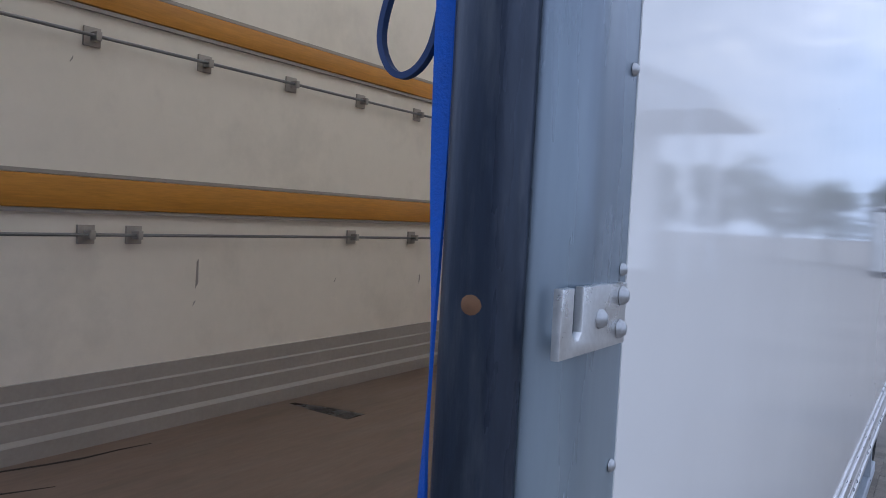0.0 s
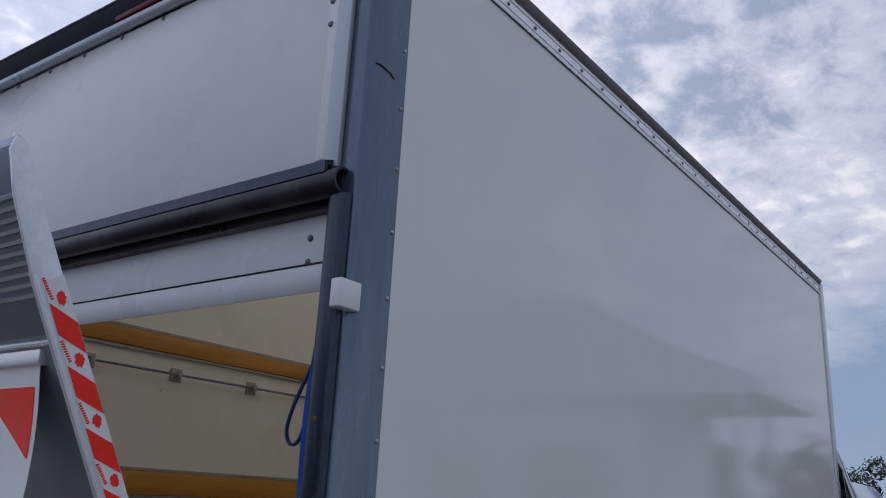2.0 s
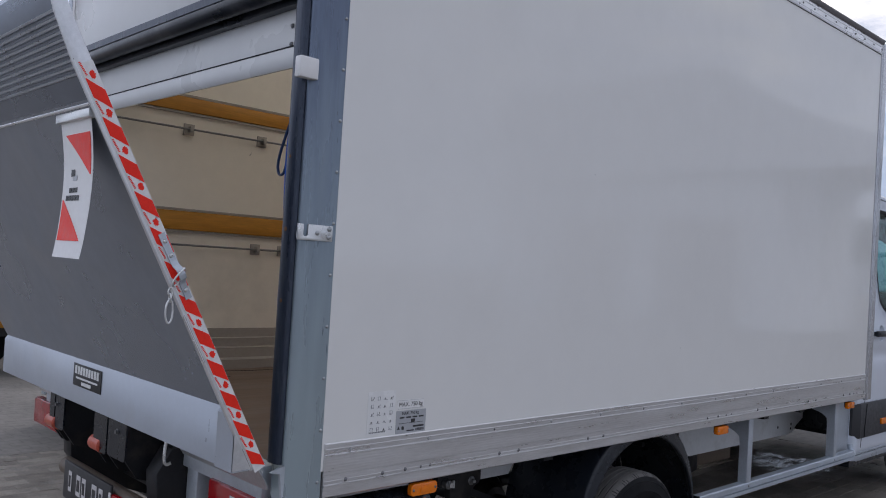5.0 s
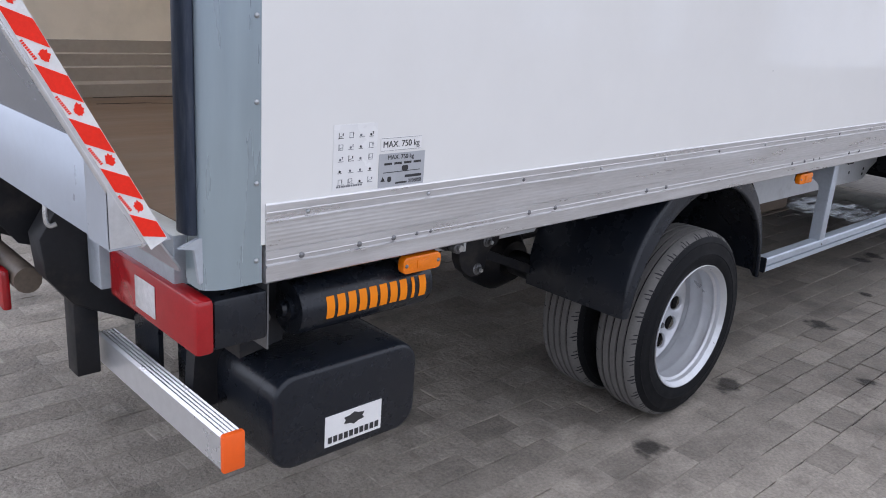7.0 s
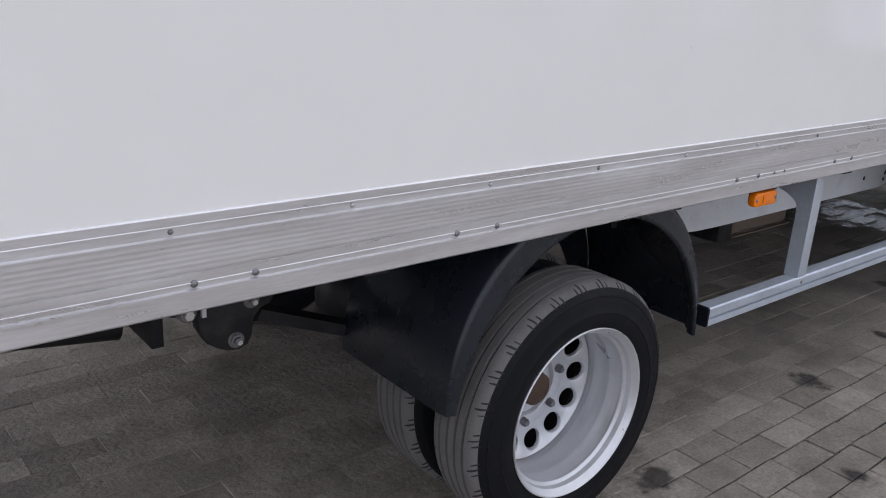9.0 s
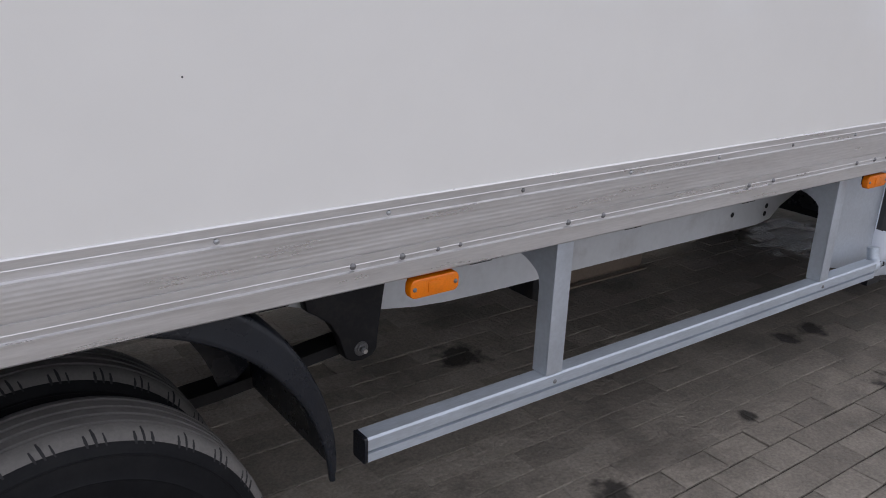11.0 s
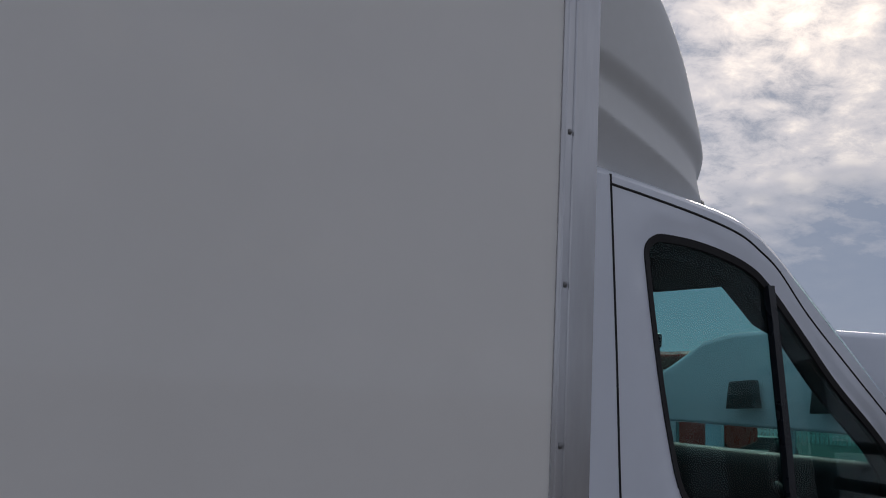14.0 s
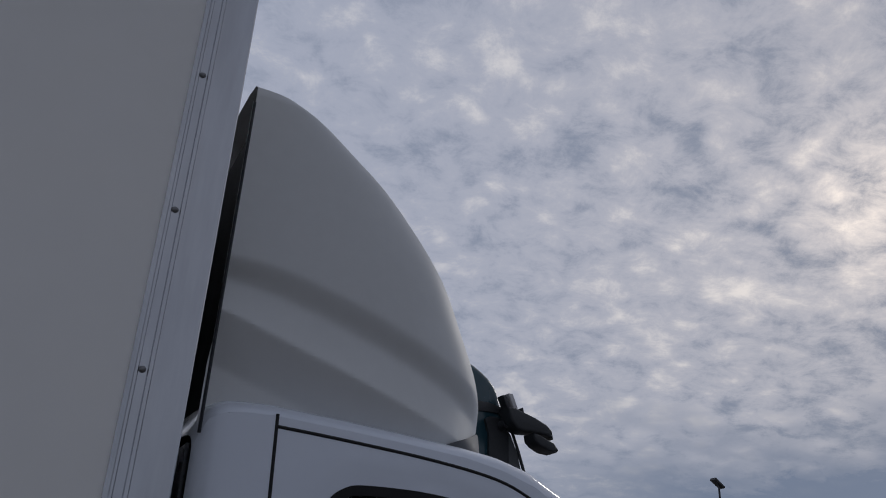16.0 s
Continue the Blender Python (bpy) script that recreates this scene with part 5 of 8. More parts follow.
def build_tail():
    # rear lamp unit
    lamp = part("tail_lamp", box(-0.128, -0.088, 0.004, 0.420, 0.690, 0.806, 0.010), "red_lens", truck, "red tail lamp cluster with a clear section")
    part("reversing_lens", box(-0.1305, -0.1285, 0.180, 0.275, 0.712, 0.784, 0.001), "clear_lens", lamp)
    part("lamp_housing", box(-0.0875, 0.030, 0.008, 0.415, 0.695, 0.800, 0.006), "black", truck)
    part("lamp_bracket", box(0.0315, 0.0345, 0.010, 0.30, 0.668, 0.815), "steel_dark", truck)
    # the same on the far side
    part("tail_lamp", box(-0.128, -0.088, W - 0.42, W - 0.004, 0.690, 0.806, 0.008), "red_lens", truck)
    # under-run bar of ribbed aluminium with an orange end cap
    pts = [(-0.062, 0.405), (-0.062, 0.481), (-0.056, 0.488)] + [(-0.056 + 0.0047 * k + (0.0014 if k % 2 else 0), 0.488 - (0.003 if k % 2 else 0)) for k in range(1, 9)] + [(-0.016, 0.481), (-0.016, 0.405)]
    bar = part("underrun_bar", prism(pts, "y", 0.036, 0.690), "alu_bright", truck, "ribbed aluminium under-run bar", angle=20)
    part("end_cap", box(-0.065, -0.013, 0.019, 0.0358, 0.401, 0.491, 0.005), "orange", bar, "orange plastic end cap")
    part("bar_arm", prism([(-0.0155, 0.43), (0.05, 0.43), (0.09, 0.62), (0.05, 0.70), (0.0, 0.62)], "y", 0.26, 0.30), "black_paint", truck)
    # dark bracket box between lamp and tank
    bkt = part("mounting_bracket", prism([(0.036, 0.60), (0.145, 0.62), (0.145, 0.80), (0.036, 0.80)], "y", 0.130, 0.46), "black_paint", truck)
    hexa = mesh_of("bolt", lathe([(0.0001, -0.010), (0.008, -0.010), (0.008, -0.003), (0.012, -0.002), (0.012, 0.0)], (0, 0, 0), "y", 6), "steel_dark")
    for x, z in ((0.10, 0.685), (0.075, 0.735), (0.12, 0.775)):
        share("bolt", hexa, at(x, 0.1295, z), bkt)
    # hydraulic motor cover, a black cylinder with orange bars for lettering
    cx0, cx1, cy, cz, r = 0.128, 0.505, 0.085, 0.716, 0.062
    cyl = part("hydraulic_cylinder", lathe([(0.0001, cx0), (r * 0.96, cx0), (r, cx0 + 0.006), (r, cx1 - 0.006), (r * 0.96, cx1), (0.0001, cx1)], (0, cy, cz), "x", 40), "black", truck, "black cylinder cover with orange bars for lettering")
    part("cylinder_end", lathe([(0.0001, cx0 - 0.022), (0.016, cx0 - 0.022), (0.018, cx0 - 0.012), (0.030, cx0 - 0.010), (0.030, cx0 - 0.0005)], (0, cy, cz), "x", 24), "black", cyl)
    letters = 10
    for k in range(letters):
        x = 0.190 + k * 0.0300
        w = 0.009 if k == 8 else 0.021
        x += 0.006 if k == 8 else 0.0
        bm = bm_new()
        rows = []
        for j in range(6):
            a = radians(152 + j * 9.6)
            rows.append([bm.verts.new((xx, cy + rr * math.cos(a), cz + rr * math.sin(a))) for rr in (r + 0.0003, r + 0.0012) for xx in (x, x + w)])
        for p, q in zip(rows, rows[1:]):
            for i, j in ((0, 1), (1, 3), (3, 2), (2, 0)):
                bm.faces.new((p[i], p[j], q[j], q[i]))
        bm.faces.new([rows[0][i] for i in (0, 1, 3, 2)]), bm.faces.new([rows[-1][i] for i in (0, 1, 3, 2)])
        bmesh.ops.recalc_face_normals(bm, faces=list(bm.faces))
        part("letter_bar", bm, "orange_film", cyl)
    # pump housing, a rounded black plastic box
    prof = rounded(0.052, 0.462, 0.352, 0.583, 0.055, 6)
    bm = bm_new()
    rows = []
    for y, s in ((0.016, 0.90), (0.018, 0.955), (0.026, 0.985), (0.042, 1.0), (0.46, 1.02)):
        cxm, czm = 0.257, 0.4675
        rows.append([bm.verts.new((cxm + (a - cxm) * (1 - (1 - s) * 0.5), y, czm + (b - czm) * (1 - (1 - s) * 0.9))) for a, b in prof])
    n = len(prof)
    for p, q in zip(rows, rows[1:]):
        for k in range(n):
            bm.faces.new((p[k], p[(k + 1) % n], q[(k + 1) % n], q[k]))
    bm.faces.new(rows[0]), bm.faces.new(rows[-1][::-1])
    bmesh.ops.recalc_face_normals(bm, faces=list(bm.faces))
    tank = part("pump_housing", bm, "black", truck, "rounded black plastic pump housing", angle=50)
    part("label", box(0.188, 0.352, 0.0135, 0.0155, 0.378, 0.456), "vinyl", tank, "white label with dark bars for lettering")
    for k in range(10):
        part("letter_bar", box(0.196 + k * 0.0152, 0.207 + k * 0.0152, 0.0125, 0.0134, 0.386, 0.402), "ink", tank)
    part("emblem", prism([(0.240 + 0.034 * math.cos(t * 0.5236) * (1.0 if t % 2 else 0.7) + 0.03, 0.432 + 0.016 * math.sin(t * 0.5236) * (1.0 if t % 2 else 0.75)) for t in range(12)], "y", 0.0125, 0.0134), "ink", tank)
    # grey square column carrying the sill
    part("sill_column", box(-0.105, -0.035, 0.535, 0.608, 0.66, 0.86, 0.004), "galv_light", truck)
    part("sill_column", box(-0.105, -0.035, W - 0.52, W - 0.44, 0.66, 0.86, 0.004), "galv_light", truck)
    # lift arms, brackets with red rollers and the cross tube
    for y in (0.62, W - 0.70):
        pts = [(-0.16, 0.86), (-0.05, 0.88), (0.25, 0.66), (0.30, 0.50), (0.22, 0.44), (0.02, 0.52), (-0.14, 0.60), (-0.20, 0.68), (-0.21, 0.78)]
        part("lift_arm", prism(pts, "y", y, y + 0.085, 0.006), "black_paint", truck, "black steel lift arm")
        part("arm_leg", box(-0.14, -0.08, y + 0.01, y + 0.075, 0.40, 0.62, 0.004), "black_paint", truck)
    hexa_x = mesh_of("bolt", lathe([(0.0001, -0.008), (0.008, -0.008), (0.008, -0.002), (0.012, -0.001), (0.012, 0.0)], (0, 0, 0), "x", 6), "steel_dark")
    for y, w, cut in ((0.742, 0.280, 0.155), (1.330, 0.154, 0.095)):
        front = rounded(y + cut + 0.008, y + w, 0.795, 0.984, 0.012, 3)
        b = part("platform_bracket", prism([(q, z) for q, z in front], "x", -0.270, -0.2625), "black", truck, "black steel platform bracket")
        front = rounded(y, y + cut - 0.004, 0.800, 0.984, 0.014, 3)
        part("bracket_plate", prism([(q, z) for q, z in front], "x", -0.2695, -0.2625), "black", b)
        for q in (y + 0.004, y + cut, y + w - 0.012):
            part("bracket_web", prism([(-0.2622, 0.925), (-0.12, 0.925), (-0.10, 0.80), (-0.16, 0.72), (-0.22, 0.74), (-0.2622, 0.80)], "y", q, q + 0.010), "black_paint", b)
        share("bolt", hexa_x, at(-0.2700, y + 0.072, 0.894), b)
        yr = y + w - 0.018
        part("roller", lathe([(0.0001, yr + 0.052), (0.022, yr + 0.052), (0.028, yr + 0.044), (0.028, yr - 0.04), (0.022, yr - 0.045), (0.0001, yr - 0.045)], (-0.252, 0, 0.815), "y", 20), "roller", b, "faded orange-red plastic roller")
    part("cross_tube", tube([(-0.205, 0.745, 0.64), (-0.205, 1.43, 0.64)], 0.034, 16), "brown", truck, "rusty brown cross tube")
    part("rear_beam", box(0.02, 0.10, 0.46, W - 0.46, 0.58, 0.74, 0.006), "black_paint", truck)
    # plate holder with unreadable bars
    pl = part("number_plate_holder", box(-0.258, -0.246, 0.868, 1.315, 0.548, 0.692, 0.004), "ink", truck, "black number plate holder with pale bars")
    for a, b in ((0.93, 0.965), (0.985, 1.03), (1.09, 1.125), (1.14, 1.18), (1.23, 1.26)):
        part("plate_bar", box(-0.2598, -0.2585, a, b, 0.585, 0.662), "clear_lens", pl)
        part("plate_bar", box(-0.2612, -0.2600, a + 0.008, b - 0.008, 0.602, 0.645), "ink", pl)
    part("rear_reflector", box(-0.262, -0.240, 0.765, 0.855, 0.560, 0.668, 0.008), "red_lens", truck, "red rear reflector")
    part("reflector_rim", box(-0.266, -0.2625, 0.848, 0.862, 0.556, 0.672), "vinyl", truck)
    part("plate_arm", box(-0.244, -0.21, 0.95, 1.0, 0.60, 0.64), "black_paint", truck)
    part("plate_arm", box(-0.244, -0.21, 1.2, 1.25, 0.60, 0.64), "black_paint", truck)
    part("plastic_flap", prism([(0.0, 0.36), (0.0, 0.66), (0.012, 0.66), (0.012, 0.36)], "y", 0.46, 0.60), "black", truck)
    # hook dangling from the beam
    part("safety_hook", tube(smooth_line([(-0.19, 0.588, 0.925), (-0.200, 0.588, 0.883), (-0.203, 0.585, 0.838), (-0.196, 0.582, 0.822), (-0.182, 0.578, 0.826)], 5), 0.0055), "zinc", truck)


TYRE_R = 0.358
WHEEL = (1.834, 0.020, GROUND + TYRE_R)
# tread ribs as (radius, across): the outer one rolls over into the shoulder
TREAD = [
    [(0.3405, 0.0185), (0.3480, 0.0245), (0.3535, 0.0320), (0.3568, 0.0410), (0.3578, 0.0520), (0.3510, 0.0530)],
    [(0.3510, 0.0600), (0.3582, 0.0610), (0.3582, 0.0815), (0.3510, 0.0825)],
    [(0.3510, 0.0895), (0.3584, 0.0905), (0.3584, 0.1095), (0.3510, 0.1105)],
    [(0.3510, 0.1175), (0.3582, 0.1185), (0.3582, 0.1390), (0.3510, 0.1400)],
    [(0.3510, 0.1470), (0.3578, 0.1480), (0.3568, 0.1590), (0.3535, 0.1680), (0.3480, 0.1755), (0.3405, 0.1815)],
]


def tyre_profile():
    """Tyre cross-section (radius, across): outer face at 0, inner at 0.20, the tread's ground below its ribs."""
    side = [(0.2230, 0.020), (0.2330, 0.0095), (0.2440, 0.0045), (0.2640, 0.0008), (0.2760, 0.0012), (0.2775, 0.0000), (0.2795, 0.0000), (0.2810, 0.0012),
            (0.3020, 0.0028), (0.3180, 0.0072), (0.3195, 0.0064), (0.3215, 0.0068), (0.3225, 0.0090), (0.3360, 0.0158), (0.3470, 0.0250), (0.3495, 0.0340), (0.3500, 0.0540)]
    return side + [(a, 0.20 - b) for a, b in side[::-1]]


def build_tyre(x, y, z, sign, segs=96, label="worn black tyre with a dusty grey tread"):
    prof = [(a, sign * b) for a, b in tyre_profile()]
    tyre = part("tyre", lathe(prof + [(0.2215, sign * 0.178), (0.2215, sign * 0.022)], (x, y, z), "y", segs, close=True), "tyre", truck, label, angle=35)
    for rib in TREAD:
        bm = bm_new()
        ring = []
        for i in range(segs):
            th = 2 * math.pi * i / segs
            ring.append([bm.verts.new((x + rr * math.cos(th), y + sign * yy, z + rr * math.sin(th))) for rr, yy in rib])
        for i in range(segs):
            u, v = ring[i], ring[(i + 1) % segs]
            for k in range(len(rib) - 1):
                bm.faces.new((u[k], u[k + 1], v[k + 1], v[k]))
        bmesh.ops.recalc_face_normals(bm, faces=list(bm.faces))
        part("tread_rib", bm, "tread", tyre, angle=30)
    return tyre


def build_sipes(tyre, x, y, z, sign, groups=27):
    """Short slanting cuts in threes over both shoulders."""
    bm = bm_new()
    r = random.Random(17)
    line = [(0.3372, 0.0158), (0.3450, 0.0215), (0.3525, 0.0297), (0.3568, 0.0395), (0.3580, 0.0475)]
    for flip in (False, True):
        for g in range(groups):
            for s in range(3):
                th = 2 * math.pi * (g + 0.19 * s) / groups
                n = 4 if s == 1 else 3
                start = 0
                w = 0.0025 * r.uniform(0.7, 1.2)
                rows = []
                for k in range(start, n):
                    rr, yy = line[k]
                    t = th + 0.014 * (k - 2) / 2
                    yy = 0.20 - yy if flip else yy
                    taper = w * (0.55 if k in (start, n - 1) else 1.0)
                    rows.append([bm.verts.new((x + q * math.cos(t) - o * math.sin(t), y + sign * yy, z + q * math.sin(t) + o * math.cos(t)))
                                 for q, o in ((rr - 0.003, -taper), (rr + 0.0004, -taper), (rr + 0.0004, taper), (rr - 0.003, taper))])
                for a, b in zip(rows, rows[1:]):
                    for k in range(3):
                        bm.faces.new((a[k], a[k + 1], b[k + 1], b[k]))
                bm.faces.new(rows[0]), bm.faces.new(rows[-1][::-1])
    bmesh.ops.recalc_face_normals(bm, faces=list(bm.faces))
    ob = part("sipe_pattern", bm, "seam", tyre, "narrow dark cuts across the tread shoulder")
    ob["kind"] = "stuff"


def build_wheel(x, y, z, sign=1):
    """The outer wheel of the pair: deep silver rim with its disc set far in; y is the outer face, sign the way inwards."""
    tyre = build_tyre(x, y, z, sign, 120)
    build_sipes(tyre, x, y, z, sign)
    part("rim", lathe([(a, sign * b) for a, b in ((0.2325, 0.0030), (0.2355, 0.0015), (0.2372, 0.0040), (0.2360, 0.0085), (0.2290, 0.0130), (0.2235, 0.0200), (0.2220, 0.0420), (0.2180, 0.0480), (0.2170, 0.1780), (0.2210, 0.1880),
                                                       (0.2130, 0.1880), (0.2110, 0.1480), (0.2075, 0.1440), (0.2075, 0.1300), (0.2105, 0.1240), (0.2105, 0.0960), (0.2085, 0.0900), (0.2085, 0.0820), (0.2120, 0.0750), (0.2125, 0.0480), (0.2100, 0.0440), (0.2100, 0.0390), (0.2180, 0.0330), (0.2200, 0.0190), (0.2275, 0.0110))], (x, y, z), "y", 96, close=True),
               "rim", truck, "silver painted steel rim with a bright lip", angle=30)
    # disc with round vent holes
    bm = bm_new()
    holes, n = 13, 20
    r0, r1, rc, rh = 0.122, 0.2095, 0.1725, 0.0295
    for h in range(holes):
        mid = 2 * math.pi * h / holes
        half = math.pi / holes
        m = n // 4
        bound = [(mid - half + 2 * half * k / m, r1) for k in range(m)] + [(mid + half, r1 + (r0 - r1) * k / m) for k in range(m)]
        bound += [(mid + half - 2 * half * k / m, r0) for k in range(m)] + [(mid - half, r0 + (r1 - r0) * k / m) for k in range(m)]

        def place(th, rr, off=0.0):
            depth = 0.186 - 0.022 * ((rr - r0) / (r1 - r0)) ** 3 + off
            return (x + rr * math.cos(th), y + sign * depth, z + rr * math.sin(th))

        ov = [bm.verts.new(place(*b_)) for b_ in bound]
        lip, iv, jv = [], [], []
        for th, rr in bound:
            px, pz = rr * math.cos(th) - rc * math.cos(mid), rr * math.sin(th) - rc * math.sin(mid)
            a = math.atan2(pz, px)
            for rad, off, out in ((rh + 0.003, 0.0, lip), (rh, 0.0015, iv), (rh - 0.001, 0.012, jv)):
                hx, hz = rc * math.cos(mid) + rad * math.cos(a), rc * math.sin(mid) + rad * math.sin(a)
                out.append(bm.verts.new(place(math.atan2(hz, hx), math.hypot(hx, hz), off)))
        for k in range(n):
            j = (k + 1) % n
            bm.faces.new((ov[k], ov[j], lip[j], lip[k]))
            bm.faces.new((lip[k], lip[j], iv[j], iv[k]))
            bm.faces.new((iv[k], iv[j], jv[j], jv[k]))
    bmesh.ops.remove_doubles(bm, verts=list(bm.verts), dist=1e-5)
    bmesh.ops.recalc_face_normals(bm, faces=list(bm.faces))
    part("wheel_disc", bm, "rim", truck, "silver wheel disc with round vent holes", angle=50)
    hub = part("hub", lathe([(0.0001, sign * 0.150), (0.030, sign * 0.150), (0.046, sign * 0.160), (0.052, sign * 0.196), (0.084, sign * 0.205)], (x, y, z), "y", 40), "hub", truck, "dark rusty wheel hub")
    part("hub_ring", lathe([(0.083, sign * 0.206), (0.0835, sign * 0.190), (0.088, sign * 0.184), (0.116, sign * 0.183), (0.1225, sign * 0.186), (0.1225, sign * 0.198)], (x, y, z), "y", 48), "rim", hub)
    nut = mesh_of("wheel_nut", lathe([(0.0001, -0.020 * sign), (0.009, -0.020 * sign), (0.0115, -0.016 * sign), (0.0125, 0.0)], (0, 0, 0), "y", 6), "steel_dark")
    for k in range(6):
        a = k * math.pi / 3 + 0.3
        share("wheel_nut", nut, at(x + 0.1025 * math.cos(a), y + sign * 0.1835, z + 0.1025 * math.sin(a)), hub)
    part("brake_drum", lathe([(0.0001, sign * 0.236), (0.150, sign * 0.236), (0.152, sign * 0.320), (0.0001, sign * 0.320)], (x, y, z), "y", 32), "seam", truck)


def build_wheels():
    x, y, z = WHEEL
    build_wheel(x, y, z)
    # inner tyres and the far pair, with plain rims
    for yy, sg in ((y + 0.250, 1), (W - y - 0.250, -1), (W - y, -1)):
        tb = build_tyre(x, yy, z, sg)
        if yy < 1:
            build_sipes(tb, x, yy, z, sg)
        part("rim", lathe([(0.0001, sg * 0.150), (0.19, sg * 0.150), (0.2205, sg * 0.021), (0.2205, sg * 0.179), (0.19, sg * 0.19), (0.0001, sg * 0.19)], (x, yy, z), "y", 40), "black_paint", truck)
    part("axle", tube([(x, y + 0.33, z), (x, W - y - 0.33, z)], 0.055, 16), "black_paint", truck)
    part("differential", lathe([(0.0001, -0.16), (0.09, -0.14), (0.155, -0.05), (0.155, 0.05), (0.09, 0.14), (0.0001, 0.16)], (x, W / 2, z), "y", 24), "black_paint", truck)
    for yy, sg in ((0.16, 1), (W - 0.16, -1)):
        build_tyre(6.35, yy, z, sg, 64, "black front tyre")
        part("rim", lathe([(0.0001, sg * 0.02), (0.16, sg * 0.03), (0.2205, sg * 0.021), (0.2205, sg * 0.179), (0.0001, sg * 0.179)], (6.35, yy, z), "y", 40), "rim", truck)


def build_mudguard():
    """Black moulded arch over the twin wheels: a broad side fascia, rounded into the crown above and rolled into a lip below."""
    lip_c, lip_r = (1.862, 0.363), 0.4526
    top_c, top_r = (1.860, 0.4320), 0.4725
    for side in (0, 1):
        bm = bm_new()
        rows = []
        for k in range(57):
            a = radians(4 + 169 * k / 56)
            c, s = math.cos(a), math.sin(a)
            lo = Vector((lip_c[0] + lip_r * c, lip_c[1] + lip_r * s))
            b = a + radians(9) * max(0.0, (k - 40) / 16) ** 2 - radians(6) * max(0.0, (16 - k) / 16) ** 2
            hi = Vector((top_c[0] + top_r * math.cos(b), top_c[1] + top_r * math.sin(b)))
            n = Vector((c, s))
            d = (hi - lo)
            pts = [(0.062, lo + n * 0.008), (0.050, lo + n * 0.001), (0.036, lo - n * 0.003), (0.0315, lo + n * 0.001), (0.0325, lo + n * 0.008),
                   (0.0375, lo + d * 0.35), (0.0400, lo + d * 0.72), (0.0440, lo + d * 0.88), (0.054, hi - n * 0.004), (0.070, hi), (0.46, hi + n * 0.004),
                   (0.46, hi - n * 0.004), (0.075, hi - n * 0.008), (0.060, hi - n * 0.016), (0.052, lo + d * 0.5), (0.050, lo + n * 0.014), (0.060, lo + n * 0.011)]
            rows.append([bm.verts.new((p.x, W - yy if side else yy, p.y)) for yy, p in pts])
        m = len(rows[0])
        for p, q in zip(rows, rows[1:]):
            for j in range(m):
                bm.faces.new((p[j], p[(j + 1) % m], q[(j + 1) % m], q[j]))
        bm.faces.new(rows[0]), bm.faces.new(rows[-1][::-1])
        bmesh.ops.recalc_face_normals(bm, faces=list(bm.faces))
        part("mudguard", bm, "black", truck, "black plastic mudguard over the twin wheels", angle=60)
    wall = []
    for k in range(33):
        a = radians(4 + 168 * k / 32)
        wall.append((top_c[0] + 0.465 * math.cos(a), top_c[1] + 0.465 * math.sin(a)))
    for k in range(32, -1, -1):
        a = radians(10 + 158 * k / 32)
        wall.append((1.858 + 0.40 * math.cos(a), 0.335 + 0.40 * math.sin(a)))
    part("mudguard_inner_wall", prism(wall, "y", 0.4605, 0.4645), "black", truck)
    part("mudguard_inner_wall", prism(wall, "y", W - 0.4645, W - 0.4605), "black", truck)
    part("mudguard_stay", tube([(2.10, 0.20, 0.72), (2.15, 0.47, 0.70)], 0.012), "black_paint", truck)


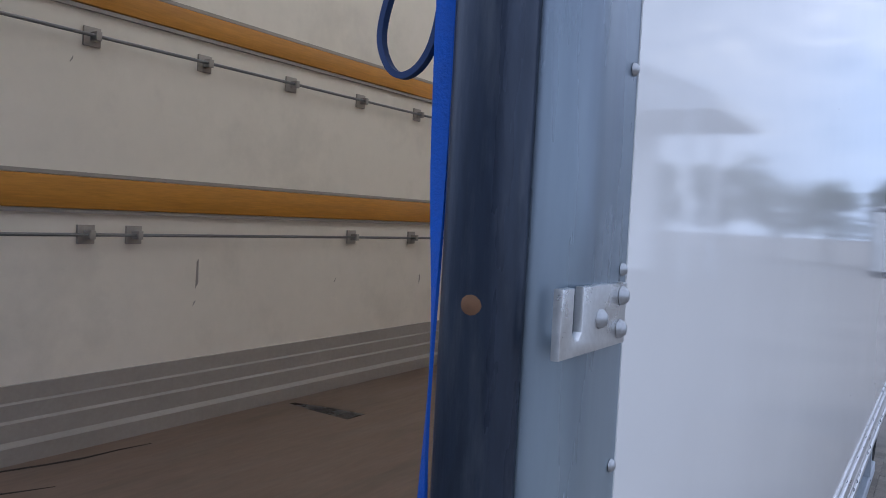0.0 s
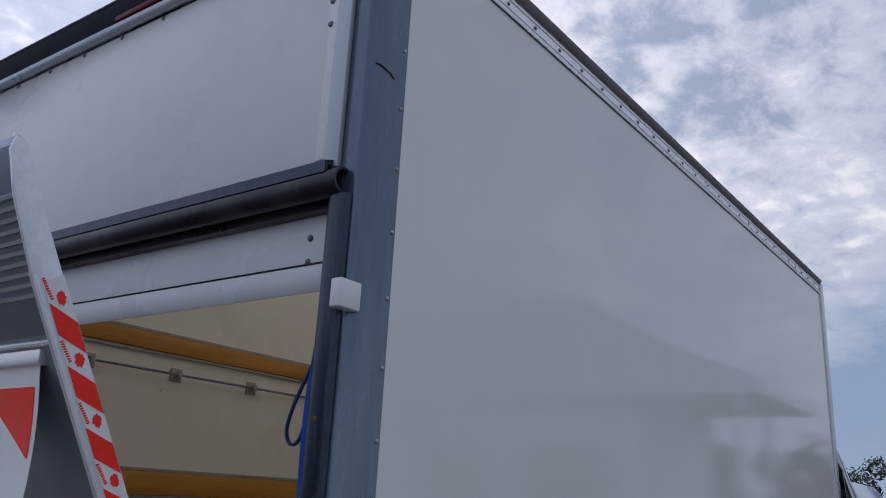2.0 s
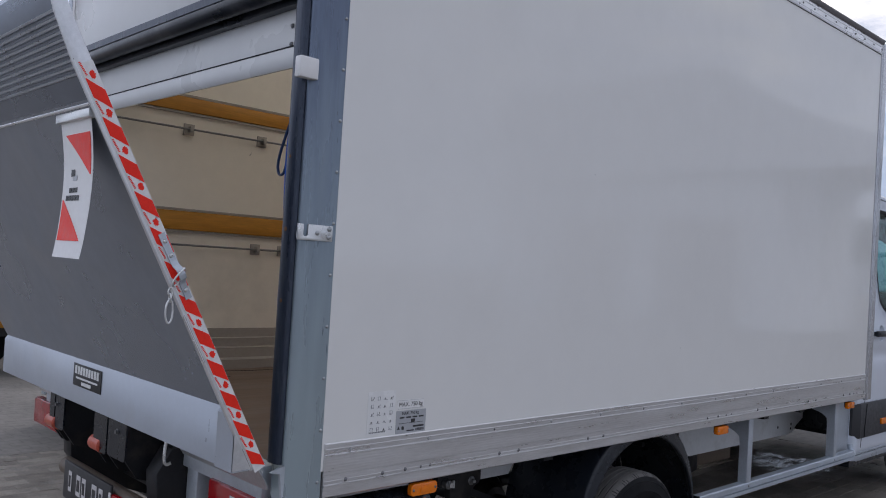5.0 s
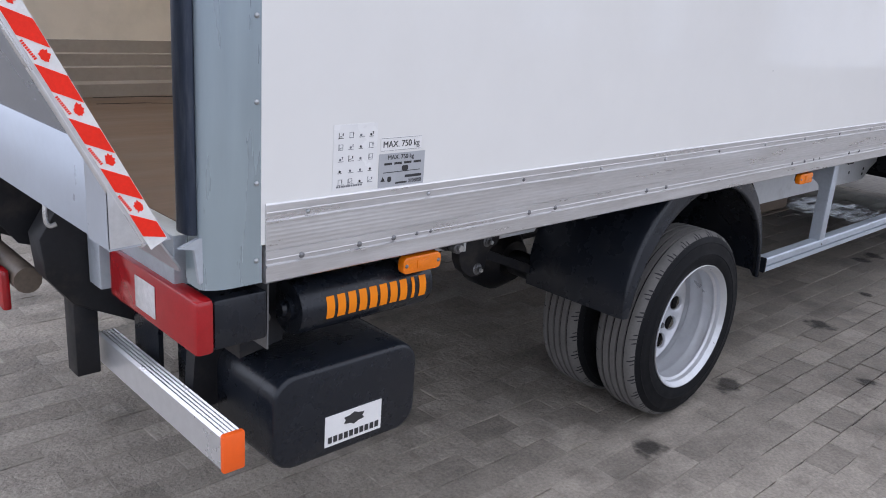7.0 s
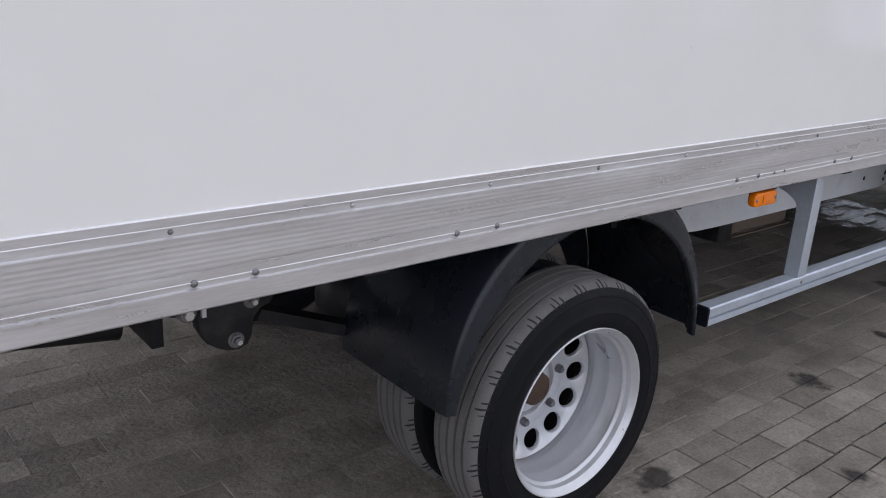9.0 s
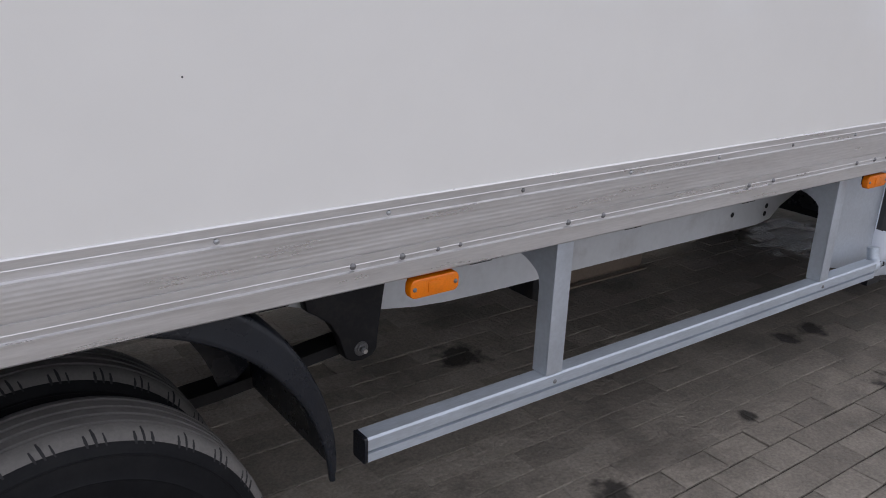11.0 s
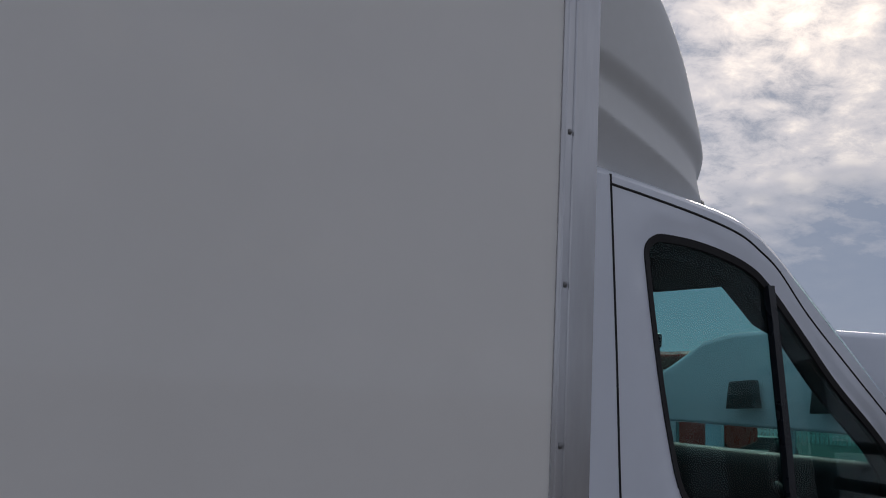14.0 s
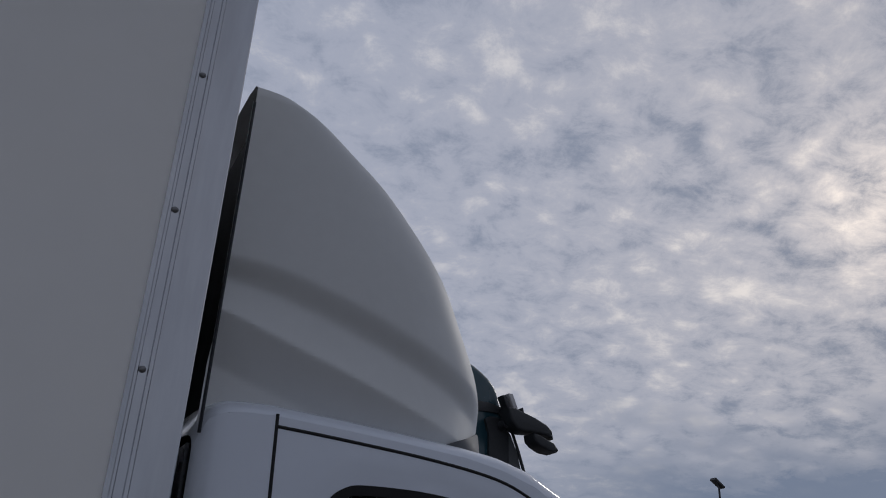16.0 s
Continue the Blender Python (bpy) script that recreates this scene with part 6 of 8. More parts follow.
def build_chassis():
    for y0, y1 in ((0.45, 0.53), (W - 0.53, W - 0.45)):
        lower = [(0.10, 0.614), (1.39, 0.614), (1.42, 0.66), (2.25, 0.66), (2.50, 0.575), (2.60, 0.552), (2.70, 0.532), (2.80, 0.517), (2.90, 0.509), (3.05, 0.506), (3.5, 0.506), (4.36, 0.505), (4.44, 0.515), (4.50, 0.56), (4.60, 0.60), (4.60, 0.765), (0.10, 0.765)]
        part("chassis_rail", prism(lower, "y", y0, y1), "chassis", truck, "pale grey painted chassis rail")
    hexa = mesh_of("bolt", lathe([(0.0001, -0.012), (0.010, -0.012), (0.010, -0.004), (0.015, -0.003), (0.015, 0.0)], (0, 0, 0), "y", 6), "steel_dark")
    # spring hangers: a short bracket behind the axle, a long one before it
    rear_hanger = [(0.905, 0.765), (0.905, 0.640), (0.918, 0.628), (0.977, 0.615), (0.981, 0.581), (0.999, 0.547), (1.020, 0.531), (1.046, 0.518), (1.074, 0.515), (1.096, 0.524), (1.106, 0.545), (1.113, 0.589), (1.130, 0.606), (1.152, 0.614), (1.164, 0.630), (1.164, 0.765)]
    front_hanger = [(2.430, 0.765), (2.450, 0.62), (2.458, 0.592), (2.485, 0.574), (2.518, 0.547), (2.542, 0.506), (2.555, 0.467), (2.564, 0.440), (2.582, 0.428), (2.612, 0.424), (2.640, 0.431), (2.654, 0.450), (2.658, 0.495), (2.664, 0.54), (2.676, 0.62), (2.695, 0.765)]
    for out, bolts in ((rear_hanger, ((1.105, 0.632), (1.066, 0.543))), (front_hanger, ((2.606, 0.460),))):
        hg = part("spring_hanger", prism(out, "y", 0.408, 0.448, 0.006), "black_paint", truck, "black steel spring hanger")
        for x, z in bolts:
            part("washer", lathe([(0.0001, -0.003), (0.017, -0.003), (0.020, 0.0)], (x, 0.4078, z), "y", 20), "steel_dark", hg)
            share("bolt", hexa, at(x, 0.4046, z), hg)
            part("stud", tube([(x, 0.3925, z), (x, 0.386, z)], 0.0062, 10), "zinc", hg)
    pin = part("spring_pin", lathe([(0.0001, -0.030), (0.016, -0.030), (0.020, -0.026), (0.020, 0.0)], (0.945, 0.407, 0.642), "y", 20), "steel_dark", truck, "worn steel spring pin")
    part("nut", lathe([(0.0001, -0.040), (0.011, -0.040), (0.011, -0.031)], (0.945, 0.407, 0.642), "y", 6), "zinc", pin)
    part("shackle_tab", box(0.983, 0.994, 0.396, 0.4075, 0.618, 0.650, 0.002), "chassis", truck)
    part("leaf_spring", sheet([(1.14, 0.555), (1.45, 0.43), (1.845, 0.375), (2.25, 0.40), (2.60, 0.44)], "y", 0.45, 0.52, 0.03), "black_paint", truck)
    for x, z in ((0.775, 0.637), (0.877, 0.635)):
        part("bolt_washer", lathe([(0.0001, 0.446), (0.013, 0.446), (0.016, 0.4495)], (x, 0, z), "y", 16), "steel_dark", truck)
        share("bolt", hexa, at(x, 0.4478, z), truck)
    for x, z in ((0.905, 0.633), (2.86, 0.655), (4.406, 0.572), (4.401, 0.542), (4.194, 0.567)):
        part("rail_hole", lathe([(0.0001, 0.449), (0.010, 0.449), (0.010, 0.4496)], (x, 0, z), "y", 12), "seam", truck)
    # dark mass of the tail lift's frame and the running gear between the rails
    lf = part("lift_frame", box(0.13, 0.30, 0.56, W - 0.56, 0.46, 0.74, 0.01), "black_paint", truck, "black tail lift frame under the floor")
    for y in (0.78, 1.12, W - 0.86):
        part("lift_cylinder", tube([(0.30, y, 0.56), (0.92, y, 0.48)], 0.045, 14), "black_paint", lf)
    part("torsion_tube", tube([(0.36, 0.56, 0.44), (0.36, W - 0.56, 0.44)], 0.05, 14), "black_paint", lf)
    part("cross_plate", box(0.92, 0.95, 0.54, W - 0.54, 0.50, 0.74, 0.004), "black_paint", truck)
    part("differential", lathe([(0.0001, -0.13), (0.09, -0.11), (0.14, -0.04), (0.14, 0.04), (0.09, 0.11), (0.0001, 0.13)], (1.845, W / 2, 0.318), "x", 24), "black_paint", truck, angle=60)
    part("leaf_spring", sheet([(1.14, 0.555), (1.45, 0.43), (1.845, 0.375), (2.25, 0.40), (2.60, 0.44)], "y", W - 0.52, W - 0.45, 0.03), "black_paint", truck)
    for x in (1.2, 1.7, 2.2, 2.7, 3.2, 3.7, 4.2):
        part("floor_bearer", box(x, x + 0.06, 0.10, W - 0.10, 0.768, 0.838), "black_paint", truck)
    part("propeller_shaft", tube([(2.0, W / 2, 0.36), (4.7, W / 2, 0.42)], 0.035, 12), "black_paint", truck)
    part("exhaust", tube(smooth_line([(4.6, 1.45, 0.38), (3.6, 1.45, 0.36), (3.0, 1.40, 0.36), (2.4, 1.50, 0.50)], 6), 0.03, 12), "brown", truck)


def build_side_guard():
    # rail profile with a groove along its face
    prof = [(0.050, 0.395), (0.050, 0.4145), (0.061, 0.4155), (0.061, 0.4215), (0.050, 0.4225), (0.050, 0.448), (0.054, 0.453), (0.094, 0.453), (0.094, 0.395)]
    g = part("side_guard_rail", prism(prof, "x", 2.408, 4.50), "guard_rail", truck, "grooved pale aluminium side guard rail", angle=25)
    part("end_cap", prism([(a, b) for a, b in rounded(0.048, 0.096, 0.393, 0.455, 0.006, 3)], "x", 2.400, 2.4075), "black", g)
    bend = smooth_line([(4.5005, 0.072, 0.424), (4.535, 0.074, 0.424), (4.560, 0.088, 0.432), (4.566, 0.098, 0.450), (4.568, 0.105, 0.482)], 6)
    part("front_bend", tube(bend, 0.021, 10), "guard_rail", g)
    for x0, x1 in ((2.913, 2.966), (4.131, 4.177)):
        zt = 0.834
        p = part("guard_post", box(x0, x1, 0.0500, 0.0545, 0.4535, zt, 0.0015), "galv_light", truck, "galvanised side guard post")
        # the web behind the face widens in a curve towards the floor
        web = [(0.0548, 0.4535), (0.100, 0.4535), (0.100, 0.672), (0.104, 0.698), (0.116, 0.711), (0.134, 0.722), (0.153, 0.731), (0.200, 0.742), (0.200, zt), (0.0548, zt)]
        part("web", prism(web, "x", x0, x0 + 0.004), "galv_light", p)
        part("flange", box(x1 - 0.004, x1, 0.0548, 0.085, 0.4535, zt), "galv_light", p)
        share("bolt", mesh_of("bolt", dome(0.006, 0.004), "steel_dark"), at(x1 - 0.022, 0.0500, 0.4325), p)
    # pale plate behind the cab foot
    part("cab_foot_plate", prism([(4.33, 0.83), (4.655, 0.83), (4.655, 0.40), (4.53, 0.385), (4.36, 0.43), (4.34, 0.46)], "y", 0.150, 0.158), "galv_light", truck, "pale grey plate between box and cab")
    # rusty silencer low under the floor
    s = part("silencer", box(3.585, 4.050, 0.705, 0.98, 0.312, 0.50, 0.022, seg=3), "brown", truck, "rusty brown exhaust silencer")
    part("seam_flange", box(3.580, 4.055, 0.692, 0.7045, 0.306, 0.3115), "brown", s)
    # black block standing in for the shade in the gap behind the silencer
    part("end_shield", prism([(3.47, 0.30), (3.50, 0.285), (3.575, 0.30), (3.575, 0.50), (3.47, 0.50)], "y", 0.70, 0.95, 0.008), "black_paint", s)
    for x in (3.66, 3.97):
        part("hanger", tube([(x, 0.84, 0.495), (x, 0.84, 0.765)], 0.008), "black_paint", s)


build_markers()
build_tail()
build_wheels()
build_mudguard()
build_chassis()
build_side_guard()


# ---------------------------------------------------------------- the cab
CY = W / 2
ROOF = [(4.648, 2.185), (4.656, 2.220), (4.668, 2.244), (4.697, 2.260), (4.741, 2.266), (4.80, 2.268), (4.96, 2.260), (5.11, 2.250), (5.26, 2.238), (5.36, 2.220), (5.446, 2.192), (5.53, 2.145), (5.66, 2.055), (5.76, 1.985), (5.864, 1.915), (6.077, 1.770), (6.3, 1.61), (6.5, 1.48), (6.62, 1.39), (6.85, 1.27), (7.1, 1.16), (7.28, 1.0), (7.34, 0.80)]
BODY = [(0.30, 0.150), (0.388, 0.128), (0.405, 0.112), (0.50, 0.104), (0.76, 0.102), (0.84, 0.098), (0.98, 0.098), (1.05, 0.103), (1.085, 0.109), (1.115, 0.104), (1.15, 0.0945), (1.18, 0.092), (1.26, 0.093), (1.36, 0.101), (1.60, 0.116), (1.90, 0.134), (2.20, 0.152), (2.35, 0.161)]
WINDOW = [(4.993, 1.64), (4.962, 1.82), (4.936, 2.03), (4.934, 2.10), (4.966, 2.134), (5.02, 2.146), (5.18, 2.145), (5.35, 2.120), (5.46, 2.073), (5.622, 1.945), (5.789, 1.805), (5.971, 1.683), (6.08, 1.60), (6.15, 1.50), (6.12, 1.36), (5.95, 1.305), (5.718, 1.296), (5.512, 1.315), (5.319, 1.352), (5.144, 1.409), (5.040, 1.485)]


def inside(x, z, poly):
    n, hit = len(poly), False
    for i in range(n):
        (a, b), (c, d) = poly[i], poly[(i + 1) % n]
        if (b > z) != (d > z) and x < (c - a) * (z - b) / (d - b) + a:
            hit = not hit
    return hit


def smooth_loop(poly, n=6):
    p = [Vector((a, b, 0)) for a, b in poly]
    m = len(p)
    out = []
    for i in range(m):
        a, b, c, d = p[i - 1], p[i], p[(i + 1) % m], p[(i + 2) % m]
        for k in range(n):
            t = k / n
            q = 0.5 * (2 * b + (c - a) * t + (2 * a - 5 * b + 4 * c - d) * t * t + (3 * b - a - 3 * c + d) * t ** 3)
            out.append((q.x, q.y))
    return out


def skin_y(x, z):
    y = interp(z, BODY)
    if x > 6.5:
        y += (x - 6.5) ** 2 * 0.35
    if x < 4.701:
        d = min(4.701 - x, 0.0529)
        y += 0.053 - math.sqrt(max(0.053 ** 2 - d * d, 0.0))
    return y


def grow(poly, d):
    """The outline moved outwards by d."""
    n = len(poly)
    area = sum(poly[i][0] * poly[(i + 1) % n][1] - poly[(i + 1) % n][0] * poly[i][1] for i in range(n))
    s = 1 if area > 0 else -1
    out = []
    for i in range(n):
        a, b = Vector(poly[i - 1]), Vector(poly[(i + 1) % n])
        t = (b - a).normalized()
        out.append((poly[i][0] + s * d * t.y, poly[i][1] - s * d * t.x))
    return out


def band(loop_a, loop_b, yfn, off_a, off_b, back, mirror=False):
    """A closed frame between two outlines on the cab's side."""
    bm = bm_new()
    rows = []
    for lp, off in ((loop_a, off_a), (loop_b, off_b), (loop_b, back), (loop_a, back)):
        rows.append([bm.verts.new((a, (2 * CY - (yfn(a, b) + off)) if mirror else yfn(a, b) + off, b)) for a, b in lp])
    n = len(loop_a)
    for i in range(4):
        p, q = rows[i], rows[(i + 1) % 4]
        for k in range(n):
            bm.faces.new((p[k], p[(k + 1) % n], q[(k + 1) % n], q[k]))
    bmesh.ops.recalc_face_normals(bm, faces=list(bm.faces))
    return bm


def build_cab():
    win = smooth_loop(WINDOW, 5)
    hole = grow(win, -0.006)
    recess = [(a, b) for a, b in grow(win, 0.034)]
    xs = [4.6485, 4.651, 4.655, 4.661, 4.669, 4.679] + [4.690 + 0.0238 * i for i in range(112)]
    nz = 84
    arch = (6.35, 0.30, 0.43)
    for mirror in (False, True):
        bm = bm_new()
        grid = []
        for x in xs:
            zt = interp(x, ROOF)
            col = []
            for j in range(nz + 1):
                z = 0.388 + (zt - 0.388) * j / nz
                y = skin_y(x, z) + (0.006 if inside(x, z, recess) else 0.0)
                col.append(bm.verts.new((x, 2 * CY - y if mirror else y, z)))
            grid.append(col)
        for i in range(len(xs) - 1):
            for j in range(nz):
                q = (grid[i][j], grid[i + 1][j], grid[i + 1][j + 1], grid[i][j + 1])
                c = sum((v.co for v in q), Vector()) / 4
                if inside(c.x, c.z, hole) or math.hypot(c.x - arch[0], c.z - arch[1]) < arch[2]:
                    continue
                bm.faces.new(q)
        # a round hollow is pressed into the door behind the handle
        near = [e for e in bm.edges if all(math.hypot(v.co.x - 5.05, v.co.z - 1.243) < 0.085 for v in e.verts)]
        bmesh.ops.subdivide_edges(bm, edges=near, cuts=6, use_grid_fill=True)
        for v in bm.verts:
            d = math.hypot(v.co.x - 5.05, v.co.z - 1.243)
            if d < 0.058:
                v.co.y += (0.024 * min(1.0, (1.0 - (d / 0.058) ** 2) * 1.5)) * (-1 if mirror else 1)
        # the rim of the opening follows the window's outline
        for v in bm.verts:
            if v.link_faces and v.is_boundary and v.co.x < 6.4 and v.co.z > 1.2 and v.co.z < interp(v.co.x, ROOF) - 0.01 and v.co.x > 4.8:
                best = None
                for (a, b), (c, d) in zip(hole, hole[1:] + hole[:1]):
                    k = max(0.0, min(1.0, ((v.co.x - a) * (c - a) + (v.co.z - b) * (d - b)) / max((c - a) ** 2 + (d - b) ** 2, 1e-9)))
                    px, pz = a + (c - a) * k, b + (d - b) * k
                    e = (px - v.co.x) ** 2 + (pz - v.co.z) ** 2
                    if best is None or e < best[0]:
                        best = (e, px, pz)
                if best[0] < 0.04 ** 2:
                    y = skin_y(best[1], best[2]) + 0.006
                    v.co = (best[1], 2 * CY - y if mirror else y, best[2])
        loose = [v for v in bm.verts if not v.link_faces]
        bmesh.ops.delete(bm, geom=loose, context="VERTS")
        bmesh.ops.recalc_face_normals(bm, faces=list(bm.faces))
        side = part("cab_side", bm, "van", truck, "glossy white cab side and door", angle=60)
        part("window_seal", band(grow(win, 0.003), grow(win, -0.018), skin_y, 0.002, 0.006, 0.03, mirror), "seam", truck, "black rubber window surround", angle=50)
        # green glass pane
        bm = bm_new()
        inner_loop = grow(win, -0.010)
        fa = [bm.verts.new((a, (2 * CY - skin_y(a, b) - 0.010) if mirror else skin_y(a, b) + 0.010, b)) for a, b in inner_loop]
        fb = [bm.verts.new((a, (2 * CY - skin_y(a, b) - 0.014) if mirror else skin_y(a, b) + 0.014, b)) for a, b in inner_loop]
        bm.faces.new(fa), bm.faces.new(fb[::-1])
        n = len(fa)
        for k in range(n):
            bm.faces.new((fa[k], fa[(k + 1) % n], fb[(k + 1) % n], fb[k]))
        bmesh.ops.triangulate(bm, faces=[f for f in bm.faces if len(f.verts) > 4])
        bmesh.ops.recalc_face_normals(bm, faces=list(bm.faces))
        g = part("window_glass", bm, "glass", truck, "green tinted side window", angle=80)
        g.visible_shadow = False

        part("window_trim", band(grow(win, -0.012), grow(win, -0.050), skin_y, 0.032, 0.050, 0.060, mirror), "dash", truck, angle=50)

        def sy(x, z, off):
            y = skin_y(x, z) + off
            return 2 * CY - y if mirror else y

        # quarter light divider
        part("window_divider", tube([(5.470, sy(5.47, 2.07, 0.006), 2.065), (5.484, sy(5.48, 1.9, 0.006), 1.9), (5.503, sy(5.50, 1.6, 0.006), 1.6), (5.512, sy(5.51, 1.33, 0.006), 1.325)], 0, flat=(0.032, 0.022, (1, 0, 0))), "black", truck)
        # door shut line, round the top of the door
        line = smooth_line([(4.778, 0, 0.43), (4.774, 0, 0.56), (4.800, 0, 0.74), (4.790, 0, 0.82), (4.788, 0, 1.05), (4.796, 0, 1.12), (4.816, 0, 1.20), (4.824, 0, 1.29), (4.816, 0, 1.38), (4.811, 0, 1.47), (4.811, 0, 1.80), (4.808, 0, 2.10), (4.806, 0, 2.272)], 5)
        line = [(p.x, sy(p.x, p.z, 0.0015), p.z) for p in line]
        part("door_gap", tube(line, 0.0042, 6), "seam", side)
        line = smooth_line([(4.807, 0, 2.246), (4.955, 0, 2.238), (5.17, 0, 2.222), (5.34, 0, 2.198), (5.44, 0, 2.160), (5.526, 0, 2.113), (5.66, 0, 1.997), (5.864, 0, 1.856), (6.077, 0, 1.714)], 5)
        line = [(p.x, sy(p.x, p.z, 0.0015), p.z) for p in line]
        part("door_gap", tube(line, 0.0042, 6), "seam", side)
        # dark cladding with the shut line through it
        bm = bm_new()
        rows = []
        for k in range(29):
            x = 4.6495 + (5.95 - 4.6495) * k / 28
            zt, zb = 0.752 - 0.006 * max(0.0, 4.72 - x) / 0.09, 0.506 + 0.030 * max(0.0, 4.69 - x) / 0.06
            ring = []
            for z, off in ((zt, 0.006), (zt, -0.011), (zt - 0.012, -0.016), ((zt + zb) / 2, -0.018), (zb + 0.012, -0.016), (zb, -0.011), (zb, 0.006)):
                ring.append(bm.verts.new((x, sy(x, z, off), z)))
            rows.append(ring)
        for p_, q_ in zip(rows, rows[1:]):
            for k in range(6):
                bm.faces.new((p_[k], p_[k + 1], q_[k + 1], q_[k]))
        bm.faces.new(rows[0]), bm.faces.new(rows[-1][::-1])
        bmesh.ops.recalc_face_normals(bm, faces=list(bm.faces))
        clad = part("cladding", bm, "trim", truck, "dark grey plastic cladding", angle=30)
        line = [(4.778, sy(4.78, 0.51, -0.0175), 0.512), (4.775, sy(4.78, 0.6, -0.0185), 0.58), (4.800, sy(4.8, 0.74, -0.0175), 0.745)]
        part("door_gap", tube(line, 0.004, 6), "seam", clad)
        part("side_marker_lamp", prism(rounded(5.082, 5.212, 0.576, 0.620, 0.012, 4), "y", sy(5.15, 0.6, -0.030) if not mirror else sy(5.15, 0.6, -0.016), sy(5.15, 0.6, -0.016) if not mirror else sy(5.15, 0.6, -0.030), 0.003), "amber", truck, "amber plastic side marker lamp")
        # handle in a round recess
        hx0, hx1, hz = 4.882, 5.142, 1.241
        ya, yb = sorted((sy(5.0, 1.245, -0.034), sy(5.0, 1.245, -0.012)))
        h = part("door_handle", prism(rounded(hx0, hx1, hz - 0.021, hz + 0.021, 0.014, 4), "y", ya, yb, 0.005), "black", truck, "black plastic door handle")
        for fx in (hx0 + 0.012, hx1 - 0.040):
            part("handle_foot", box(fx, fx + 0.028, *sorted((sy(5.0, 1.245, -0.013), sy(5.0, 1.245, 0.004))), hz - 0.015, hz + 0.015, 0.003), "black", h)
        # sill below the door
        ya, yb = sorted((sy(5.0, 0.40, 0.022), sy(5.0, 0.40, 0.10)))
        part("sill_recess", box(4.66, 6.0, ya, yb, 0.30, 0.40), "black", truck)
        ya, yb = sorted((sy(5.0, 0.40, -0.004), sy(5.0, 0.40, 0.09)))
        sill = part("door_sill", prism([(4.60, 0.356), (4.70, 0.381), (6.0, 0.381), (6.0, 0.338), (4.742, 0.338)], "y", ya, yb, 0.004), "alu_paint", truck, "pale grey step sill")
        ya, yb = sorted((sy(5.0, 0.40, -0.003), sy(5.0, 0.40, 0.05)))
        part("sill_strip", box(4.60, 6.0, ya, yb, 0.3855, 0.3985, 0.002), "alu_paint", sill)
        ya, yb = sorted((sy(5.0, 0.40, 0.004), sy(5.0, 0.40, 0.06)))
        part("sill_gap", box(4.59, 6.0, ya, yb, 0.378, 0.410), "seam", sill)
        line = [(4.694, sy(4.69, 0.40, -0.0045), 0.398), (4.745, sy(4.74, 0.36, -0.0052), 0.336)]
        part("sill_joint", tube(line, 0.004, 6), "seam", sill)
        # outside mirror on twin arms
        def my(v):
            return 2 * CY - v if mirror else v
        mm = part("mirror_head", prism([(5.98, 1.42), (6.06, 1.40), (6.12, 1.46), (6.12, 1.86), (6.06, 1.92), (5.98, 1.90)], "y", *sorted((my(-0.26), my(-0.06))), 0.025), "black", truck, "black outside mirror with a white cap")
        part("mirror_cap", prism([(6.125, 1.50), (6.15, 1.54), (6.15, 1.84), (6.125, 1.88)], "y", *sorted((my(-0.25), my(-0.07)))), "van", mm)
        part("mirror_glass", box(5.974, 5.9795, *sorted((my(-0.245), my(-0.075))), 1.45, 1.87), "zinc", mm)
        part("mirror_arm", tube([(6.06, my(-0.05), 1.50), (6.10, my(0.12), 1.47)], 0.020), "black", mm)
        part("mirror_arm", tube([(6.06, my(-0.05), 1.62), (6.10, my(0.14), 1.60)], 0.018), "black", mm)
    # roof skin, windscreen and bonnet in one sweep, split by length
    offs = [(0.0, 0.0), (0.006, 0.009), (0.016, 0.019), (0.034, 0.029), (0.075, 0.040), (0.20, 0.052), (0.45, 0.062), (CY - 0.16, 0.066)]

    def across(x0, x1, n):
        bm = bm_new()
        rows = []
        for i in range(n + 1):
            x = x0 + (x1 - x0) * i / n
            zt = interp(x, ROOF)
            ys = skin_y(x, zt)
            k = interp(x, [(5.25, 1.0), (5.55, 1.55), (5.70, 1.75), (5.90, 1.5), (6.62, 0.3)])
            row = []
            full = offs + [(2 * (CY - 0.16) - a, b) for a, b in offs[-2::-1]]
            span = (CY - ys) / (CY - 0.16)
            for a, b in full:
                bow = math.sin(math.pi * a / (2 * (CY - 0.16))) if x > 5.5 else 0.0
                row.append(bm.verts.new((x + bow * 0.22 * min(1.0, (x - 5.5) / 0.5), ys + a * span, zt + b * k)))
            rows.append(row)
        for p, q in zip(rows, rows[1:]):
            for j in range(len(p) - 1):
                bm.faces.new((p[j], p[j + 1], q[j + 1], q[j]))
        bmesh.ops.recalc_face_normals(bm, faces=list(bm.faces))
        bmesh.ops.solidify(bm, geom=list(bm.faces), thickness=0.004)
        return bm

    part("cab_roof", across(4.6485, 5.60, 50), "van", truck, "glossy white cab roof", angle=60)
    ws = part("windscreen", across(5.60, 6.62, 16), "screen", truck, "sloping windscreen", angle=60)
    ws.visible_shadow = False
    for mirror in (False, True):
        pts = []
        for k in range(13):
            x = 5.56 + (6.66 - 5.56) * k / 12
            z = interp(x, ROOF)
            y = skin_y(x, z) + 0.02
            pts.append((x, 2 * CY - y - 0.018 if mirror else y + 0.018, z - 0.010))
        part("windscreen_pillar", tube(pts, 0.030, 10), "van", truck)
    part("bonnet", across(6.62, 7.34, 12), "van", truck, angle=60)
